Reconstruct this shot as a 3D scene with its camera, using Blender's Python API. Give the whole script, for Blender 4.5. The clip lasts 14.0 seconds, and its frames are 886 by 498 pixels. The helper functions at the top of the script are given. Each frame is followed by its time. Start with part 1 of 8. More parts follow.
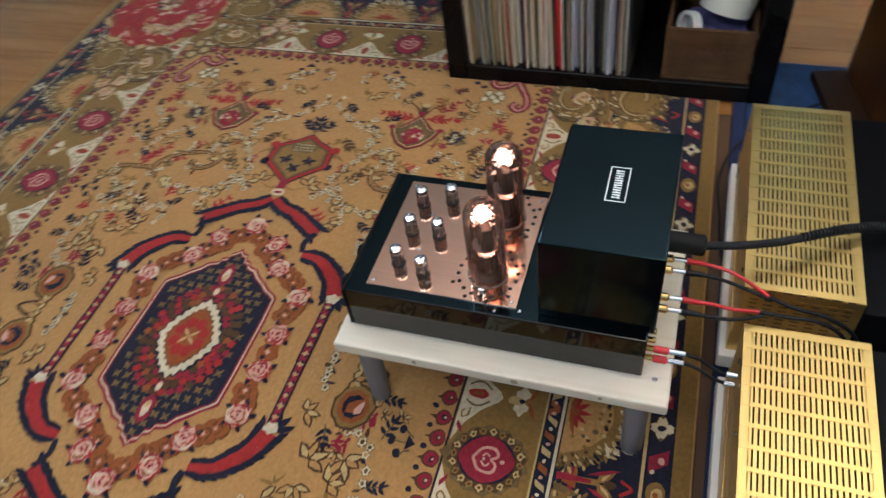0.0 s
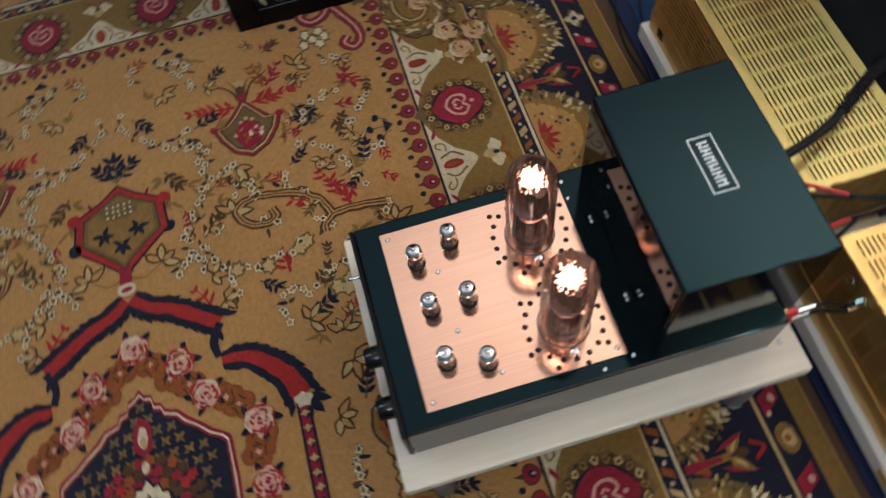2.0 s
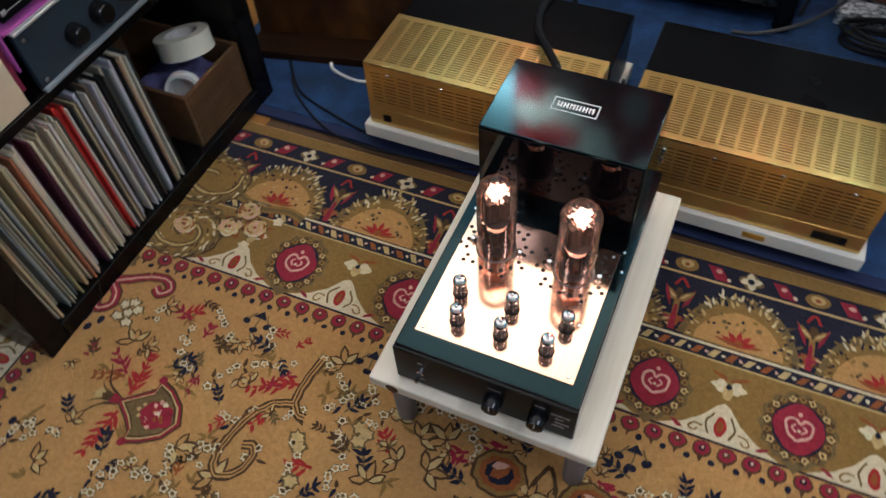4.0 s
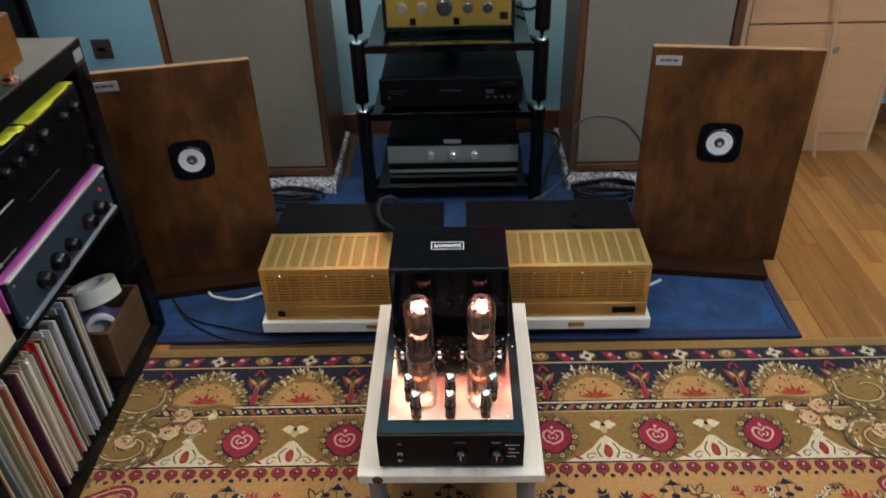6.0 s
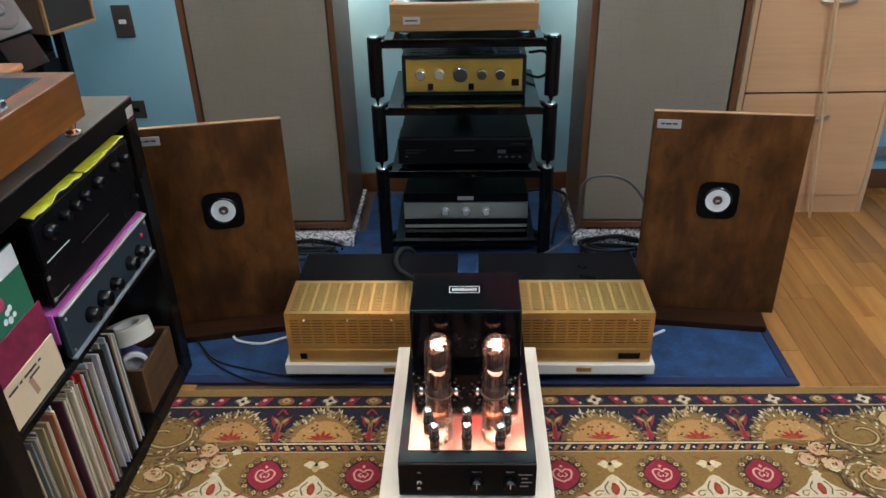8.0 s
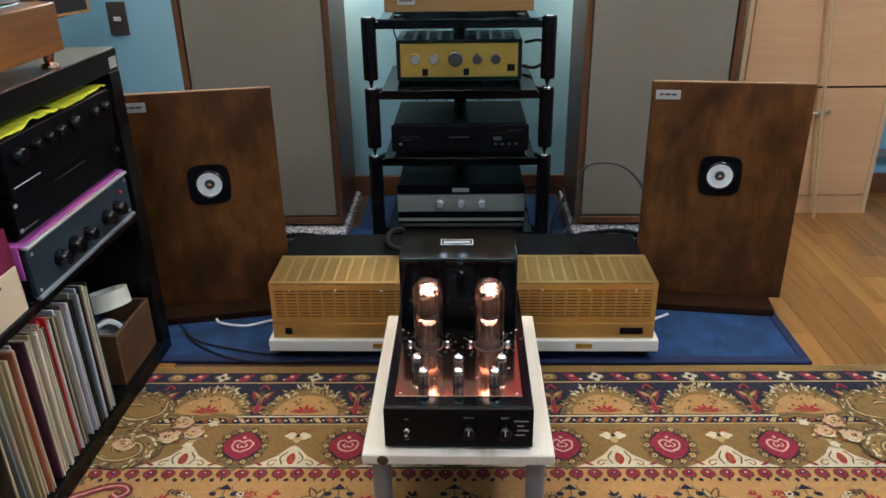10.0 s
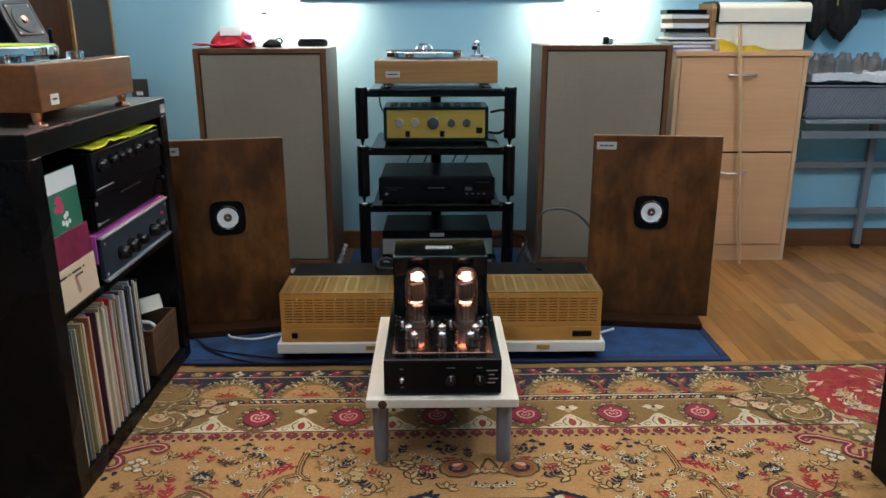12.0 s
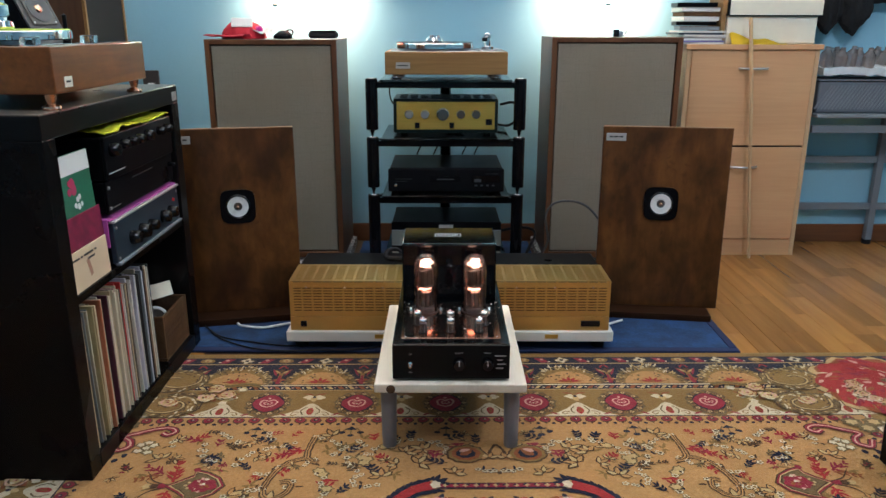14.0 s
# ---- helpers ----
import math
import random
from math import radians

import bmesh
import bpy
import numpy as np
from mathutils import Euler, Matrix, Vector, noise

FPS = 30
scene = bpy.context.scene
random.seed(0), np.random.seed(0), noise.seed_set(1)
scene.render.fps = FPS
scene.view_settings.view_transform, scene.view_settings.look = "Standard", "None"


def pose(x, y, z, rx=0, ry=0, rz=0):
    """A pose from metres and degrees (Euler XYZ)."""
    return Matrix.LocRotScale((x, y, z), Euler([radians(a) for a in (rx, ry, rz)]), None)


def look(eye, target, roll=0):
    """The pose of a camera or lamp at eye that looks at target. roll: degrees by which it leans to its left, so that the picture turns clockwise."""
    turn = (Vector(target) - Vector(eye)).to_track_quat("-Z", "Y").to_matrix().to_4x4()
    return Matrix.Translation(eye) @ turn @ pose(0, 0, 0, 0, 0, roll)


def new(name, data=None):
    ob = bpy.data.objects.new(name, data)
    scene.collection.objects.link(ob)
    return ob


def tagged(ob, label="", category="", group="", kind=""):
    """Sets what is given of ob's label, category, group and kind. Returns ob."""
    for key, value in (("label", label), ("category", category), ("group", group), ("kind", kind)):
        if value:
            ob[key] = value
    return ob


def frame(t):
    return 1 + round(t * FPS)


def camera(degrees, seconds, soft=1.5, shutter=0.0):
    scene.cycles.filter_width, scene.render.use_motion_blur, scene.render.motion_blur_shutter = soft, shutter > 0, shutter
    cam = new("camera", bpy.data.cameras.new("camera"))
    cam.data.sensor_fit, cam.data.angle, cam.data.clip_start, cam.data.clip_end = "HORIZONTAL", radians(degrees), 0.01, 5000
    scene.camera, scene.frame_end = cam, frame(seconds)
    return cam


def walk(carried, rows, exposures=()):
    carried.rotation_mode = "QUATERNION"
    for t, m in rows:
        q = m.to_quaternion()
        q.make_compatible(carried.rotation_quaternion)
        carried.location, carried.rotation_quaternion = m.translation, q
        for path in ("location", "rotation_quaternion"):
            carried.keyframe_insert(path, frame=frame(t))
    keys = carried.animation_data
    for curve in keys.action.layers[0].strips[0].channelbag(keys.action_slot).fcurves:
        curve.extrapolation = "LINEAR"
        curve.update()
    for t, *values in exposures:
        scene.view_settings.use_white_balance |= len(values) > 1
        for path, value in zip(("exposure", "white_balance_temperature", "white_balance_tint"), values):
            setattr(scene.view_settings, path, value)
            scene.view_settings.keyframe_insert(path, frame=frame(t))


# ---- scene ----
cam = camera(60.8, 14.0, shutter=0.5)
PATH = [
    (0, (0.852, 0.216, 1.116), (-0.404, -0.323, -0.345), -8.8),
    (0.5, (0.767, 0.078, 1.117), (-0.47, -0.197, -0.43), -8.0),
    (1, (0.66, -0.02, 1.103), (-0.522, -0.222, -0.497), -8.0),
    (1.5, (0.515, -0.077, 1.079), (-0.481, -0.161, -0.653), -10.4),
    (2, (0.437, -0.168, 1.076), (-0.47, -0.064, -0.704), -10.3),
    (2.5, (0.417, -0.352, 1.104), (-0.466, 0.221, -0.596), -5.2),
    (2.7, (0.397, -0.391, 1.129), (-0.436, 0.279, -0.561), -3.5),
    (5, (0.163, -0.924, 1.202), (-0.025, 0.473, -0.217), -4.3),
    (5.5, (0.112, -1.063, 1.254), (0.108, 0.495, 0.0), -2.1),
    (6, (0.129, -1.148, 1.299), (0.071, 0.503, 0.171), -1.9),
    (6.5, (0.153, -1.205, 1.319), (0.032, 0.501, 0.283), -2.5),
    (7, (0.119, -1.215, 1.34), (0.016, 0.516, 0.344), -1.8),
    (7.5, (0.086, -1.233, 1.333), (0.014, 0.509, 0.353), -1.3),
    (8, (0.103, -1.273, 1.327), (0.035, 0.468, 0.345), -1.3),
    (10.5, (0.115, -1.339, 1.006), (0.055, 0.492, 0.202), -0.8),
    (11, (0.091, -1.501, 0.977), (0.11, 0.343, 0.201), -0.1),
    (11.5, (0.07, -1.716, 0.997), (0.102, 0.18, 0.36), 0.5),
    (12, (0.081, -1.771, 0.985), (0.104, 0.146, 0.415), -0.1),
    (12.5, (0.077, -1.808, 0.979), (0.067, 0.119, 0.444), -0.8),
    (13, (0.078, -1.797, 0.964), (0.05, 0.129, 0.426), -0.3),
    (13.5, (0.084, -1.785, 0.953), (0.065, 0.134, 0.389), -0.2),
    (14, (0.079, -1.785, 0.955), (0.08, 0.132, 0.385), 0.1),
]
walk(cam, [(t, look(eye, target, roll)) for t, eye, target, roll in PATH],
     [(0.0, -0.12, 5900, 10), (1.0, -0.33, 5950, 10), (1.5, -0.50, 6000, 10), (2.0, -0.68, 6000, 10), (2.7, -0.52, 5950, 10), (5.0, -0.26, 5900, 10), (6.0, 0.0, 6000, 10), (7.5, 0.17, 5950, 10), (10.5, 0.23, 6000, 10), (11.0, 0.24, 6000, 10), (12.0, 0.04, 6000, 10), (14.0, 0.04, 6000, 10)])

# ---- light ----
world = bpy.data.worlds.new("room_air")
scene.world = world
world.use_nodes = True
world.node_tree.nodes["Background"].inputs[0].default_value = (0.55, 0.62, 0.7, 1)
world.node_tree.nodes["Background"].inputs[1].default_value = 0.02


def lamp(name, kind, m, energy, color, **kw):
    data = bpy.data.lights.new(name, kind)
    data.energy, data.color = energy, color
    if "size" in kw:
        data.size = kw["size"]
    if "size_y" in kw:
        data.shape, data.size_y = "RECTANGLE", kw["size_y"]
    if "radius" in kw:
        data.shadow_soft_size = kw["radius"]
    if "cone" in kw:
        data.spot_size, data.spot_blend = radians(kw["cone"]), 0.9
    ob = new(name, data)
    ob.matrix_world = m
    return ob


lamp("ceiling_lamp", "POINT", pose(-0.45, -1.15, 1.98), 25, (0.895, 0.905, 1.0), radius=0.18)
lamp("ceiling_lamp", "POINT", pose(1.38, -0.38, 1.98), 46, (0.895, 0.905, 1.0), radius=0.18)
# uplighter above the record shelf
lamp("uplighter", "SPOT", pose(-0.98, 0.25, 1.45, 180, 0, 0), 86, (0.93, 0.93, 0.94), radius=0.05, cone=165)
for x in (-0.50, 0.74):
    # up-and-down wall lights above the tall loudspeakers
    lamp("wall_lamp", "SPOT", pose(x, 1.43, 1.24, 62, 0, 0), 84.0, (1.0, 0.68, 0.44), radius=0.04, cone=128)
    lamp("wall_lamp", "SPOT", pose(x, 1.45, 1.62, 172, 0, 0), 172.0, (1.0, 0.86, 0.70), radius=0.03, cone=160)

# ---- materials ----


class Tree:
    def __init__(self, name):
        self.m = bpy.data.materials.new(name)
        self.m.use_nodes = True
        self.t = self.m.node_tree
        self.b = self.t.nodes["Principled BSDF"]
        self.c = self.t.nodes.new("ShaderNodeTexCoord")

    def n(self, kind, **kw):
        node = self.t.nodes.new(kind)
        for k, v in kw.items():
            node.inputs[k.replace("_", " ")].default_value = v
        return node

    def l(self, a, b):
        self.t.links.new(a, b)

    def coords(self, stretch=(1, 1, 1), shift=True):
        mp = self.n("ShaderNodeMapping")
        mp.inputs["Scale"].default_value = stretch
        self.l(self.c.outputs["Object"], mp.inputs["Vector"])
        if shift:
            info = self.t.nodes.new("ShaderNodeObjectInfo")
            mul = self.t.nodes.new("ShaderNodeVectorMath")
            mul.operation = "SCALE"
            mul.inputs[0].default_value = (7.3, 3.1, 5.7)
            self.l(info.outputs["Random"], mul.inputs["Scale"])
            self.l(mul.outputs["Vector"], mp.inputs["Location"])
        return mp.outputs["Vector"]

    def noise(self, vec, scale, detail=4.0, rough=0.55, dist=0.0):
        nd = self.n("ShaderNodeTexNoise", Scale=scale, Detail=detail, Roughness=rough, Distortion=dist)
        self.l(vec, nd.inputs["Vector"])
        return nd.outputs["Fac"]

    def ramp(self, fac, stops):
        r = self.t.nodes.new("ShaderNodeValToRGB")
        e = r.color_ramp.elements
        e[0].position, e[0].color = stops[0][0], (*stops[0][1], 1)
        e[1].position, e[1].color = stops[-1][0], (*stops[-1][1], 1)
        for p, c in stops[1:-1]:
            x = e.new(p)
            x.color = (*c, 1)
        self.l(fac, r.inputs["Fac"])
        return r.outputs["Color"]

    def mix(self, fac, a, b, mode="MIX"):
        m = self.t.nodes.new("ShaderNodeMix")
        m.data_type, m.blend_type = "RGBA", mode
        for v, s in ((fac, m.inputs["Factor"]), (a, m.inputs["A"]), (b, m.inputs["B"])):
            if hasattr(v, "links"):
                self.l(v, s)
            else:
                s.default_value = v if isinstance(v, float) else (*v, 1)
        return m.outputs["Result"]

    def bump(self, height, strength, distance):
        b = self.n("ShaderNodeBump", Strength=strength, Distance=distance)
        self.l(height, b.inputs["Height"])
        self.l(b.outputs["Normal"], self.b.inputs["Normal"])


def tint(c, k):
    return tuple(min(1.0, v * k) for v in c)


def plain(name, color, rough=0.5, metal=0.0, var=0.12, grain=60.0, bump=0.15, coat=0.0, big=4.0, depth=0.0006, spec=0.5, sheen=None):
    """A surface with broad stains and fine grain."""
    t = Tree(name)
    v = t.coords()
    a = t.noise(v, big, 3)
    f = t.noise(v, grain, 5)
    c1 = t.ramp(a, [(0.3, tint(color, 1 - var)), (0.7, tint(color, 1 + var))])
    c2 = t.mix(f, tint(color, 1 - var), c1)
    t.l(c2, t.b.inputs["Base Color"])
    t.b.inputs["Metallic"].default_value = metal
    r = t.n("ShaderNodeMapRange")
    r.inputs["To Min"].default_value, r.inputs["To Max"].default_value = rough - min(0.08, rough * 0.3), min(1, rough + min(0.08, rough * 0.3))
    t.l(a, r.inputs["Value"])
    t.l(r.outputs["Result"], t.b.inputs["Roughness"])
    t.b.inputs["Coat Weight"].default_value = coat
    t.b.inputs["Specular IOR Level"].default_value = spec
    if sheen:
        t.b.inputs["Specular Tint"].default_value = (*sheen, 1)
    if bump:
        t.bump(f, bump, depth)
    return t.m


def wood(name, dark, light, stretch=(40, 40, 3), rough=0.45, coat=0.0, knots=0.0, bump=0.12, blotch=0.0, each=0.0, spec=0.3, figure=0.0):
    """Grain that runs along the axis with the smallest stretch."""
    t = Tree(name)
    v = t.coords(stretch)
    g = t.noise(v, 1.0, 6, 0.6, 0.6)
    broad = t.noise(t.coords(tuple(s * 0.14 for s in stretch)), 1.0, 3)
    c = t.ramp(g, [(0.25, dark), (0.5, tuple((a + b) / 2 for a, b in zip(dark, light))), (0.78, light)])
    c = t.mix(0.45, c, t.ramp(broad, [(0.3, dark), (0.7, light)]))
    if blotch:
        bl = t.noise(t.coords((8, 8, 5)), 1.4, 4, 0.58, 0.3)
        c = t.mix(t.ramp(bl, [(0.30, (blotch,) * 3), (0.68, (0, 0, 0))]), c, tint(dark, 0.45))
    if figure:
        # plum-dark smears along the grain and small burr marks
        sm = t.noise(t.coords((9, 9, 2.6)), 1.0, 3, 0.5, 0.8)
        c = t.mix(t.ramp(sm, [(0.54, (0, 0, 0)), (0.70, (figure,) * 3)]), c, (dark[0] * 0.62, dark[1] * 0.50, dark[2] * 1.1))
        bu = t.noise(t.coords((34, 34, 26)), 1.0, 2, 0.5, 0.4)
        c = t.mix(t.ramp(bu, [(0.62, (0, 0, 0)), (0.74, (figure * 0.6,) * 3)]), c, tint(dark, 0.7))
    if each:
        info = t.t.nodes.new("ShaderNodeObjectInfo")
        c = t.mix(1.0, c, t.ramp(info.outputs["Random"], [(0.0, (1 - each,) * 3), (1.0, (1.0, 1.0, 1.0))]), "MULTIPLY")
    t.l(c, t.b.inputs["Base Color"])
    t.b.inputs["Roughness"].default_value = rough
    t.b.inputs["Specular IOR Level"].default_value = spec
    t.b.inputs["Coat Weight"].default_value = coat
    t.b.inputs["Coat Roughness"].default_value = 0.15
    if bump:
        t.bump(g, bump, 0.0008)
    return t.m


def pile(name, color, var=0.3):
    """Wool pile: knots of a few millimetres with uneven dye."""
    t = Tree(name)
    v = t.coords(shift=False)
    k = t.n("ShaderNodeTexVoronoi", Scale=330.0)
    t.l(v, k.inputs["Vector"])
    a = t.noise(v, 5.0, 4)
    f = t.noise(v, 120.0, 4, 0.7)
    c = t.ramp(f, [(0.3, tint(color, 1 - var * 0.8)), (0.7, tint(color, 1 + var * 0.5))])
    c = t.mix(t.ramp(a, [(0.35, (0.32,) * 3), (0.65, (0, 0, 0))]), c, tint(color, 0.72))
    t.l(c, t.b.inputs["Base Color"])
    t.b.inputs["Roughness"].default_value = 0.95
    t.b.inputs["Specular IOR Level"].default_value = 0.1
    t.b.inputs["Sheen Weight"].default_value = 0.15
    t.bump(k.outputs["Distance"], 0.6, 0.0015)
    return t.m


def glow(name, color, strength):
    t = Tree(name)
    t.b.inputs["Base Color"].default_value = (*color, 1)
    t.b.inputs["Emission Color"].default_value = (*color, 1)
    t.b.inputs["Emission Strength"].default_value = strength
    return t.m


def glass(name, color=(1, 1, 1), rough=0.0, ior=1.45):
    t = Tree(name)
    t.b.inputs["Base Color"].default_value = (*color, 1)
    t.b.inputs["Transmission Weight"].default_value = 1.0
    t.b.inputs["Roughness"].default_value = rough
    t.b.inputs["IOR"].default_value = ior
    return t.m


def thin_glass(name, color=(1.0, 0.96, 0.92), haze=0.03, least=0.0):
    """A blown bulb wall: clear, with a mirror-like sheen at its edges."""
    t = Tree(name)
    out = t.t.nodes["Material Output"]
    tr = t.n("ShaderNodeBsdfTransparent")
    tr.inputs["Color"].default_value = (*color, 1)
    gl = t.n("ShaderNodeBsdfGlossy", Roughness=0.03)
    fr = t.n("ShaderNodeFresnel", IOR=1.42)
    hz = t.n("ShaderNodeBsdfTranslucent")
    hz.inputs["Color"].default_value = (0.95, 0.74, 0.66, 1)
    mh = t.n("ShaderNodeMixShader")
    mh.inputs[0].default_value = haze
    t.l(tr.outputs[0], mh.inputs[1])
    t.l(hz.outputs[0], mh.inputs[2])
    mx = t.n("ShaderNodeMixShader")
    sc = t.n("ShaderNodeMath")
    sc.operation = "MULTIPLY"
    sc.inputs[1].default_value = 0.95
    top = t.n("ShaderNodeMath")
    top.operation = "MAXIMUM"
    top.inputs[1].default_value = least
    t.l(fr.outputs[0], sc.inputs[0])
    t.l(sc.outputs[0], top.inputs[0])
    t.l(top.outputs[0], mx.inputs[0])
    t.l(mh.outputs[0], mx.inputs[1])
    t.l(gl.outputs[0], mx.inputs[2])
    t.l(mx.outputs[0], out.inputs["Surface"])
    return t.m


def weave(name, color, scale=900.0):
    """Loudspeaker cloth."""
    t = Tree(name)
    v = t.coords(shift=False)
    a = t.noise(v, 3.0, 4)
    f = t.noise(t.coords((scale, scale, scale * 0.3), shift=False), 1.0, 2)
    g = t.noise(t.coords((scale * 0.3, scale, scale), shift=False), 1.0, 2)
    c = t.ramp(f, [(0.3, tint(color, 0.90)), (0.7, tint(color, 1.08))])
    c = t.mix(0.5, c, t.ramp(g, [(0.3, tint(color, 0.90)), (0.7, tint(color, 1.08))]))
    c = t.mix(t.ramp(a, [(0.3, (0.35,) * 3), (0.7, (0, 0, 0))]), c, tint(color, 0.8))
    # slubs: short thicker threads both ways, and a faint uneven fade
    for st in ((14, 90, 260), (260, 90, 14)):
        sl = t.noise(t.coords(st, shift=False), 1.0, 2)
        c = t.mix(t.ramp(sl, [(0.55, (0, 0, 0)), (0.72, (0.5,) * 3)]), c, tint(color, 0.74))
    fade = t.noise(t.coords((3.5, 3.5, 2.2), shift=False), 1.0, 3)
    c = t.mix(t.ramp(fade, [(0.35, (0.6,) * 3), (0.65, (0, 0, 0))]), c, (color[0] * 0.86, color[1] * 0.80, color[2] * 0.72))
    t.l(c, t.b.inputs["Base Color"])
    t.b.inputs["Roughness"].default_value = 0.9
    t.bump(f, 0.2, 0.0004)
    return t.m


def speckle(name, a, b, c):
    t = Tree(name)
    v = t.coords(shift=False)
    k = t.n("ShaderNodeTexVoronoi", Scale=140.0)
    t.l(v, k.inputs["Vector"])
    col = t.ramp(k.outputs["Color"], [(0.2, a), (0.5, b), (0.75, c)])
    t.l(col, t.b.inputs["Base Color"])
    t.b.inputs["Roughness"].default_value = 0.25
    return t.m


def brushed(name, color, rough=0.3, stretch=(3, 500, 500)):
    t = Tree(name)
    f = t.noise(t.coords(stretch), 1.0, 3)
    a = t.noise(t.coords((6, 6, 6)), 1.0, 3)
    c = t.ramp(f, [(0.3, tint(color, 0.86)), (0.7, color)])
    c = t.mix(t.ramp(a, [(0.3, (0.4,) * 3), (0.7, (0, 0, 0))]), c, tint(color, 0.8))
    t.l(c, t.b.inputs["Base Color"])
    t.b.inputs["Metallic"].default_value = 1.0
    t.b.inputs["Roughness"].default_value = rough
    t.bump(f, 0.05, 0.0003)
    return t.m


M = {}
M["wall"] = plain("wall_paint", (0.28, 0.53, 0.65), 0.75, 0, 0.05, 90, 0.12, big=1.2)
M["ceiling"] = plain("ceiling_paint", (0.82, 0.80, 0.76), 0.8, 0, 0.04, 60, 0.1)
M["plank"] = wood("oak_plank", (0.24, 0.100, 0.026), (0.50, 0.240, 0.064), (30, 2.2, 30), 0.26, 0.35, bump=0.05, each=0.30)
M["joint"] = plain("dark_floor_joint", (0.10, 0.05, 0.02), 0.7)
M["base_wood"] = wood("baseboard_wood", (0.10, 0.035, 0.014), (0.20, 0.08, 0.03), (2, 40, 40), 0.45, 0.2)
M["blue_mat"] = plain("blue_felt_mat", (0.016, 0.060, 0.170), 0.95, 0, 0.62, 110, 0.6, big=14, depth=0.002)
M["navy_edge"] = plain("navy_mat_edge", (0.012, 0.022, 0.075), 0.9, 0, 0.25, 260, 0.4)
M["black_paint"] = plain("black_gloss_lacquer", (0.003, 0.004, 0.005), 0.05, 0, 0.1, 40, 0.0, spec=0.45)
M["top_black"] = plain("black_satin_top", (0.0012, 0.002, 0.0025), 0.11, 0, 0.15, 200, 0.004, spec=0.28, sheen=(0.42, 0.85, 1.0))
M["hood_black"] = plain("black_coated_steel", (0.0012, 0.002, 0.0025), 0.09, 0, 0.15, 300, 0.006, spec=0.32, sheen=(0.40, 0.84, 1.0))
M["green_black"] = plain("green_black_enamel", (0.006, 0.016, 0.013), 0.3, 0, 0.15, 200, 0.02, spec=0.3)
M["black_gloss"] = plain("black_lacquer", (0.004, 0.004, 0.005), 0.08, 0, 0.1, 40, 0.0, spec=0.17)
M["hood_mirror"] = plain("mirror_black_steel", (0.003, 0.003, 0.004), 0.05, 0, 0.1, 40, 0.0, spec=0.36)
M["black_gear"] = plain("black_anodised_panel", (0.005, 0.005, 0.006), 0.30, 0, 0.2, 200, 0.04, spec=0.06)
M["black_plastic"] = plain("black_plastic", (0.006, 0.006, 0.007), 0.20, 0, 0.2, 120, 0.02, spec=0.4)
M["rubber"] = plain("black_rubber", (0.011, 0.011, 0.012), 0.6, 0, 0.2, 120, 0.1, spec=0.25)
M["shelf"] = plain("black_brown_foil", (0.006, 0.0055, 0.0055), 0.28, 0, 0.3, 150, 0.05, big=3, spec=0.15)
# same foil, base colour raised to imitate reflected light on the top
M["shelf_top"] = plain("brown_foil_painted_sheen", (0.15, 0.128, 0.10), 0.30, 0, 0.35, 60, 0.05, big=7, spec=0.5)
M["copper"] = brushed("brushed_copper", (0.95, 0.55, 0.39), 0.10, (700, 4, 700))
M["copper_foot"] = plain("polished_copper", (0.90, 0.50, 0.34), 0.18, 1, 0.08, 40, 0)
M["chrome"] = plain("chrome", (0.80, 0.80, 0.82), 0.09, 1, 0.05, 40, 0)
M["steel"] = plain("satin_steel", (0.55, 0.55, 0.56), 0.32, 1, 0.08, 80, 0.03)
M["silver"] = plain("silver_panel", (0.37, 0.38, 0.315), 0.42, 0.5, 0.08, 200, 0.03)
M["inner_brass"] = plain("dull_brass_chassis", (0.12, 0.075, 0.028), 0.45, 0.6, 0.3, 60, 0.05)
M["gold"] = plain("gold_lacquered_steel", (0.74, 0.50, 0.175), 0.31, 0.9, 0.08, 220, 0.04, big=6)
M["gold_panel"] = brushed("gold_front_panel", (0.80, 0.52, 0.12), 0.42)
M["brass"] = plain("gilt_brass", (0.85, 0.60, 0.22), 0.2, 1, 0.08, 50, 0)
M["pine"] = wood("whitewashed_pine", (0.67, 0.57, 0.42), (0.90, 0.82, 0.69), (60, 3, 60), 0.55, bump=0.06)
M["pine_x"] = wood("whitewashed_board", (0.70, 0.66, 0.58), (0.82, 0.79, 0.71), (3, 60, 60), 0.55, bump=0.05)
M["leg_grey"] = plain("grey_painted_wood", (0.22, 0.21, 0.22), 0.45, 0, 0.1, 60, 0.1)
M["walnut"] = wood("dark_walnut_veneer", (0.046, 0.016, 0.0045), (0.215, 0.084, 0.020), (26, 26, 7), 0.36, 0.10, blotch=0.85, spec=0.25, figure=0.75)
M["foot_wood"] = wood("black_stained_foot", (0.010, 0.004, 0.0015), (0.045, 0.017, 0.006), (6, 40, 40), 0.5, 0.0, spec=0.15)
M["walnut_edge"] = wood("raw_board_edge", (0.20, 0.10, 0.045), (0.34, 0.19, 0.09), (4, 60, 60), 0.6)
M["teak"] = wood("teak_cabinet", (0.065, 0.025, 0.010), (0.15, 0.062, 0.024), (40, 40, 3), 0.42, 0.1)
M["teak_x"] = wood("teak_plinth", (0.070, 0.022, 0.005), (0.29, 0.102, 0.018), (5, 60, 60), 0.36, 0.4, blotch=0.35, spec=0.3)
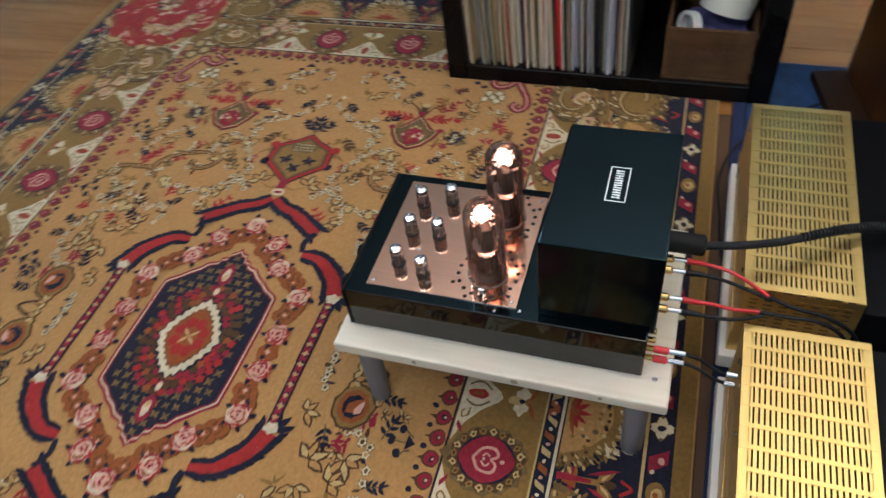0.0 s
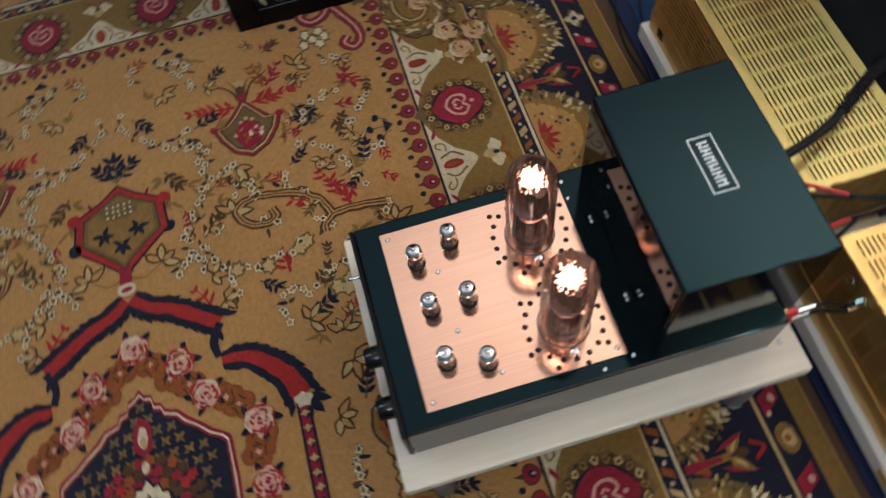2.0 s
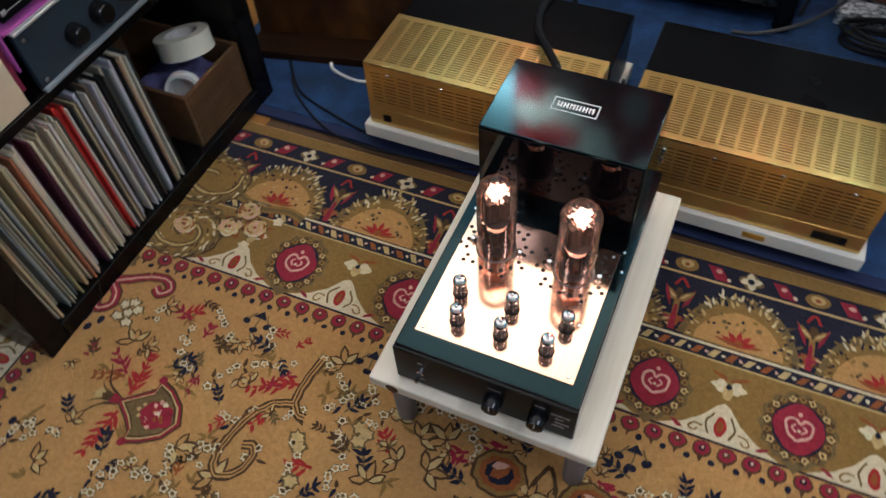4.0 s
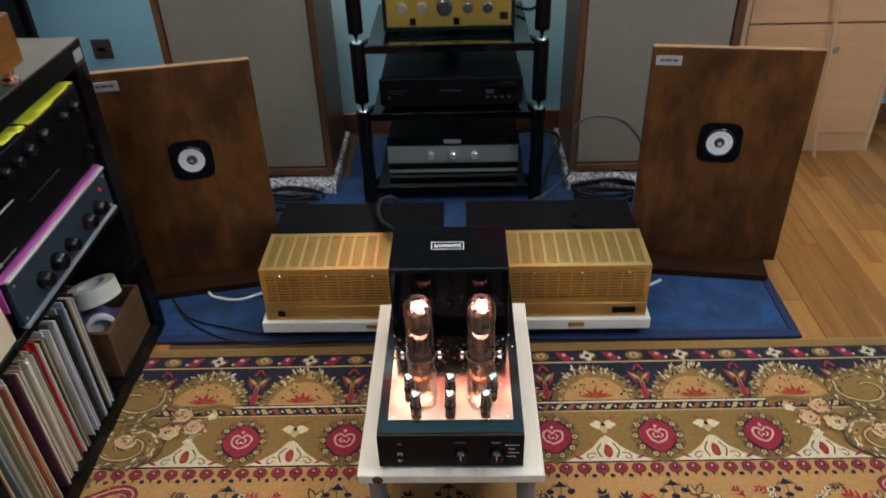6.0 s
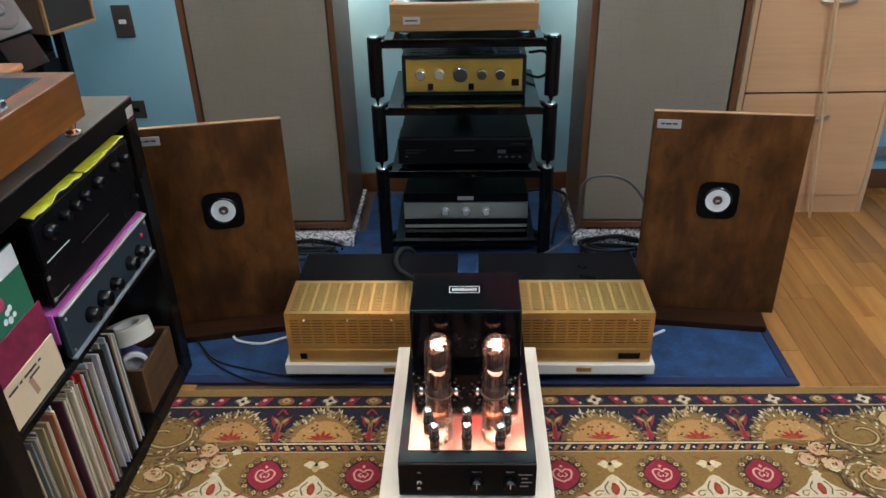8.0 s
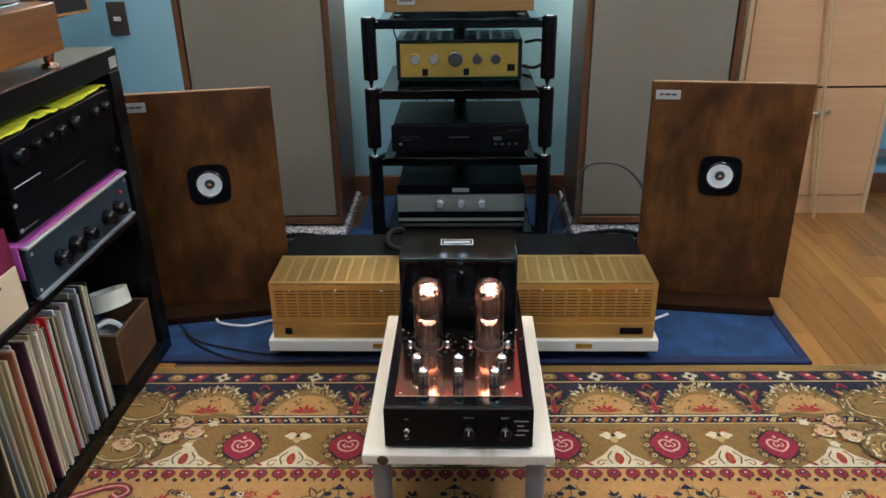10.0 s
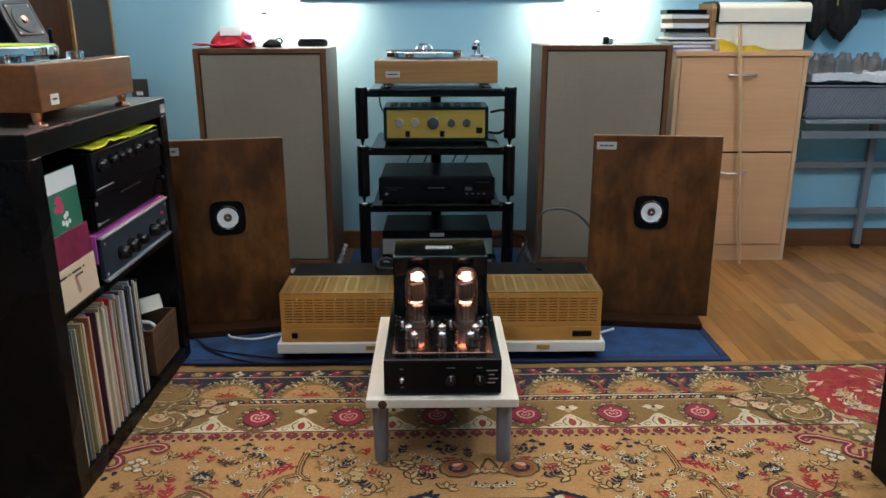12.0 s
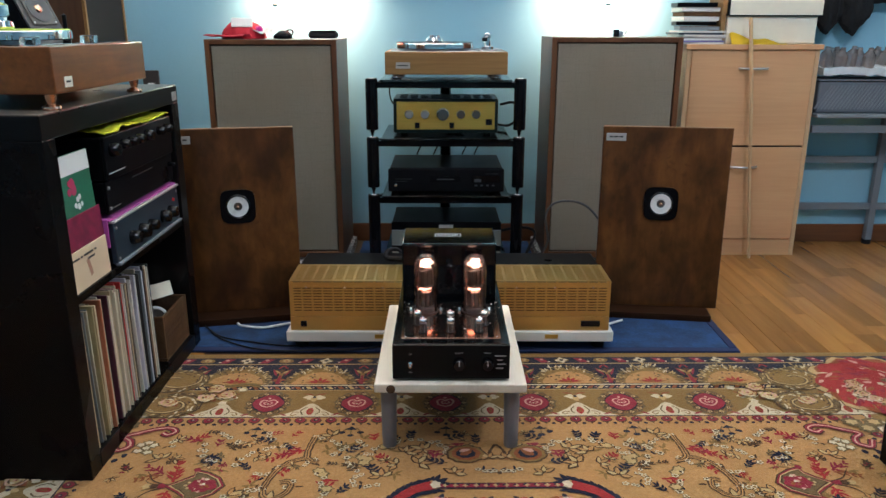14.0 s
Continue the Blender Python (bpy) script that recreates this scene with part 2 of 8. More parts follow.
M["orange_wood"] = wood("orange_varnished_wood", (0.24, 0.085, 0.020), (0.42, 0.17, 0.045), (5, 110, 110), 0.35, 0.4)
M["oak_x"] = wood("honey_oak_plinth", (0.19, 0.098, 0.032), (0.37, 0.21, 0.075), (4, 120, 120), 0.45, 0.05)
M["beech"] = wood("beech_foil", (0.55, 0.305, 0.145), (0.66, 0.395, 0.205), (4, 90, 90), 0.42, bump=0.02)
M["beech_edge"] = wood("beech_edge", (0.50, 0.32, 0.17), (0.62, 0.42, 0.24), (60, 60, 3), 0.45, bump=0.02)
M["bamboo"] = wood("bamboo_cane", (0.50, 0.32, 0.16), (0.64, 0.45, 0.25), (80, 80, 5), 0.5)
M["crate"] = wood("old_crate_wood", (0.085, 0.042, 0.018), (0.21, 0.115, 0.055), (60, 6, 60), 0.7, bump=0.4, blotch=0.6, spec=0.15)
M["cloth_grey"] = weave("grey_speaker_cloth", (0.230, 0.198, 0.145), 300.0)
M["cloth_black"] = weave("black_speaker_cloth", (0.012, 0.012, 0.012))
M["granite"] = speckle("speckled_granite", (0.10, 0.10, 0.11), (0.42, 0.42, 0.43), (0.70, 0.70, 0.70))
M["cone_white"] = plain("white_paper_cone", (0.76, 0.77, 0.74), 0.6, 0, 0.05, 200, 0.1)
M["white"] = plain("white_enamel", (0.78, 0.77, 0.74), 0.4, 0, 0.05, 60, 0.03)
M["cream"] = plain("cream_enamel", (0.80, 0.75, 0.60), 0.35, 0, 0.06, 40, 0.03)
M["paper"] = plain("white_paper", (0.72, 0.70, 0.66), 0.75, 0, 0.08, 90, 0.05)
M["label"] = plain("grey_label", (0.42, 0.40, 0.38), 0.45, 0.3, 0.08, 90, 0.0)
M["ink"] = plain("dark_ink", (0.03, 0.03, 0.03), 0.6)
M["print_white"] = plain("white_print", (0.82, 0.82, 0.80), 0.5, 0, 0.03)
M["blue_gear"] = plain("slate_blue_panel", (0.028, 0.044, 0.062), 0.30, 0.2, 0.12, 120, 0.05)
M["pink"] = plain("magenta_cloth", (0.42, 0.075, 0.33), 0.85, 0, 0.2, 200, 0.3)
M["yellow"] = plain("yellow_cloth", (0.78, 0.78, 0.03), 0.8, 0, 0.15, 200, 0.3)
M["yellow_warm"] = plain("warm_yellow_cloth", (0.85, 0.62, 0.03), 0.8, 0, 0.15, 200, 0.3)
M["magenta_cloth"] = plain("magenta_cloth", (0.42, 0.012, 0.20), 0.8, 0, 0.15, 200, 0.2)
M["red"] = plain("red_cloth", (0.45, 0.006, 0.022), 0.8, 0, 0.15, 200, 0.2)
M["red_plastic"] = plain("red_plastic", (0.62, 0.025, 0.03), 0.35, 0, 0.1, 60, 0)
M["green_card"] = plain("green_sleeve", (0.022, 0.16, 0.085), 0.5, 0, 0.2, 90, 0.0)
M["maroon_card"] = plain("maroon_sleeve", (0.26, 0.016, 0.065), 0.5, 0, 0.55, 60, 0.0, big=26)
M["pink_print"] = plain("pink_print", (0.55, 0.04, 0.13), 0.5)
M["cream_card"] = plain("cream_sleeve", (0.70, 0.55, 0.36), 0.6, 0, 0.12, 30, 0.0)
M["grey_metal"] = plain("grey_enamelled_steel", (0.20, 0.22, 0.24), 0.45, 0, 0.08, 90, 0.04)
M["monitor_grey"] = plain("charcoal_monitor_front", (0.040, 0.042, 0.048), 0.45, 0, 0.15, 90, 0.05)
M["socket_brown"] = plain("grey_brown_plastic", (0.060, 0.050, 0.045), 0.4)
M["dull_black"] = plain("dull_black_plastic", (0.004, 0.004, 0.005), 0.42, 0, 0.12, 200, 0.05, spec=0.12)
M["faint_grey"] = plain("faint_grey_print", (0.045, 0.048, 0.052), 0.5)
M["grey_top"] = plain("grey_ribbed_sheet", (0.15, 0.17, 0.20), 0.5, 0, 0.1, 90, 0.05)
M["bag"] = plain("clear_plastic_bag", (0.74, 0.79, 0.81), 0.15, 0, 0.3, 40, 0.6, depth=0.01)
M["black_cloth"] = plain("black_fabric", (0.006, 0.006, 0.007), 0.9, 0, 0.3, 60, 0.5, depth=0.01)
M["panel_black"] = plain("satin_black_panel", (0.006, 0.006, 0.006), 0.30, 0, 0.1, 90, 0.0, spec=0.12)
M["dark"] = plain("dark_interior", (0.010, 0.008, 0.006), 0.8)
M["bulb"] = thin_glass("bulb_glass", (1.0, 0.965, 0.945))
M["cloudy"] = thin_glass("cloudy_clear_plastic", (0.93, 0.96, 0.98), 0.45, 0.06)
M["acrylic"] = glass("clear_acrylic", (0.92, 0.96, 0.97), 0.03, 1.49)
M["rack_glass"] = glass("smoked_glass_shelf", (0.05, 0.06, 0.06), 0.09, 1.42)
tf = Tree("glowing_filament_coil")
fv = tf.coords(shift=False)
ff = tf.noise(fv, 260.0, 3, 0.6)
tf.l(tf.ramp(ff, [(0.36, (1.0, 0.38, 0.20)), (0.56, (1.0, 0.66, 0.50))]), tf.b.inputs["Emission Color"])
fm = tf.n("ShaderNodeMapRange")
fm.inputs["From Min"].default_value, fm.inputs["From Max"].default_value = 0.40, 0.66
fm.inputs["To Min"].default_value, fm.inputs["To Max"].default_value = 1.5, 13.0
tf.l(ff, fm.inputs["Value"])
tf.l(fm.outputs["Result"], tf.b.inputs["Emission Strength"])
tf.b.inputs["Base Color"].default_value = (0.9, 0.6, 0.5, 1)
M["silvered"] = thin_glass("silvered_glass", (0.90, 0.84, 0.80), 0.02, 0.22)
M["tube_silver"] = plain("bright_tube_metal", (0.62, 0.53, 0.48), 0.24, 1, 0.2, 60, 0.05)
M["filament"] = tf.m
M["strand"] = glow("hot_filament_strand", (1.0, 0.65, 0.48), 5.0)
# emission for the flakes that imitate bloom round the filament
M["halo"] = glow("filament_bloom", (1.0, 0.45, 0.29), 1.8)
M["ember"] = glow("heated_electrode", (1.0, 0.50, 0.34), 2.6)
M["getter"] = plain("silver_getter_flash", (0.75, 0.74, 0.74), 0.06, 1, 0.05, 40, 0)
M["knob_grey"] = plain("turned_grey_metal", (0.13, 0.125, 0.12), 0.3, 0.8, 0.08, 60, 0)
M["knob_silver"] = plain("turned_silver", (0.60, 0.60, 0.57), 0.35, 0.5, 0.05, 60, 0)
M["plate"] = plain("grey_tube_plate", (0.16, 0.13, 0.12), 0.4, 0.7, 0.2, 80, 0.05)
M["anode"] = plain("dark_brown_anode", (0.050, 0.034, 0.028), 0.35, 0.6, 0.2, 80, 0.05)
M["lime"] = plain("lime_felt_mat", (0.42, 0.55, 0.06), 0.8, 0, 0.1, 150, 0.2)
M["vinyl"] = plain("black_vinyl", (0.012, 0.012, 0.013), 0.25, 0, 0.1, 200, 0.05)
M["tape"] = plain("cream_masking_tape", (0.76, 0.74, 0.62), 0.55, 0, 0.06, 60, 0.1)
M["violet"] = plain("violet_wrapper", (0.20, 0.19, 0.42), 0.4, 0, 0.25, 40, 0.3)
M["poster_red"] = plain("red_print", (0.66, 0.03, 0.04), 0.5, 0, 0.08, 50, 0)
M["poster_wine"] = plain("wine_print", (0.25, 0.016, 0.030), 0.6, 0, 0.3, 30, 0, big=5)
M["poster_black"] = plain("black_print", (0.02, 0.02, 0.02), 0.5)

# ---- mesh helpers ----


def part(name, bm, material, parent=None, label="", smooth=False):
    me = bpy.data.meshes.new(name)
    bmesh.ops.recalc_face_normals(bm, faces=bm.faces[:])
    # broad faces stay flat between their rounded edges
    flat = []
    if not smooth and len(bm.faces) < 6000:
        bm.faces.index_update()
        area = [f.calc_area() for f in bm.faces]
        for f in bm.faces:
            near = [area[g.index] for e in f.edges for g in e.link_faces if g is not f and g.normal.dot(f.normal) > 0.85]
            if near and area[f.index] > 2.5 * sum(near) / len(near):
                flat.append(f.index)
    bm.to_mesh(me)
    bm.free()
    for m in material if isinstance(material, (list, tuple)) else [material]:
        me.materials.append(M[m] if isinstance(m, str) else m)
    me.set_sharp_from_angle(angle=radians(26))
    for i in flat:
        me.polygons[i].use_smooth = False
    if smooth:
        me.polygons.foreach_set("use_smooth", [True] * len(me.polygons))
    ob = new(name, me)
    if parent is not None:
        ob.parent = parent
    if label:
        tagged(ob, label)
    return ob


def thing(name, m, label, category, group="", kind=""):
    ob = new(name)
    ob.empty_display_size = 0.05
    ob.matrix_basis = m
    return tagged(ob, label, category, group, kind)


def blank():
    return bmesh.new()


def merge(bm, other, m=None, mat=0):
    if m is not None:
        bmesh.ops.transform(other, matrix=m, verts=other.verts[:])
    for f in other.faces:
        f.material_index = mat
    tmp = bpy.data.meshes.new("scratch")
    other.to_mesh(tmp)
    other.free()
    bm.from_mesh(tmp)
    bpy.data.meshes.remove(tmp)
    return bm


def box(x0, x1, y0, y1, z0, z1, bevel=0.0, seg=2, bm=None, mat=0, m=None):
    """A box between two corners with rounded edges; joined to bm if given."""
    b = bmesh.new()
    bmesh.ops.create_cube(b, size=1.0)
    bmesh.ops.transform(b, matrix=Matrix.Translation(((x0 + x1) / 2, (y0 + y1) / 2, (z0 + z1) / 2)) @ Matrix.Diagonal((x1 - x0, y1 - y0, z1 - z0, 1)), verts=b.verts[:])
    if bevel:
        bmesh.ops.bevel(b, geom=b.edges[:], offset=bevel, segments=seg, affect="EDGES", profile=0.5)
    if bm is None:
        if m is not None:
            bmesh.ops.transform(b, matrix=m, verts=b.verts[:])
        return b
    return merge(bm, b, m, mat)


def lathe(profile, seg=24, bm=None, m=None, mat=0, cap=True):
    """A body turned round z from (radius, height) pairs."""
    b = bmesh.new()
    rings = []
    for r, z in profile:
        if r < 1e-6:
            rings.append([b.verts.new((0, 0, z))])
        else:
            rings.append([b.verts.new((r * math.cos(2 * math.pi * k / seg), r * math.sin(2 * math.pi * k / seg), z)) for k in range(seg)])
    for a, c in zip(rings, rings[1:]):
        for k in range(seg):
            j = (k + 1) % seg
            if len(a) == 1 and len(c) == 1:
                continue
            if len(a) == 1:
                b.faces.new((a[0], c[k], c[j]))
            elif len(c) == 1:
                b.faces.new((a[k], a[j], c[0]))
            else:
                b.faces.new((a[k], a[j], c[j], c[k]))
    for ring in (rings[0], rings[-1]):
        if len(ring) > 1 and cap:
            b.faces.new(ring)
    for f in b.faces:
        f.smooth = len(f.verts) <= 4
    if bm is None:
        if m is not None:
            bmesh.ops.transform(b, matrix=m, verts=b.verts[:])
        return b
    return merge(bm, b, m, mat)


def rod(p, q, r, r2=None, seg=16, bm=None, mat=0):
    p, q = Vector(p), Vector(q)
    turn = (q - p).to_track_quat("Z", "Y").to_matrix().to_4x4()
    d = (q - p).length
    e = min(r * 0.2, d * 0.2)
    r2 = r if r2 is None else r2
    return lathe([(r - e, 0), (r, e), (r2, d - e), (r2 - e, d)], seg, bm, Matrix.Translation(p) @ turn, mat)


def smooth_line(pts, steps=8):
    pts = [Vector(p) for p in pts]
    out = []
    ext = [2 * pts[0] - pts[1], *pts, 2 * pts[-1] - pts[-2]]
    for a, b, c, d in zip(ext, ext[1:], ext[2:], ext[3:]):
        for k in range(steps):
            s = k / steps
            out.append(0.5 * (2 * b + (c - a) * s + (2 * a - 5 * b + 4 * c - d) * s * s + (3 * b - a - 3 * c + d) * s**3))
    return out + [pts[-1]]


def tube(pts, r, seg=10, bm=None, mat=0, steps=8, r2=None):
    """A round cable along a smooth line."""
    line = smooth_line(pts, steps)
    b = bmesh.new()
    rings, up = [], Vector((0.12, 0.2, 1)).normalized()
    for k, p in enumerate(line):
        t = (line[min(k + 1, len(line) - 1)] - line[max(k - 1, 0)]).normalized()
        side = t.cross(up)
        side = side.normalized() if side.length > 1e-3 else Vector((1, 0, 0))
        over = side.cross(t)
        rr = r if r2 is None else r + (r2 - r) * k / (len(line) - 1)
        rings.append([b.verts.new(p + rr * (math.cos(2 * math.pi * j / seg) * side + math.sin(2 * math.pi * j / seg) * over)) for j in range(seg)])
    for a, c in zip(rings, rings[1:]):
        for j in range(seg):
            f = b.faces.new((a[j], a[(j + 1) % seg], c[(j + 1) % seg], c[j]))
            f.smooth = True
    b.faces.new(rings[0])
    b.faces.new(rings[-1])
    return b if bm is None else merge(bm, b, None, mat)


def drape(x0, x1, y0, y1, z, thick, wave, seed, nx=24, ny=12, hang=0.0):
    """A crumpled cloth lying over an area, its front edge (high x) hanging by hang."""
    b = bmesh.new()
    top, low = [], []
    for i in range(nx + 1):
        rt, rl = [], []
        for j in range(ny + 1):
            u, v = i / nx, j / ny
            x, y = x0 + (x1 - x0) * u, y0 + (y1 - y0) * v
            h = wave * noise.noise(Vector((x * 14 + seed, y * 14, seed))) + 0.5 * wave * noise.noise(Vector((x * 37, y * 37 + seed, seed)))
            fall = hang * max(0.0, (u - 0.8) / 0.2) ** 2
            zz = z + max(h + wave, 0.0) - fall
            e = 0.25 * wave * noise.noise(Vector((seed, y * 25, u * 5)))
            rt.append(b.verts.new((x + e, y, zz + thick)))
            rl.append(b.verts.new((x + e, y, zz)))
        top.append(rt)
        low.append(rl)
    for i in range(nx):
        for j in range(ny):
            b.faces.new((top[i][j], top[i + 1][j], top[i + 1][j + 1], top[i][j + 1])).smooth = True
            b.faces.new((low[i][j], low[i][j + 1], low[i + 1][j + 1], low[i + 1][j])).smooth = True
    for i in range(nx):
        for j in (0, ny):
            b.faces.new((top[i][j], low[i][j], low[i + 1][j], top[i + 1][j]))
    for j in range(ny):
        for i in (0, nx):
            b.faces.new((top[i][j], top[i][j + 1], low[i][j + 1], low[i][j]))
    return b


def bars(rows, mat="ink", thick=0.0006):
    """Plain bars of print: rows of (x0, x1, z0, z1) on a plane that faces -y at y = 0."""
    bm = blank()
    for x0, x1, z0, z1 in rows:
        box(x0, x1, -thick, 0.0002, z0, z1, bm=bm)
    return bm

def lettering(name, text, size, m, mat, parent, label=""):
    """A printed word, centred, as a thin mesh in the built-in typeface."""
    cu = bpy.data.curves.new(name, "FONT")
    cu.body, cu.size, cu.align_x, cu.extrude = text, size, "CENTER", 0.0002
    tmp = bpy.data.objects.new("scratch", cu)
    me = bpy.data.meshes.new_from_object(tmp)
    bpy.data.objects.remove(tmp)
    bpy.data.curves.remove(cu)
    me.transform(m)
    me.materials.clear()
    me.materials.append(M[mat])
    ob = new(name, me)
    ob.parent = parent
    return tagged(ob, label)

# ---- structure ----
FLOOR = -0.008
XW, XE, YS, YN, ZC = -2.70, 3.2, -3.6, 1.60, 2.52


def slab(name, dims, mat, label):
    return tagged(part(name, box(*dims), mat), label, name.split("_")[0], kind="structure")


floor = slab("floor", (XW, XE, YS, YN, FLOOR - 0.1, FLOOR - 0.003), "joint", "honey-brown oak strip floor with narrow planks")
slab("wall_north", (XW - 0.15, XE + 0.15, YN, YN + 0.15, FLOOR - 0.1, ZC), "wall", "light blue painted plaster wall behind the loudspeakers")
slab("wall_south", (XW - 0.15, XE + 0.15, YS - 0.15, YS, FLOOR - 0.1, ZC), "wall", "light blue painted plaster wall of the room")
slab("wall_west", (XW - 0.15, XW, YS, YN, FLOOR - 0.1, ZC), "wall", "light blue painted plaster wall of the room")
slab("wall_east", (XE, XE + 0.15, YS, YN, FLOOR - 0.1, ZC), "wall", "light blue painted plaster wall of the room")
slab("ceiling", (XW - 0.15, XE + 0.15, YS - 0.15, YN + 0.15, ZC, ZC + 0.1), "ceiling", "off-white painted ceiling")
bb = blank()
box(XW + 0.002, XE - 0.002, YN - 0.014, YN - 0.0005, FLOOR, 0.075, 0.004, bm=bb)
tagged(part("baseboard", bb, "base_wood"), "dark brown wooden baseboard along the blue wall", "baseboard", kind="structure")

# mat on the floor in front of the rack
mat_ob = thing("floor_mat", pose(0, 0, 0), "blue felt floor mat with a dark navy bound edge", "mat")
part("felt", box(-0.86, 0.965, 0.365, 1.22, FLOOR, 0.0, 0.003), "blue_mat", mat_ob)
em = blank()
box(-0.88, 0.99, 0.336, 0.3645, FLOOR, 0.001, 0.003, bm=em)
box(0.9655, 0.99, 0.365, 1.22, FLOOR, 0.001, 0.003, bm=em)
part("bound_edge", em, "navy_edge", mat_ob, "dark navy bound edge")
mat_back = thing("floor_mat", pose(0, 0, 0), "blue felt mat under the equipment rack", "mat")
part("felt", box(-0.285, 0.47, 1.2215, 1.56, FLOOR, -0.0005, 0.003), "blue_mat", mat_back)

# ---- stool with the valve amplifier ----
stool = thing("low_stool", pose(0.0975, 0.01, 0), "low whitewashed pine stool with grey round legs", "stool")
SW, SD = 0.1725, 0.2525
part("top", box(-SW, SW, -SD, SD, 0.156, 0.178, 0.0035, 3), "pine", stool)
for x in (-0.143, 0.143):
    for y in (-0.212, 0.212):
        part("leg", lathe([(0.0155, 0.0), (0.0165, 0.002), (0.0175, 0.06), (0.019, 0.1565)], 20, None, pose(x, y, 0)), "leg_grey", stool, "grey painted tapered leg")
for x, y in ((-0.13, -0.2), (0.13, 0.2)):
    part("screw", lathe([(0, 0.0012), (0.003, 0.0008), (0.004, 0)], 10, None, pose(x, y + 0.03, 0.178)), "steel", stool)
part("knot", lathe([(0, 0.0006), (0.009, 0.0004), (0.0105, 0)], 14, None, pose(-0.135, -SD, 0.166, 90, 0, 0)), "crate", stool, "brown wood plug")
for y, rr in ((0.035, 0.006), (-0.12, 0.004), (0.16, 0.0035)):
    part("knot", lathe([(0, 0.0005), (rr * 0.9, 0.0003), (rr, 0)], 12, None, pose(SW, y, 0.168, 0, 90, 0)), plain("pale_knot", (0.42, 0.32, 0.20), 0.6), stool, "small pale knot")

amp = thing("valve_amplifier", pose(0.0985, 0.0, 0.178), "black valve amplifier with copper deck and glowing tubes on a stool", "amplifier")
CW, CF, CB, CT = 0.1325, -0.220, 0.222, 0.089
part("foot_rail", box(-CW + 0.02, CW - 0.02, CF + 0.02, CB - 0.02, 0, 0.006), "rubber", amp)
part("chassis", box(-CW, CW, CF, CB, 0.006, CT, 0.0025, 2), "black_paint", amp)
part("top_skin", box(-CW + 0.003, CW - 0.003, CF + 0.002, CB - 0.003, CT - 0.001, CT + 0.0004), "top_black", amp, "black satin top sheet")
part("front_panel", box(-CW, CW, CF - 0.006, CF - 0.0002, 0.006, CT - 0.001, 0.0015, 2), "panel_black", amp, "satin black front panel")
deck = part("copper_deck", box(-0.1145, 0.1145, -0.191, 0.039, CT, CT + 0.0022, 0.0006, 1), "copper", amp, "brushed copper top plate")
D = CT + 0.0022
for x, y in ((-0.105, -0.182), (0.105, -0.182), (-0.105, 0.03), (0.105, 0.03), (-0.045, -0.135), (0.033, -0.133), (0.094, -0.1)):
    part("screw", lathe([(0, 0.0014), (0.0022, 0.001), (0.003, 0)], 10, None, pose(x, y, D)), "chrome", amp)
for x, y in ((-0.1175, 0.0445), (-0.0925, 0.0445), (-0.0600, 0.061), (-0.0540, 0.061), (0.0475, 0.063), (0.0535, 0.063), (0.1175, 0.0445), (0.1235, 0.009)):
    part("screw", lathe([(0, 0.0014), (0.0022, 0.001), (0.003, 0)], 10, None, pose(x, y, CT)), "chrome", amp)

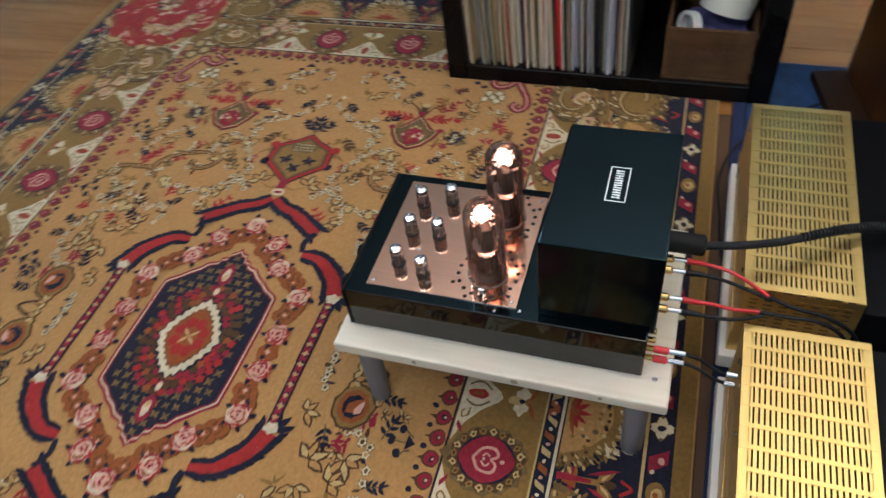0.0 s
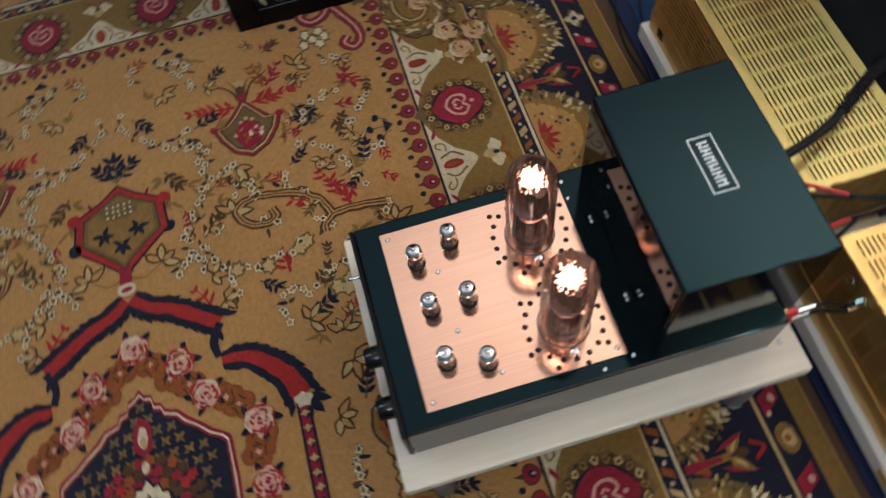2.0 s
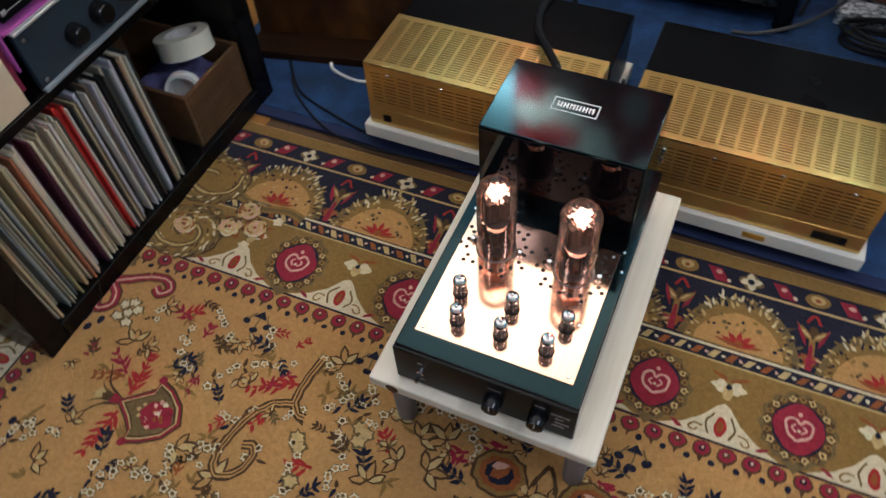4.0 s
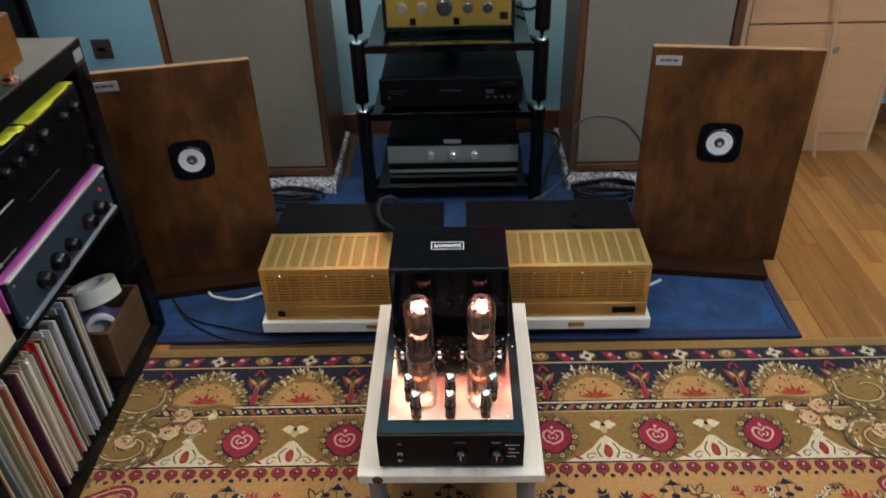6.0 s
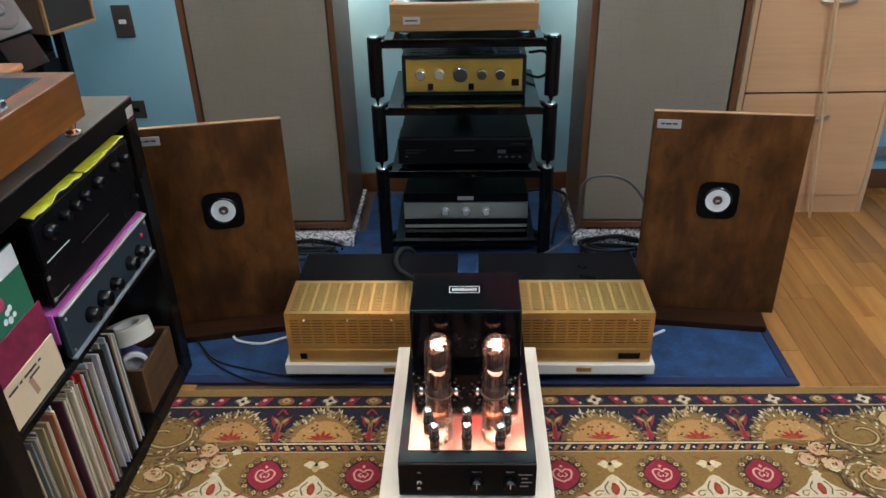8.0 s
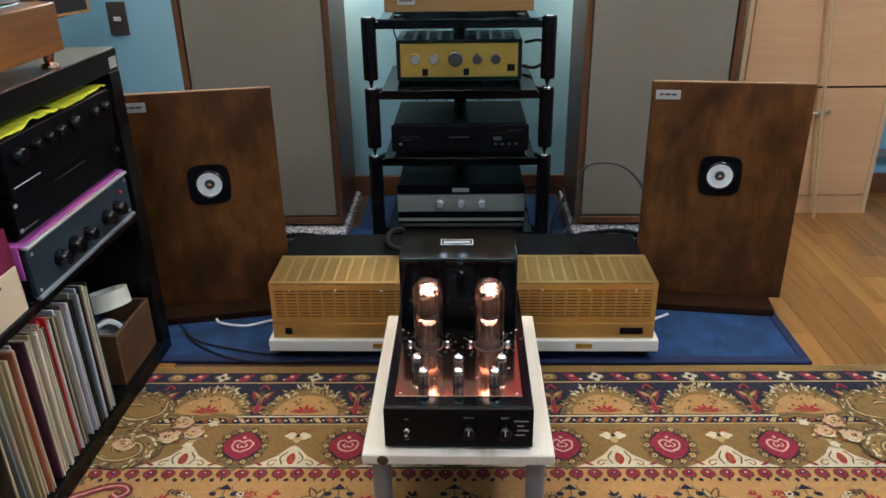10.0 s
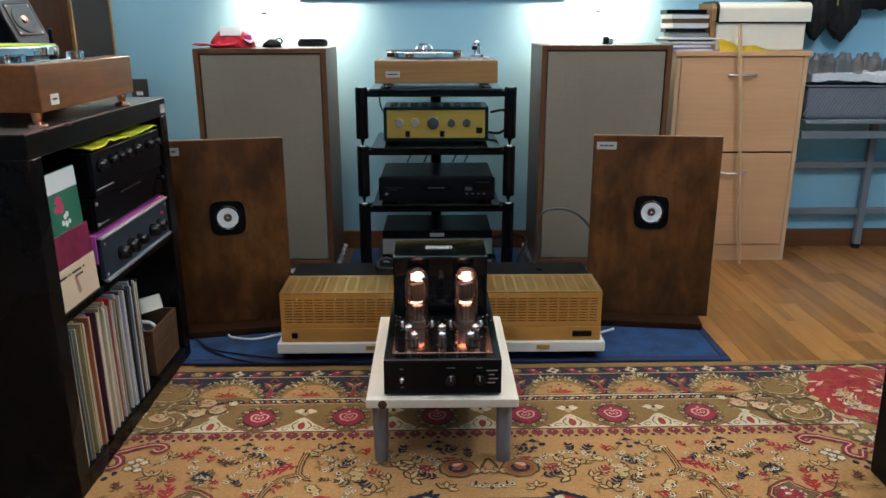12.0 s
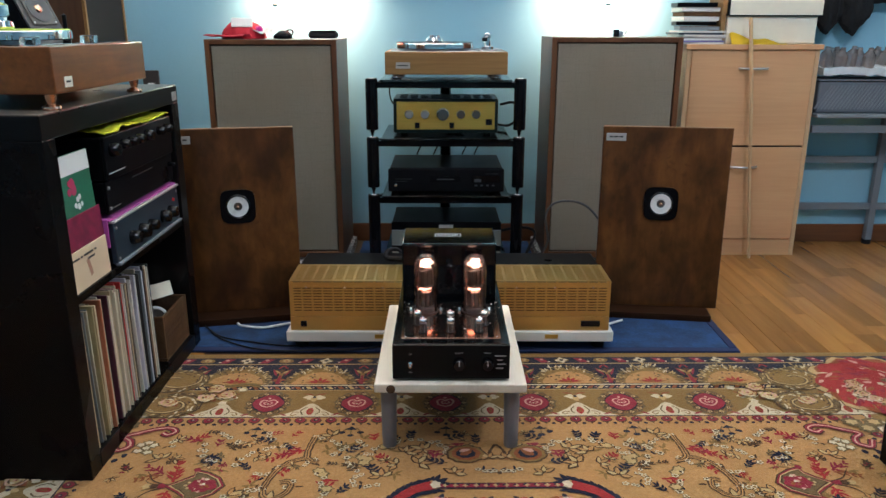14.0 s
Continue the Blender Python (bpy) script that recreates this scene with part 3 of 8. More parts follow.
TUBES = [(-0.0605, -0.016), (0.0595, -0.016)]
for k, (x, y) in enumerate(TUBES):
    for r, n, off in ((0.044, 18, 0.0), (0.0535, 10, 0.3)):
        for j in range(n):
            a = 2 * math.pi * (j + off) / n
            if r > 0.05 and abs(math.cos(a)) < 0.35:
                continue
            hb = lathe([(0, 0.0003), (0.0031, 0.0003), (0.0034, 0.0)], 10, None, pose(x + r * math.cos(a), y + r * math.sin(a), D))
            part("vent_hole", hb, "dark", deck)
    sock = lathe([(0.0290, 0), (0.0305, 0.0004), (0.0305, 0.0016), (0.0290, 0.0020), (0.0290, 0)], 36, None, pose(x, y, D), cap=False)
    part("tube_socket", sock, "plate", amp, "dark socket ring")
    big = part("power_tube", lathe([(0.0205, 0.0005), (0.021, 0.001), (0.021, 0.010), (0.019, 0.0125)], 28, None, pose(x, y, D)), "plate", amp, "large glowing power tube")
    for k2 in range(10):
        a = 2 * math.pi * k2 / 10
        part("base_hole", lathe([(0, 0.0132), (0.0018, 0.0132), (0.002, 0.0127)], 8, None, pose(x + 0.014 * math.cos(a), y + 0.014 * math.sin(a), D)), "dark", big)
    HT = 0.147
    rb = 0.0285
    prof = [(rb, 0.001), (rb, HT - 0.026)]
    prof += [(rb * math.cos(a), HT - 0.026 + 0.026 * math.sin(a)) for a in (0.22, 0.44, 0.66, 0.88, 1.1, 1.32, 1.48)] + [(0.0, HT)]
    bulb = part("bulb", lathe(prof, 40, None, pose(x, y, D), cap=False), "bulb", big, "clear glass envelope", True)
    bulb.visible_shadow = False
    q = pose(x, y, D, 0, 0, 35)
    part("anode", box(-0.018, 0.018, -0.0075, 0.0075, 0.066, 0.107, 0.003, 2, m=q), "anode", big, "dark brown anode plate")
    for dx in (-0.0125, 0.0, 0.0125):
        part("anode_rib", box(dx - 0.0012, dx + 0.0012, -0.0092, 0.0092, 0.067, 0.106, 0.0006, 1, m=q), "anode", big)
    hotband = bmesh.new()
    bmesh.ops.create_icosphere(hotband, subdivisions=3, radius=1.0)
    for v in hotband.verts:
        d = 0.85 + 0.7 * noise.noise(v.co * 2.3 + Vector((k * 4.0, 0, 6.0)))
        v.co = Vector((v.co.x * 0.0185 * d, v.co.y * 0.0105 * d, v.co.z * 0.0048 * d))
    bmesh.ops.transform(hotband, matrix=q @ Matrix.Translation((0, 0, 0.0580)), verts=hotband.verts[:])
    part("hot_band", hotband, "ember", big, "orange-hot electrode band", True)
    stem = part("glass_stem", lathe([(0.013, 0.013), (0.0115, 0.020), (0.0085, 0.034), (0.0075, 0.050)], 20, None, pose(x, y, D), cap=False), "bulb", big, "clear glass stem", True)
    stem.visible_shadow = False
    for dx in (-0.020, 0.020, -0.006, 0.006):
        part("support_rod", rod(q @ Vector((dx, 0.0102, 0.012)), q @ Vector((dx, 0.0102, 0.115)), 0.0009, seg=6), "copper_foot", big)
    part("cathode_cage", lathe([(0.0150, 0.0135), (0.0158, 0.015), (0.0158, 0.050), (0.0150, 0.0515)], 12, None, pose(x, y, D)), "tube_silver", big, "bright ribbed metal cage")
    for k2 in range(8):
        a = 2 * math.pi * k2 / 8
        part("cage_rib", rod((x + 0.0166 * math.cos(a), y + 0.0166 * math.sin(a), D + 0.013), (x + 0.0166 * math.cos(a), y + 0.0166 * math.sin(a), D + 0.0545), 0.0011, seg=6), "anode", big)
    flash = part("silvering", lathe([(0.0279, 0.003), (0.0279, 0.030), (0.0279, 0.040)], 32, None, pose(x, y, D), cap=False), "silvered", big, "silvered lower wall of the glass", True)
    flash.visible_shadow = False
    part("spacer", lathe([(0.018, 0.0645), (0.0195, 0.0651), (0.018, 0.0657)], 20, None, pose(x, y, D)), "plate", big, "thin mica spacer")
    rt = random.Random(40 + k)
    # crumpled white-hot core swollen by bloom, then small flakes added as its halo
    core = bmesh.new()
    bmesh.ops.create_icosphere(core, subdivisions=4, radius=1.0)
    for v in core.verts:
        n1 = noise.noise(v.co * 2.6 + Vector((k * 7.0, 3.0, 0)))
        n2 = noise.noise(v.co * 7.0 + Vector((0, k * 5.0, 1)))
        d = 0.92 + 0.70 * n1 + 0.60 * n2
        v.co = Vector((v.co.x * 0.0098 * d, v.co.y * 0.0098 * d, v.co.z * 0.0092 * d))
    bmesh.ops.transform(core, matrix=pose(x, y, D + 0.1235), verts=core.verts[:])
    part("filament", core, "filament", big, "white-hot filament cluster", True)
    hot = blank()
    fl = blank()
    for j in range(90):
        inner = j < 60
        a, b2 = rt.uniform(0, 6.28), rt.uniform(-0.75, 1)
        rr = 0.0158 * math.sqrt(rt.random()) + 0.002 if inner else 0.0195 * rt.uniform(0.66, 1.0)
        cc = math.sqrt(1 - b2 * b2)
        dv = Vector((math.cos(a) * cc, math.sin(a) * cc, (0.62 if inner else 0.85) * b2))
        ic = bmesh.new()
        bmesh.ops.create_icosphere(ic, subdivisions=1, radius=(0.0012 if inner else 0.0010) * rt.uniform(0.5, 1.25))
        up = Vector((rt.uniform(-0.5, 0.5), rt.uniform(-0.5, 0.5), 1.0)) if inner else dv
        turn = up.to_track_quat("Z", "Y").to_matrix().to_4x4()
        merge(hot if inner else fl, ic, Matrix.Translation(Vector((x, y, D + 0.1225)) + rr * dv) @ turn @ Matrix.Diagonal((1.0, 1.0, 2.2 if inner else 1.2, 1)))
    tagged(part("filament_strands", hot, "strand", big, "white-hot strands of the filament", True), kind="stuff")
    tagged(part("bloom_flakes", fl, "halo", big, "pink emissive flakes imitating the filament's bloom", True), kind="stuff")
    for s in (-1, 1):
        part("clip", lathe([(0, 0.010), (0.0045, 0.008), (0.006, 0.002), (0.006, 0)], 14, None, pose(x + s * 0.0365, y, D)), "chrome", amp, "small chrome standoff")

SMALL = [(-0.0645, -0.156), (-0.0005, -0.155), (0.0655, -0.155), (-0.0785, -0.111), (-0.0005, -0.110), (0.0795, -0.111)]
for x, y in SMALL:
    base = part("small_tube", lathe([(0.0102, 0), (0.0112, 0.0004), (0.0112, 0.0014), (0.0102, 0.0020)], 20, None, pose(x, y, D)), "dark", amp, "small signal tube with silvered top")
    gl = part("bulb", lathe([(0.0098, 0.0022), (0.0100, 0.004), (0.0100, 0.0270)], 20, None, pose(x, y, D), cap=False), "bulb", base, "clear glass envelope", True)
    gl.visible_shadow = False
    part("anode", box(-0.0056, 0.0056, -0.0040, 0.0040, 0.005, 0.022, 0.0012, 2, m=pose(x, y, D, 0, 0, 25)), "plate", base, "grey anode plate")
    part("mica", lathe([(0.0075, 0.0225), (0.0085, 0.0229), (0.0075, 0.0233)], 16, None, pose(x, y, D)), "label", base, "pale mica disc")
    for j in range(4):
        a = 0.6 + j * 1.571
        part("pin", rod((x + 0.0062 * math.cos(a), y + 0.0062 * math.sin(a), D + 0.002), (x + 0.0062 * math.cos(a), y + 0.0062 * math.sin(a), D + 0.0225), 0.0005, seg=6), "steel", base)
    part("getter", lathe([(0.0101, 0.0268), (0.0101, 0.0295), (0.0092, 0.0330), (0.0066, 0.0352), (0.0025, 0.0362), (0.0018, 0.0385), (0, 0.0395)], 20, None, pose(x, y, D)), "getter", base, "mirror-silver tip")

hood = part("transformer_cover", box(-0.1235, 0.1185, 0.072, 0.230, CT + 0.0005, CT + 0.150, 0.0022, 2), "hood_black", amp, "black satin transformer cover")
part("hood_front", box(-0.1195, 0.1145, 0.0705, 0.0717, CT + 0.003, CT + 0.146, 0.0005, 1), "hood_mirror", amp, "mirror-black front plate of the cover")
lt = CT + 0.150
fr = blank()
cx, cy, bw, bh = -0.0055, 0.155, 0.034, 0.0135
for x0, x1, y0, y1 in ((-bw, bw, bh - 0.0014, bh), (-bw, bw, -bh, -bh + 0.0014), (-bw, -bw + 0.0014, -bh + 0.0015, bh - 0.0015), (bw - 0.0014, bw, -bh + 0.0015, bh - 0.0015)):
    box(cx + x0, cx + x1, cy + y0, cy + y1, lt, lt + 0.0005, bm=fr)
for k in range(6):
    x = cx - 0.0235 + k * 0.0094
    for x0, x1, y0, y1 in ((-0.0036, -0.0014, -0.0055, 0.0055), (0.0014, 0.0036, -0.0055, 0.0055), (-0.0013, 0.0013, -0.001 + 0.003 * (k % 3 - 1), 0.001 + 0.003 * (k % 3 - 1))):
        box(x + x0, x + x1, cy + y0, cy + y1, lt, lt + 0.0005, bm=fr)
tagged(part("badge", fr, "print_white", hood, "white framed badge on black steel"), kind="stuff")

# front controls
FY = CF - 0.006
part("power_switch", lathe([(0.0055, 0), (0.0055, 0.003), (0.0028, 0.004), (0.0022, 0.012), (0.0035, 0.017), (0, 0.019)], 16, None, pose(-0.092, FY, 0.043, 90, 0, 0)), "chrome", amp, "chrome toggle switch")
for x in (0.018, 0.082):
    kn = part("knob", lathe([(0.0135, 0), (0.0140, 0.002), (0.0128, 0.018), (0.0115, 0.0205), (0, 0.021)], 28, None, pose(x, FY, 0.046, 90, 0, 0)), "black_plastic", amp, "round black control knob")
    part("pointer", box(x - 0.0006, x + 0.0006, FY - 0.0215, FY - 0.0205, 0.046, 0.0575, m=None), "print_white", kn)
for word, x, z in (("ON", -0.092, 0.0650), ("OFF", -0.092, 0.0205), ("VOLUME", 0.018, 0.0680), ("SELECT", 0.082, 0.0680)):
    lettering("panel_word", word, 0.0048, pose(x, FY - 0.0004, z, 90, 0, 0), "label", amp, "small pale lettering")
for x0, x1, z0, z1 in ((0.098, 0.124, 0.0615, 0.0640), (0.104, 0.116, 0.0515, 0.0540), (0.104, 0.124, 0.0415, 0.0440), (0.101, 0.118, 0.0315, 0.0340)):
    part("panel_print", box(x0, x1, FY - 0.0004, FY + 0.0004, z0, z1), "label", amp, "small pale lettering")

# rear sockets
RY = CB
for x, z, m in ((-0.050, 0.060, "brass"), (-0.027, 0.060, "brass"), (0.026, 0.060, "brass"), (0.048, 0.060, "brass")):
    part("terminal", lathe([(0.006, 0), (0.006, 0.006), (0.0045, 0.007), (0.0065, 0.009), (0.0065, 0.019), (0.004, 0.021)], 12, None, pose(x, RY, z, -90, 0, 0)), m, amp, "gilt binding post")
for x in (0.098, 0.113):
    for z in (0.028, 0.05, 0.07):
        part("phono_socket", lathe([(0.0045, 0), (0.0045, 0.010), (0.003, 0.011)], 12, None, pose(x, RY, z, -90, 0, 0)), "brass", amp, "gilt phono socket")

# ---- cables behind the amplifier ----
AX = 0.0985


def cable(name, label, pts, r, mat, plugs=(), cat="cable"):
    ob = thing(name, pose(0, 0, 0), label, cat)
    part("lead", tube(pts, r), mat, ob)
    for p, q, rr, pm, nm in plugs:
        part(nm, rod(p, q, rr, seg=14), pm, ob)
    return ob


MAINS = [(0.035, 0.285, 0.262), (0.026, 0.335, 0.264), (0.004, 0.393, 0.262), (-0.032, 0.45, 0.254), (-0.064, 0.50, 0.242), (-0.092, 0.555, 0.226), (-0.109, 0.616, 0.2145), (-0.110, 0.662, 0.2140), (-0.097, 0.694, 0.2160), (-0.074, 0.702, 0.2140), (-0.060, 0.707, 0.19), (-0.05, 0.715, 0.12), (-0.04, 0.74, 0.05), (-0.02, 0.80, 0.0085)]
mains = cable("mains_cable", "thick black mains cable with spiral guard behind the amplifier", MAINS, 0.0063, "rubber",
              [((0.035, 0.2215, 0.262), (0.035, 0.285, 0.262), 0.0165, "rubber", "plug")])
line = smooth_line(MAINS, 10)[24:80]
turn = []
for i in range(len(line) - 1):
    p, q = Vector(line[i]), Vector(line[i + 1])
    along = (q - p).normalized()
    side = along.cross(Vector((0, 0, 1))).normalized()
    up = side.cross(along)
    for k in range(4):
        a = radians(90 * k)
        turn.append(tuple(p.lerp(q, k / 4) + (side * math.cos(a) + up * math.sin(a)) * 0.0072))
part("spiral_guard", tube(turn, 0.0018, seg=6, steps=2), "rubber", mains, "black spiral cable guard")
ZT = 0.238
for xr, xb, red, black, sheath in (
        (AX - 0.050, AX - 0.027, [(0.053, 0.31, ZT), (0.066, 0.34, ZT), (0.094, 0.378, ZT)], [(0.073, 0.31, ZT - 0.002), (0.082, 0.345, ZT - 0.004), (0.098, 0.382, ZT - 0.003)],
         [(0.095, 0.379, ZT), (0.108, 0.41, ZT), (0.106, 0.455, 0.226), (0.101, 0.50, 0.19), (0.098, 0.53, 0.12), (0.097, 0.55, 0.05), (0.097, 0.62, 0.0045)]),
        (AX + 0.026, AX + 0.048, [(0.1245, 0.305, ZT), (0.125, 0.33, ZT - 0.003), (0.1225, 0.366, ZT - 0.003)], [(0.146, 0.31, ZT - 0.002), (0.139, 0.34, ZT - 0.006), (0.126, 0.372, ZT - 0.006)],
         [(0.1225, 0.366, ZT - 0.003), (0.124, 0.40, ZT - 0.003), (0.116, 0.45, 0.224), (0.108, 0.49, 0.185), (0.106, 0.52, 0.12), (0.105, 0.54, 0.05), (0.105, 0.61, 0.0045)])):
    sc = thing("speaker_cable", pose(0, 0, 0), "loudspeaker cable splitting into a red and a black lead", "cable", "loudspeaker cables")
    for x0, pts, mt, nm in ((xr, red, "red_plastic", "red_lead"), (xb, black, "rubber", "black_lead")):
        part(nm, tube([(x0, 0.275, ZT)] + pts, 0.0027), mt, sc)
        part("plug_tip", rod((x0, 0.243, ZT), (x0, 0.2625, ZT), 0.0042, seg=14), "chrome", sc)
        part("plug_sleeve", rod((x0, 0.2625, ZT), (x0, 0.290, ZT), 0.0050, 0.0034, 14), mt, sc)
    part("sheath", tube(sheath, 0.0030), "rubber", sc)
for z, x in ((0.050, 0.113), (0.028, 0.113)):
    zz = 0.178 + z
    x0 = AX + x
    end = (x0 + 0.004, 0.331, zz - 0.024)
    cable("phono_lead", "short black signal lead with red and chrome phono plug", [(x0, 0.275, zz), (x0 + 0.001, 0.295, zz - 0.005), (x0 + 0.003, 0.315, zz - 0.018), end], 0.0024, "rubber",
          [((x0, 0.2325, zz), (x0, 0.252, zz), 0.0056, "red_plastic", "plug_sleeve"), ((x0, 0.252, zz), (x0, 0.275, zz), 0.0046, "chrome", "plug_body"), (end, (end[0], 0.3465, end[2]), 0.0050, "chrome", "far_plug")])

# ---- gilt power amplifiers on white boards ----


def gilt_amplifier(x, y, plate_x, square_x, label):
    ob = thing("power_amplifier", pose(x, y, 0.064), label, "amplifier", "gilt amplifiers")
    W, Dp, Hh = 0.2235, 0.163, 0.157
    part("chassis", box(-W + 0.006, W - 0.006, 0.006, Dp - 0.004, 0.004, Hh - 0.014, 0.001), "inner_brass", ob, "dark brassy inner chassis")
    for k in range(4):
        part("valve", lathe([(0.014, 0), (0.015, 0.002), (0.015, 0.013), (0.008, 0.016)], 14, None, pose(-0.15 + 0.1 * k, 0.06, Hh - 0.02)), "plate", ob, "valve seen through the grille")
    # top grille
    g = blank()
    nx, ny = 14, 22
    for k in range(nx + 1):
        c = -W + 0.006 + (2 * W - 0.012) * k / nx
        w = 0.0032 if 0 < k < nx else 0.006
        box(c - w, c + w, 0.0, Dp, Hh - 0.0012, Hh, bm=g)
    for k in range(ny + 1):
        c = 0.006 + (Dp - 0.012) * k / ny
        w = 0.0021 if 0 < k < ny else 0.006
        box(-W + 0.0005, W - 0.0005, c - w, c + w, Hh - 0.0016, Hh - 0.0003, bm=g)
    part("top_grille", g, "gold", ob, "gold slotted top grille")
    # front grille over a plain skirt
    f = blank()
    for k in range(nx + 1):
        c = -W + 0.006 + (2 * W - 0.012) * k / nx
        w = 0.0026 if 0 < k < nx else 0.006
        box(c - w, c + w, 0.0, 0.0012, 0.046, Hh - 0.001, bm=f)
    for k in range(12):
        c = 0.050 + (Hh - 0.060) * k / 11
        w = 0.0028 if 0 < k < 11 else 0.0055
        box(-W + 0.0005, W - 0.0005, -0.0001, 0.0012, c - w, c + w, bm=f)
    part("front_grille", f, "gold", ob, "gold slotted front grille")
    part("front_skirt", box(-W - 0.001, W + 0.001, -0.002, 0.004, 0.0, 0.043, 0.001), "gold", ob, "plain gold skirt")
    for s in (-1, 1):
        g2 = blank()
        x0 = s * W
        for k in range(8):
            c = 0.006 + (Dp - 0.012) * k / 7
            w = 0.0042 if 0 < k < 7 else 0.006
            box(x0 - 0.0006, x0 + 0.0006, c - w, c + w, 0.0, Hh - 0.0015, bm=g2)
        for k in range(11):
            c = 0.050 + (Hh - 0.060) * k / 10
            w = 0.0030 if 0 < k < 10 else 0.0055
            box(x0 - 0.0008 if s < 0 else x0 - 0.0004, x0 + 0.0004 if s < 0 else x0 + 0.0008, 0.001, Dp - 0.001, c - w, c + w, bm=g2)
        box(x0 - 0.0008, x0 + 0.0008, 0.001, Dp - 0.001, 0.0, 0.045, bm=g2)
        part("side_grille", g2, "gold", ob, "gold slotted side")
    for k in range(4):
        part("screw", lathe([(0, 0.002), (0.003, 0.0015), (0.004, 0)], 10, None, pose(-W + 0.05 + k * 0.115, -0.0002, Hh - 0.022, 90, 0, 0)), "chrome", ob)
    part("nameplate", box(plate_x - 0.029, plate_x + 0.029, -0.0035, -0.0015, 0.012, 0.031, 0.0005, 1), "black_plastic", ob, "small black nameplate")
    part("inlet", box(square_x - 0.009, square_x + 0.009, -0.0035, -0.0015, 0.012, 0.030, 0.0005, 1), "black_plastic", ob, "black square inlet")
    part("transformer_housing", box(-W - 0.004, W + 0.004, Dp + 0.001, Dp + 0.182, -0.001, Hh - 0.016, 0.004), "black_gear", ob, "black housing behind the grille")
    bd = thing("amplifier_board", pose(x, y, 0), "white wooden board on small feet under the gold amplifier", "board", "amplifier boards")
    part("board", box(-0.238, 0.238, -0.012, 0.372, 0.030, 0.0625, 0.003), "pine_x", bd)
    for fx in (-0.2, 0.2):
        for fy in (0.03, 0.33):
            part("foot", lathe([(0.018, 0), (0.02, 0.003), (0.02, 0.030)], 14, None, pose(fx, fy, 0)), "rubber", bd, "black rubber foot")
    part("tag", box(-0.02 + 0.05, 0.02 + 0.05, -0.0135, -0.0118, 0.041, 0.054), "gold_panel", bd, "small brass tag")


gilt_amplifier(-0.1565, 0.347, 5.0, -0.185, "gold slotted valve power amplifier on a white board")
gilt_amplifier(0.3595, 0.349, 0.168, 5.0, "gold slotted valve power amplifier with black nameplate")

# ---- open baffle loudspeakers ----


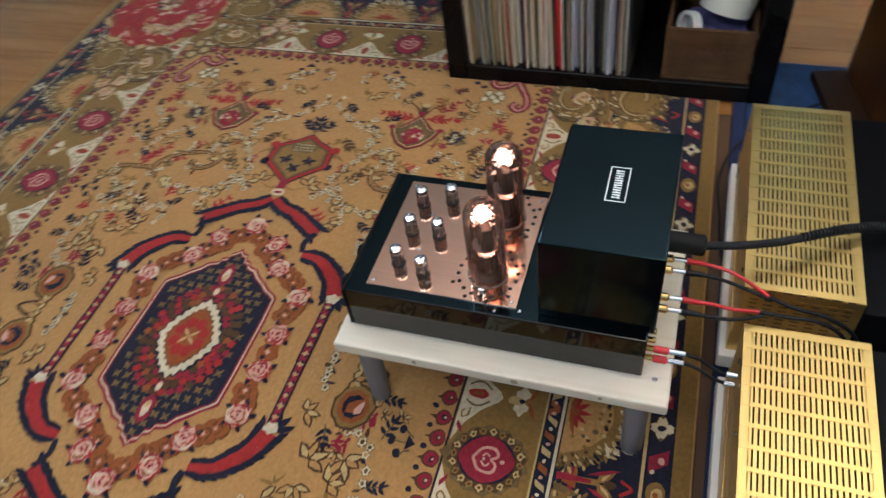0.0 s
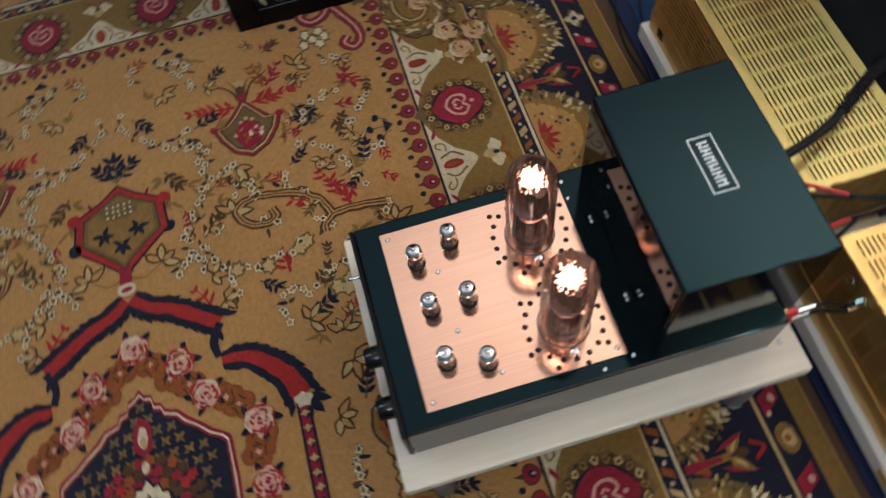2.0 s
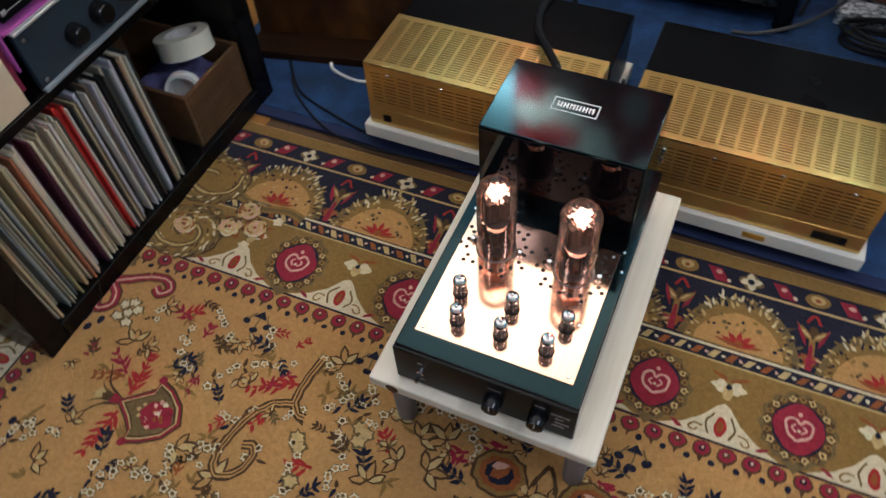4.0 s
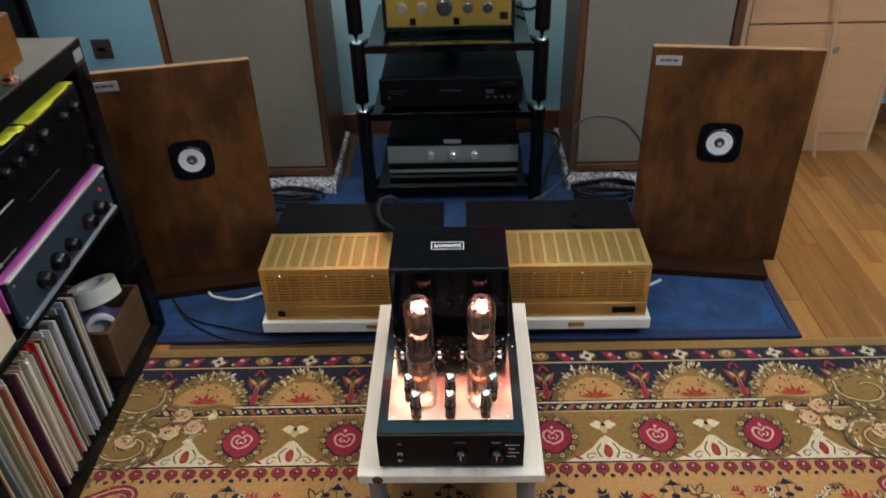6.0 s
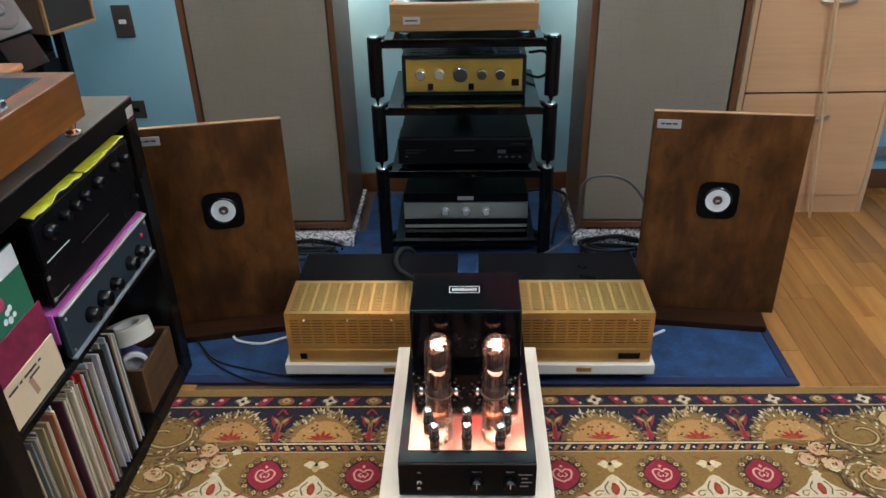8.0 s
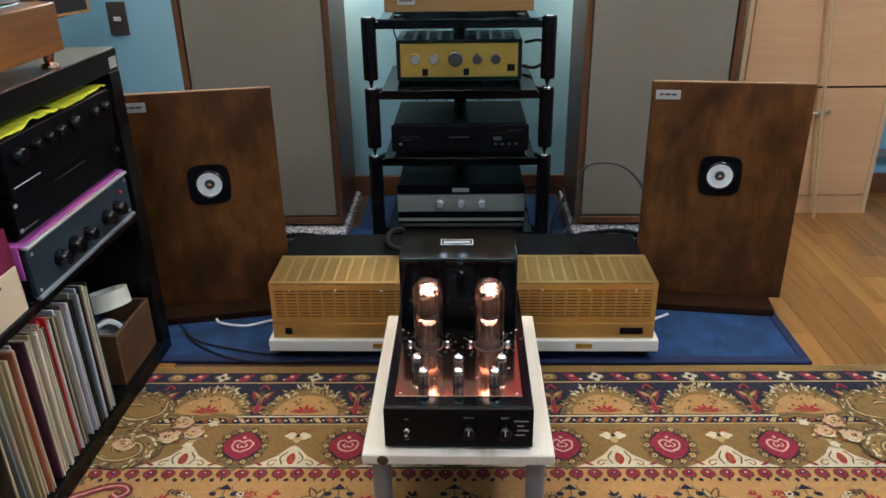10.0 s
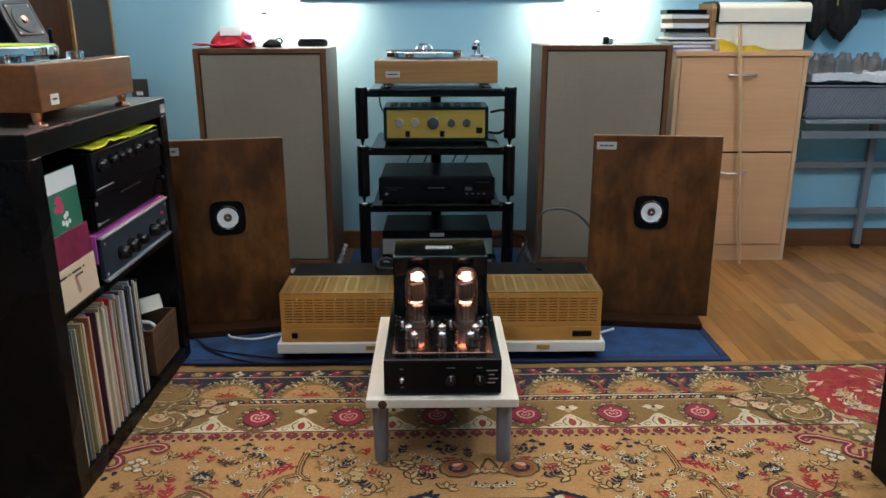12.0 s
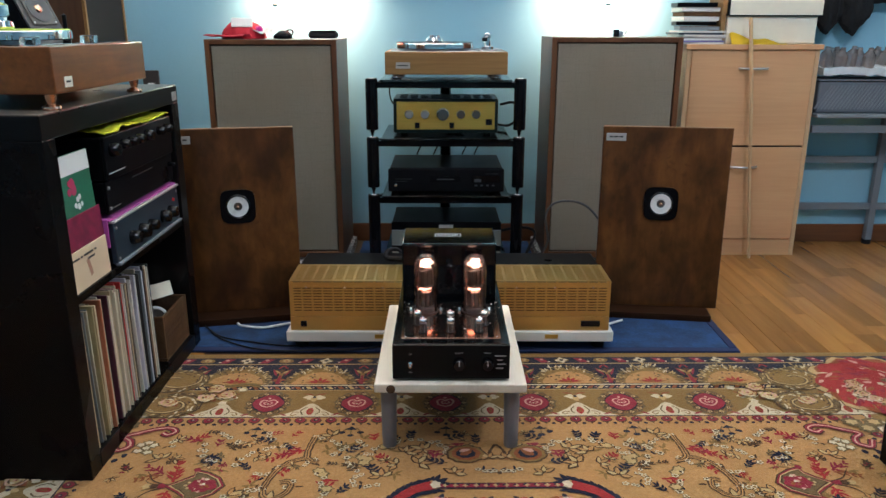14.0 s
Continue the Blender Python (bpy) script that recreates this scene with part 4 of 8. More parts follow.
def baffle_speaker(a, b, label, foot, tag_x, driver):
    """a, b: the bottom corners of the face, seen from the front from one side to the other."""
    (xa, ya), (xb, yb) = a, b
    W = math.hypot(xb - xa, yb - ya)
    m = pose(xa, ya, 0, 0, 0, math.degrees(math.atan2(yb - ya, xb - xa)))
    ob = thing("open_baffle_speaker", m, label, "loudspeaker", "open baffle loudspeakers")
    lean = pose(0, 0, 0.022, -1.6, 0, 0)
    part("baffle", box(0, W, 0.0, 0.019, 0, 0.613, 0.0015, 1, m=lean), "walnut", ob)
    part("top_edge", box(0.001, W - 0.001, 0.0005, 0.0185, 0.6132, 0.6145, m=lean), "walnut_edge", ob, "raw top edge")
    part("foot_board", box(-0.004 + foot[0], W + foot[1], -0.075, 0.17, 0.0, 0.0215, 0.002), "foot_wood", ob, "dark foot board")
    dx, dz = driver
    q = lean @ pose(dx, 0, dz, 90, 0, 0)
    ring = blank()
    n, hs = 8, 0.056
    b1 = bmesh.new()
    def outline(r):
        ring_pts = []
        for j in range(32):
            c, s2 = math.cos(2 * math.pi * j / 32), math.sin(2 * math.pi * j / 32)
            f = r / (abs(c) ** 4.5 + abs(s2) ** 4.5) ** (1 / 4.5)
            ring_pts.append((f * c, f * s2))
        return ring_pts
    lo = [b1.verts.new((x, y, 0.0002)) for x, y in outline(hs)]
    up = [b1.verts.new((x, y, 0.004)) for x, y in outline(hs)]
    inn = [b1.verts.new((0.0405 * math.cos(2 * math.pi * j / 32), 0.0405 * math.sin(2 * math.pi * j / 32), 0.0045)) for j in range(32)]
    for j in range(32):
        i = (j + 1) % 32
        b1.faces.new((lo[j], lo[i], up[i], up[j]))
        b1.faces.new((up[j], up[i], inn[i], inn[j]))
    bmesh.ops.transform(b1, matrix=q, verts=b1.verts[:])
    drv = part("driver", b1, "black_gear", ob, "full-range driver with white cone")
    part("surround", lathe([(0.0405, 0.0045), (0.038, 0.0065), (0.0338, 0.0042)], 32, None, q, cap=False), "black_plastic", drv, "black roll surround")
    part("cone", lathe([(0.0340, 0.0042), (0.024, 0.0026), (0.0135, 0.0016), (0.0135, 0.0008)], 32, None, q, cap=False), "cone_white", drv, "white paper cone")
    part("inner_cone", lathe([(0.0134, 0.0015), (0.0090, 0.0008), (0.0060, 0.0006)], 28, None, q, cap=False), "knob_grey", drv, "grey inner cone")
    part("inner_ring", lathe([(0.0205, 0.0044), (0.0195, 0.0052), (0.018, 0.0040)], 28, None, q, cap=False), "cone_white", drv, "raised inner ring")
    part("phase_plug", lathe([(0.0062, 0.002), (0.0062, 0.010), (0.004, 0.016), (0, 0.019)], 18, None, q), "copper_foot", drv, "copper phase plug")
    tg = part("name_tag", box(tag_x - 0.032, tag_x + 0.032, -0.0025, -0.0002, 0.567, 0.592, 0.0006, 1, m=lean), "label", ob, "small metal name tag")
    pb = blank()
    for x0, x1, z0, z1 in ((-0.022, -0.012, 0.578, 0.583), (-0.009, 0.006, 0.578, 0.583), (0.009, 0.022, 0.578, 0.583)):
        box(tag_x + x0, tag_x + x1, -0.0031, -0.0024, z0, z1, bm=pb, m=lean)
    part("print", pb, "ink", tg)
    for s in (-1, 1):
        part("brace", box(W / 2 + s * 0.1 - 0.009, W / 2 + s * 0.1 + 0.009, 0.0192, 0.11, 0.001, 0.3, m=lean), "walnut", ob)


baffle_speaker((0.607, 0.694), (1.016, 0.640), "dark walnut open-baffle loudspeaker panel standing on a foot", (0.0, -0.03), 0.042, (0.201, 0.360))
baffle_speaker((-0.812, 0.575), (-0.405, 0.662), "dark walnut open-baffle loudspeaker panel behind the record shelf", (0.0, 0.0), 0.062, (0.226, 0.359))

# ---- large cloth-fronted loudspeakers ----


def tower(x0, x1, y0, top, label):
    """A cloth-fronted cabinet on four small feet, on a granite slab."""
    Z = 0.044
    ob = thing("floor_speaker", pose((x0 + x1) / 2, y0, Z), label, "loudspeaker", "large cloth-fronted loudspeakers")
    W, Hh, Dp = (x1 - x0) / 2, top - Z, 0.33
    for nm, a in (("side_panel", (-W, -W + 0.020, 0, Dp, 0, Hh)), ("side_panel", (W - 0.020, W, 0, Dp, 0, Hh)), ("top_panel", (-W + 0.0202, W - 0.0202, 0.0005, Dp, Hh - 0.0185, Hh - 0.0003)), ("bottom_panel", (-W + 0.0202, W - 0.0202, 0.0005, Dp, 0.0003, 0.0245)), ("back_panel", (-W + 0.0202, W - 0.0202, Dp - 0.018, Dp - 0.001, 0.0246, Hh - 0.0186))):
        part(nm, box(*a, 0.0012, 1), "teak", ob)
    part("shadow_gap", box(-W + 0.0203, W - 0.0203, 0.018, 0.026, 0.0247, Hh - 0.0187), "dark", ob, "dark gap round the cloth")
    part("grille_cloth", box(-W + 0.0235, W - 0.0235, 0.006, 0.0178, 0.029, Hh - 0.0225, 0.004), "cloth_grey", ob, "grey-beige woven grille cloth")
    for fx in (-W + 0.06, W - 0.06):
        for fy in (0.045, Dp - 0.04):
            part("foot", box(fx - 0.028, fx + 0.028, fy - 0.028, fy + 0.028, 0.0328 - Z, -0.0002, 0.002), "teak", ob, "low wooden foot")
    sl = thing("stone_slab", pose((x0 + x1) / 2, y0, 0), "speckled grey granite slab under the loudspeaker", "slab", "granite slabs")
    part("slab", box(-W - 0.012, W + 0.012, -0.052, 0.37, FLOOR, 0.0325, 0.003), "granite", sl)
    return ob


TOP_W, TOP_E = 0.900, 0.910
tower(-0.820, -0.322, 1.155, TOP_W, "tall teak loudspeaker with grey-beige cloth front")
tower(0.490, 0.983, 1.155, TOP_E, "tall teak loudspeaker with grey-beige cloth front")

# ---- rack ----
RX0, RX1, RYF, RYB = -0.183, 0.363, 1.035, 1.44
rack = thing("equipment_rack", pose(0, 0, 0), "black metal equipment rack with glass shelves", "rack")
LEV = [0.335, 0.552, 0.766]
RC = (RX0 + RX1) / 2
BARS = [0.041, LEV[0] - 0.034, LEV[1] - 0.034, LEV[2] - 0.034]
for k, z in enumerate(LEV):
    zb = 0.0 if k == 0 else LEV[k - 1] + 0.022
    for x, y in ((RX0, RYF), (RX1, RYF), (RC, RYB)):
        pr = [(0.006, zb)] if k == 0 else [(0.003, zb - 0.02), (0.009, zb + 0.004)]
        pr += [(0.0215, zb + 0.006), (0.0225, zb + 0.012), (0.0225, z - 0.004), (0.0205, z), (0.0, z + 0.0005)] if k else [(0.008, 0.006), (0.0225, 0.010), (0.0225, z - 0.004), (0.0205, z), (0.0, z + 0.0005)]
        part("post", lathe(pr, 20, None, pose(x, y, 0)), "black_gloss", rack)
        part("post_cap", lathe([(0.0165, z + 0.0006), (0.0155, z + 0.0022), (0.0, z + 0.0026)], 18, None, pose(x, y, 0)), "chrome", rack, "chrome post cap")
        if k == 0:
            part("spike_foot", lathe([(0.010, 0.0005), (0.012, 0.002), (0.011, 0.006), (0.007, 0.0075)], 16, None, pose(x, y, 0)), "chrome", rack, "chrome foot disc")
for zf in BARS:
    fr = blank()
    box(RX0 + 0.02, RX1 - 0.02, RYF - 0.012, RYF + 0.012, zf, zf + 0.022, 0.003, bm=fr)
    for x in (RX0, RX1):
        p, q = Vector((x, RYF + 0.02, zf + 0.011)), Vector((RC + (0.02 if x > RC else -0.02), RYB, zf + 0.011))
        d = (q - p).length
        ang = math.degrees(math.atan2(q.y - p.y, q.x - p.x))
        box(0, d, -0.010, 0.010, -0.0108, 0.0108, 0.003, bm=fr, m=pose(*p, 0, 0, ang))
    part("frame", fr, "black_gloss", rack)
    part("shelf", box(RX0 + 0.032, RX1 - 0.032, RYF - 0.022, RYF + 0.39, zf + 0.0225, zf + 0.0305, 0.001, 1), "rack_glass", rack, "smoked glass shelf")
S = [z + 0.0307 for z in BARS]


def knob(x, y, z, r, d, mat, parent, label="round control knob"):
    return part("knob", lathe([(r, 0), (r * 1.02, d * 0.12), (r * 0.93, d * 0.85), (r * 0.84, d), (0, d * 1.02)], 26, None, pose(x, y, z, 90, 0, 0)), mat, parent, label)


# silver-fronted amplifier on the lowest shelf
lo = thing("stereo_amplifier", pose(0.0935, 1.105, S[0]), "black amplifier with silver front strip and three knobs", "amplifier")
part("case", box(-0.214, 0.214, 0.012, 0.27, 0.010, 0.132, 0.003), "black_gear", lo)
part("front_panel", box(-0.217, 0.217, 0.0, 0.0115, 0.002, 0.135, 0.002), "black_gear", lo, "black front panel")
part("silver_strip", box(-0.2165, 0.2165, -0.002, -0.0002, 0.041, 0.101, 0.0006, 1), "silver", lo, "brushed silver control strip")
part("silver_line", box(-0.2155, 0.2155, -0.0016, -0.0002, 0.004, 0.015), "silver", lo)
for x in (-0.072, 0.0, 0.071):
    kb = knob(x, -0.002, 0.069, 0.0135, 0.016, "knob_silver", lo, "silver control knob")
    part("rim", lathe([(0.0112, 0.0166), (0.0128, 0.0152), (0.0132, 0.0138), (0.0128, 0.0134)], 26, None, pose(x, -0.002, 0.069, 90, 0, 0), cap=False), "chrome", kb)
for z in (0.0395, 0.1012):
    part("edge_line", box(-0.2165, 0.2165, -0.0026, -0.0002, z, z + 0.0014), "steel", lo, "bright edge line")
part("nameplate", box(-0.029, 0.027, -0.0016, -0.0002, 0.110, 0.124), "label", lo, "grey nameplate")
for x in (-0.17, 0.17):
    for y in (0.04, 0.24):
        part("foot", lathe([(0.017, 0), (0.018, 0.010)], 14, None, pose(x, y, 0)), "rubber", lo)

# black player on the middle shelf
cd = thing("disc_player", pose(0.092, 1.050, S[1]), "black disc player with small display and buttons", "disc player")
part("case", box(-0.214, 0.214, 0.012, 0.31, 0.010, 0.100, 0.003), "black_gear", cd)
part("front_panel", box(-0.2215, 0.2215, 0, 0.0115, 0.008, 0.098, 0.006, 3), "dull_black", cd, "black front panel")
part("drawer", box(-0.06, 0.055, -0.002, -0.0002, 0.046, 0.070, 0.0006, 1), "black_gear", cd, "closed disc drawer")
part("badge", box(-0.035, 0.03, -0.0026, -0.0021, 0.0555, 0.060), "faint_grey", cd, "faint grey badge")
part("display", box(0.100, 0.205, -0.0018, -0.0002, 0.046, 0.072, 0.0005, 1), "black_gloss", cd, "dark display window")
part("lit_label", box(0.107, 0.134, -0.0024, -0.0019, 0.047, 0.059), "faint_grey", cd, "small grey panel beside the buttons")
for k in range(4):
    part("button", box(0.109 + k * 0.022, 0.119 + k * 0.022, -0.0040, -0.0002, 0.031, 0.037, 0.0008, 1), "faint_grey", cd, "small grey button")
for x0, x1, z in ((-0.195, -0.13, 0.058), (-0.195, -0.15, 0.049), (0.150, 0.20, 0.078)):
    part("print", box(x0, x1, -0.0006, 0.0002, z, z + 0.0014), "faint_grey", cd)
part("jack", lathe([(0.006, 0), (0.006, 0.002), (0.003, 0.0022)], 14, None, pose(-0.192, 0, 0.034, 90, 0, 0)), "chrome", cd)
for x in (-0.17, 0.17):
    for y in (0.04, 0.27):
        part("foot", lathe([(0.017, 0), (0.018, 0.010)], 14, None, pose(x, y, 0)), "rubber", cd)

# gold-fronted preamplifier
pa = thing("preamplifier", pose(0.090, 1.105, S[2]), "gold-fronted preamplifier with five silver knobs", "amplifier")
part("case", box(-0.199, 0.199, 0.006, 0.21, 0.008, 0.137, 0.004), "green_black", pa, "dark green-black case")
part("front_panel", box(-0.186, 0.186, -0.001, 0.0055, 0.022, 0.127, 0.001, 1), "gold_panel", pa, "brushed gold front panel")
for k in range(4):
    for s in (-1, 1):
        x = s * (0.042 + 0.040 * k)
        # grey colour imitates the pale reflection in the vent windows
        part("top_vent", box(x - 0.015, x + 0.015, 0.025, 0.19, 0.1373, 0.1382), "grey_metal", pa, "vent window with its pale reflection painted grey")
        for j in range(5):
            part("vent_bar", box(x - 0.014, x + 0.014, 0.040 + 0.031 * j, 0.046 + 0.031 * j, 0.1384, 0.1394), "black_gear", pa)
for x, r in ((-0.139, 0.0165), (-0.079, 0.0165), (-0.011, 0.024), (0.057, 0.0165), (0.115, 0.0165)):
    kb = knob(x, -0.001, 0.080, r, 0.02, "knob_grey" if x > -0.05 else "steel", pa, "turned grey knob with bright rim")
    part("rim", lathe([(r * 0.80, 0.0195), (r * 0.93, 0.0180), (r * 0.96, 0.0165), (r * 0.93, 0.0160)], 26, None, pose(x, -0.001, 0.080, 90, 0, 0), cap=False), "chrome", kb)
for x, w, z in ((-0.108, 0.009, 0.038), (0.023, 0.009, 0.038), (0.164, 0.012, 0.051)):
    part("switch", box(x - w, x + w, -0.004, -0.0012, z - 0.011, z + 0.011, 0.001, 1), "black_plastic", pa, "black switch")
for x in (-0.16, 0.16):
    for y in (0.04, 0.18):
        part("foot", lathe([(0.012, 0), (0.014, 0.008)], 14, None, pose(x, y, 0)), "rubber", pa)


def turntable(m, W, Dp, z0, z1, wood_mat, label, mat_mat, foot_mat, clear=True, weight=True, arm=True):
    ob = thing("turntable", m, label, "turntable", "turntables")
    part("plinth", box(-W, W, -Dp, Dp, z0, z1, 0.003), wood_mat, ob)
    e = 0.012 if arm else 0.045
    part("top_plate", box(-W + e, W - e, -Dp + e, Dp - e, z1, z1 + 0.002, 0.0006, 1), "steel" if arm else "black_paint", ob, "flat metal top plate")
    ins = 0.04 if arm else 0.024
    for x in (-W + ins, W - ins):
        for y in (-Dp + ins, Dp - ins):
            part("foot", lathe([(0.017, 0), (0.0185, 0.004), (0.0175, 0.008), (0.008, 0.012), (0.010, 0.020), (0.013, z0)], 18, None, pose(x, y, 0)), foot_mat, ob, "turned metal foot")
    px = -W * 0.2 if arm else 0.012
    part("platter", lathe([(0.147, z1 + 0.008), (0.150, z1 + 0.010), (0.150, z1 + 0.026), (0.148, z1 + 0.028), (0, z1 + 0.028)], 48, None, pose(px, 0, 0)), "chrome", ob, "polished metal platter")
    part("platter_mat", lathe([(0.146, z1 + 0.0283), (0.146, z1 + 0.031), (0, z1 + 0.031)], 48, None, pose(px, 0, 0)), mat_mat, ob, "round platter mat")
    part("hub", lathe([(0.05, z1 + 0.0022), (0.05, z1 + 0.0078), (0.02, z1 + 0.0078)], 24, None, pose(px, 0, 0)), "steel", ob)
    if weight:
        part("record_weight", lathe([(0.033, z1 + 0.0312), (0.035, z1 + 0.036), (0.033, z1 + 0.046), (0.022, z1 + 0.049), (0.022, z1 + 0.056), (0.0, z1 + 0.057)], 24, None, pose(px, 0, 0)), "chrome", ob, "chrome record weight")
    if arm:
        ax, ay = W * 0.72, Dp * 0.42
        part("arm_base", lathe([(0.026, z1 + 0.0022), (0.026, z1 + 0.012), (0.014, z1 + 0.016), (0.012, z1 + 0.045)], 20, None, pose(ax, ay, 0)), "chrome", ob, "chrome arm pillar")
        a = part("tonearm", rod((ax, ay + 0.02, z1 + 0.05), (ax - 0.02, -Dp * 0.62, z1 + 0.048), 0.0045, 0.0035, 10), "steel", ob, "straight tonearm")
        part("counterweight", rod((ax + 0.001, ay + 0.025, z1 + 0.05), (ax + 0.004, ay + 0.065, z1 + 0.05), 0.014, seg=18), "chrome", a)
        part("headshell", box(ax - 0.03, ax - 0.012, -Dp * 0.62 - 0.03, -Dp * 0.62, z1 + 0.036, z1 + 0.050, 0.001, 1), "black_plastic", a)
    if not arm:
        for x, y in ((-0.195, -0.178), (-0.005, -0.208)):
            part("acrylic_block", box(x - 0.014, x + 0.014, y - 0.014, y + 0.014, z1 + 0.0002, z1 + 0.018, 0.002), "acrylic", ob, "small clear acrylic block")
        part("clear_weight", lathe([(0.026, z1 + 0.0575), (0.028, z1 + 0.060), (0.028, z1 + 0.082), (0.022, z1 + 0.086), (0.022, z1 + 0.092), (0, z1 + 0.0925)], 28, None, pose(px, 0, 0)), "acrylic", ob, "clear stacked record weight")
        part("arm_pillar", lathe([(0.010, z1 + 0.0022), (0.010, z1 + 0.010), (0.005, z1 + 0.012), (0.005, z1 + 0.060), (0.007, z1 + 0.062), (0, z1 + 0.066)], 16, None, pose(0.182, -0.07, 0)), "black_gear", ob, "thin dark pillar beside the platter")
    for x in (W * 0.55, W * 0.8) if arm else ():
        part("speed_button", lathe([(0.009, z1 + 0.0022), (0.009, z1 + 0.007), (0, z1 + 0.008)], 16, None, pose(x, -Dp * 0.78, 0)), "steel", ob)
    tg = part("name_tag", box(-W + 0.04, -W + 0.072 + (0.02 if arm else 0), -Dp - 0.0012, -Dp + 0.0002, z0 + (0.022 if arm else 0.011), z0 + (0.044 if arm else 0.032)), "label" if arm else "tape", ob, "small pale name tag")
    part("tag_print", box(-W + 0.046, -W + (0.084 if arm else 0.064), -Dp - 0.0018, -Dp - 0.0011, z0 + (0.031 if arm else 0.020), z0 + (0.035 if arm else 0.024)), "ink", tg)
    return ob


turntable(pose(0.0915, 1.215, S[3]), 0.224, 0.175, 0.016, 0.097, "oak_x", "honey oak turntable with polished platter on the rack", "vinyl", "chrome")

# ---- record shelf ----
SX0, SX1, SY0, SY1, SZ = -1.072, -0.682, -0.352, 0.412, 0.79
sh = thing("record_shelf", pose(0, 0, 0), "black-brown open shelf unit full of records and hi-fi", "shelf")
part("side_panel", box(SX0, SX1, SY0, SY0 + 0.05, 0, SZ - 0.0502, 0.0015, 1), "shelf", sh)
part("side_panel", box(SX0, SX1, SY1 - 0.05, SY1, 0, SZ - 0.0502, 0.0015, 1), "shelf", sh)
part("top_panel", box(SX0, SX1, SY0, SY1, SZ - 0.05, SZ - 0.0012, 0.0015, 1), "shelf", sh)
# thin sheet whose paler colour carries the top's sheen
part("top_surface", box(SX0 + 0.002, SX1 - 0.002, SY0 + 0.002, SY1 - 0.002, SZ - 0.0011, SZ), "shelf_top", sh, "top surface with a pale sheen painted in")
part("bottom_panel", box(SX0, SX1 - 0.0005, SY0 + 0.0502, SY1 - 0.0502, 0, 0.042, 0.0015, 1), "shelf", sh)
part("middle_shelf", box(SX0, SX1 - 0.003, SY0 + 0.0502, SY1 - 0.0502, 0.388, 0.406, 0.001, 1), "shelf", sh)
part("back_panel", box(SX0 - 0.004, SX0 - 0.0005, SY0, SY1, 0.0, SZ), "shelf", sh)
part("name_tag", box(SX1 + 0.0002, SX1 + 0.0012, SY1 - 0.045, SY1 - 0.010, SZ - 0.042, SZ - 0.018), "label", sh, "small silver sticker")

LPC = [(0.82, 0.72, 0.52), (0.82, 0.78, 0.68), (0.60, 0.47, 0.28), (0.16, 0.12, 0.08), (0.66, 0.035, 0.03), (0.10, 0.015, 0.04), (0.60, 0.49, 0.24), (0.02, 0.02, 0.02), (0.05, 0.05, 0.045), (0.34, 0.21, 0.12), (0.50, 0.44, 0.31), (0.03, 0.05, 0.16), (0.04, 0.075, 0.08), (0.66, 0.64, 0.71), (0.62, 0.40, 0.34), (0.20, 0.235, 0.25), (0.46, 0.15, 0.07)]
LPM = [[plain("record_sleeve_card", tint(c, k), 0.55, 0, 0.22, 25, 0.05) for k in (1.0, 0.9, 0.74)] for c in LPC]
LPN = ["cream", "white", "tan", "grey", "red", "maroon", "yellow", "black", "dark green", "brown", "pale grey", "navy", "teal", "lilac white", "pink", "slate", "orange-red"]
rng = random.Random(5)


def sleeve_mesh(th, h, mat):
    b = box(-0.315, 0, 0, th, 0, h, 0.0007, 1)
    bmesh.ops.subdivide_edges(b, edges=[e for e in b.edges if abs(e.verts[0].co.z - e.verts[1].co.z) > 0.2], cuts=3)
    for v in b.verts:
        v.co.y += 0.0016 * math.sin(v.co.z * 9 + th * 900) * (1 if v.co.x > -0.1 else 0.3)
    me = bpy.data.meshes.new("record_sleeve")
    bmesh.ops.recalc_face_normals(b, faces=b.faces[:])
    b.to_mesh(me)
    b.free()
    me.materials.append(mat)
    return me


meshes = {}
# colour and width of each run of sleeves along the shelf, in millimetres
RUNS = [(0, 12), (2, 6), (6, 9), (0, 5), (10, 6), (15, 4), (1, 5), (10, 8), (0, 8), (15, 3), (1, 7), (6, 5), (2, 7), (0, 5), (3, 3), (2, 8), (0, 8), (9, 4), (16, 5), (2, 5), (0, 17), (7, 2), (1, 6), (5, 15), (0, 20), (2, 6), (3, 3), (14, 7), (0, 8), (14, 4), (1, 6), (2, 5), (0, 6), (3, 3), (4, 19), (1, 3), (9, 4), (7, 8), (2, 4), (3, 5), (13, 13), (7, 9), (1, 3), (3, 8), (7, 8), (13, 4), (8, 6), (1, 3), (7, 7), (15, 6), (1, 4), (8, 5), (10, 6), (15, 6), (13, 16), (11, 4), (7, 5), (9, 5), (0, 5), (7, 5), (2, 5), (1, 4), (7, 10)]
y = SY0 + 0.0515
for c, run in RUNS:
    left = run * 0.00089
    while left > 0.002 and y < 0.158:
        th = min(left, rng.choice((0.003, 0.0035, 0.0045, 0.0055)))
        th = round(max(th, 0.003), 4)
        h = rng.choice((0.313, 0.316, 0.319, 0.309))
        key = (th, h, c, rng.choice((0, 0, 1, 2)))
        if key not in meshes:
            meshes[key] = sleeve_mesh(th, h, LPM[c][key[3]])
        ob = new("record_sleeve", meshes[key])
        ob.matrix_basis = pose(-0.688 - rng.random() ** 2 * 0.034, y, 0.0425, rng.uniform(-0.5, 0.5) + 1.2)
        tagged(ob, LPN[c] + " record sleeve standing upright in the shelf", "record", "records in the shelf")
        y += th + 0.0004 + 0.0005 * rng.random()
        left -= th

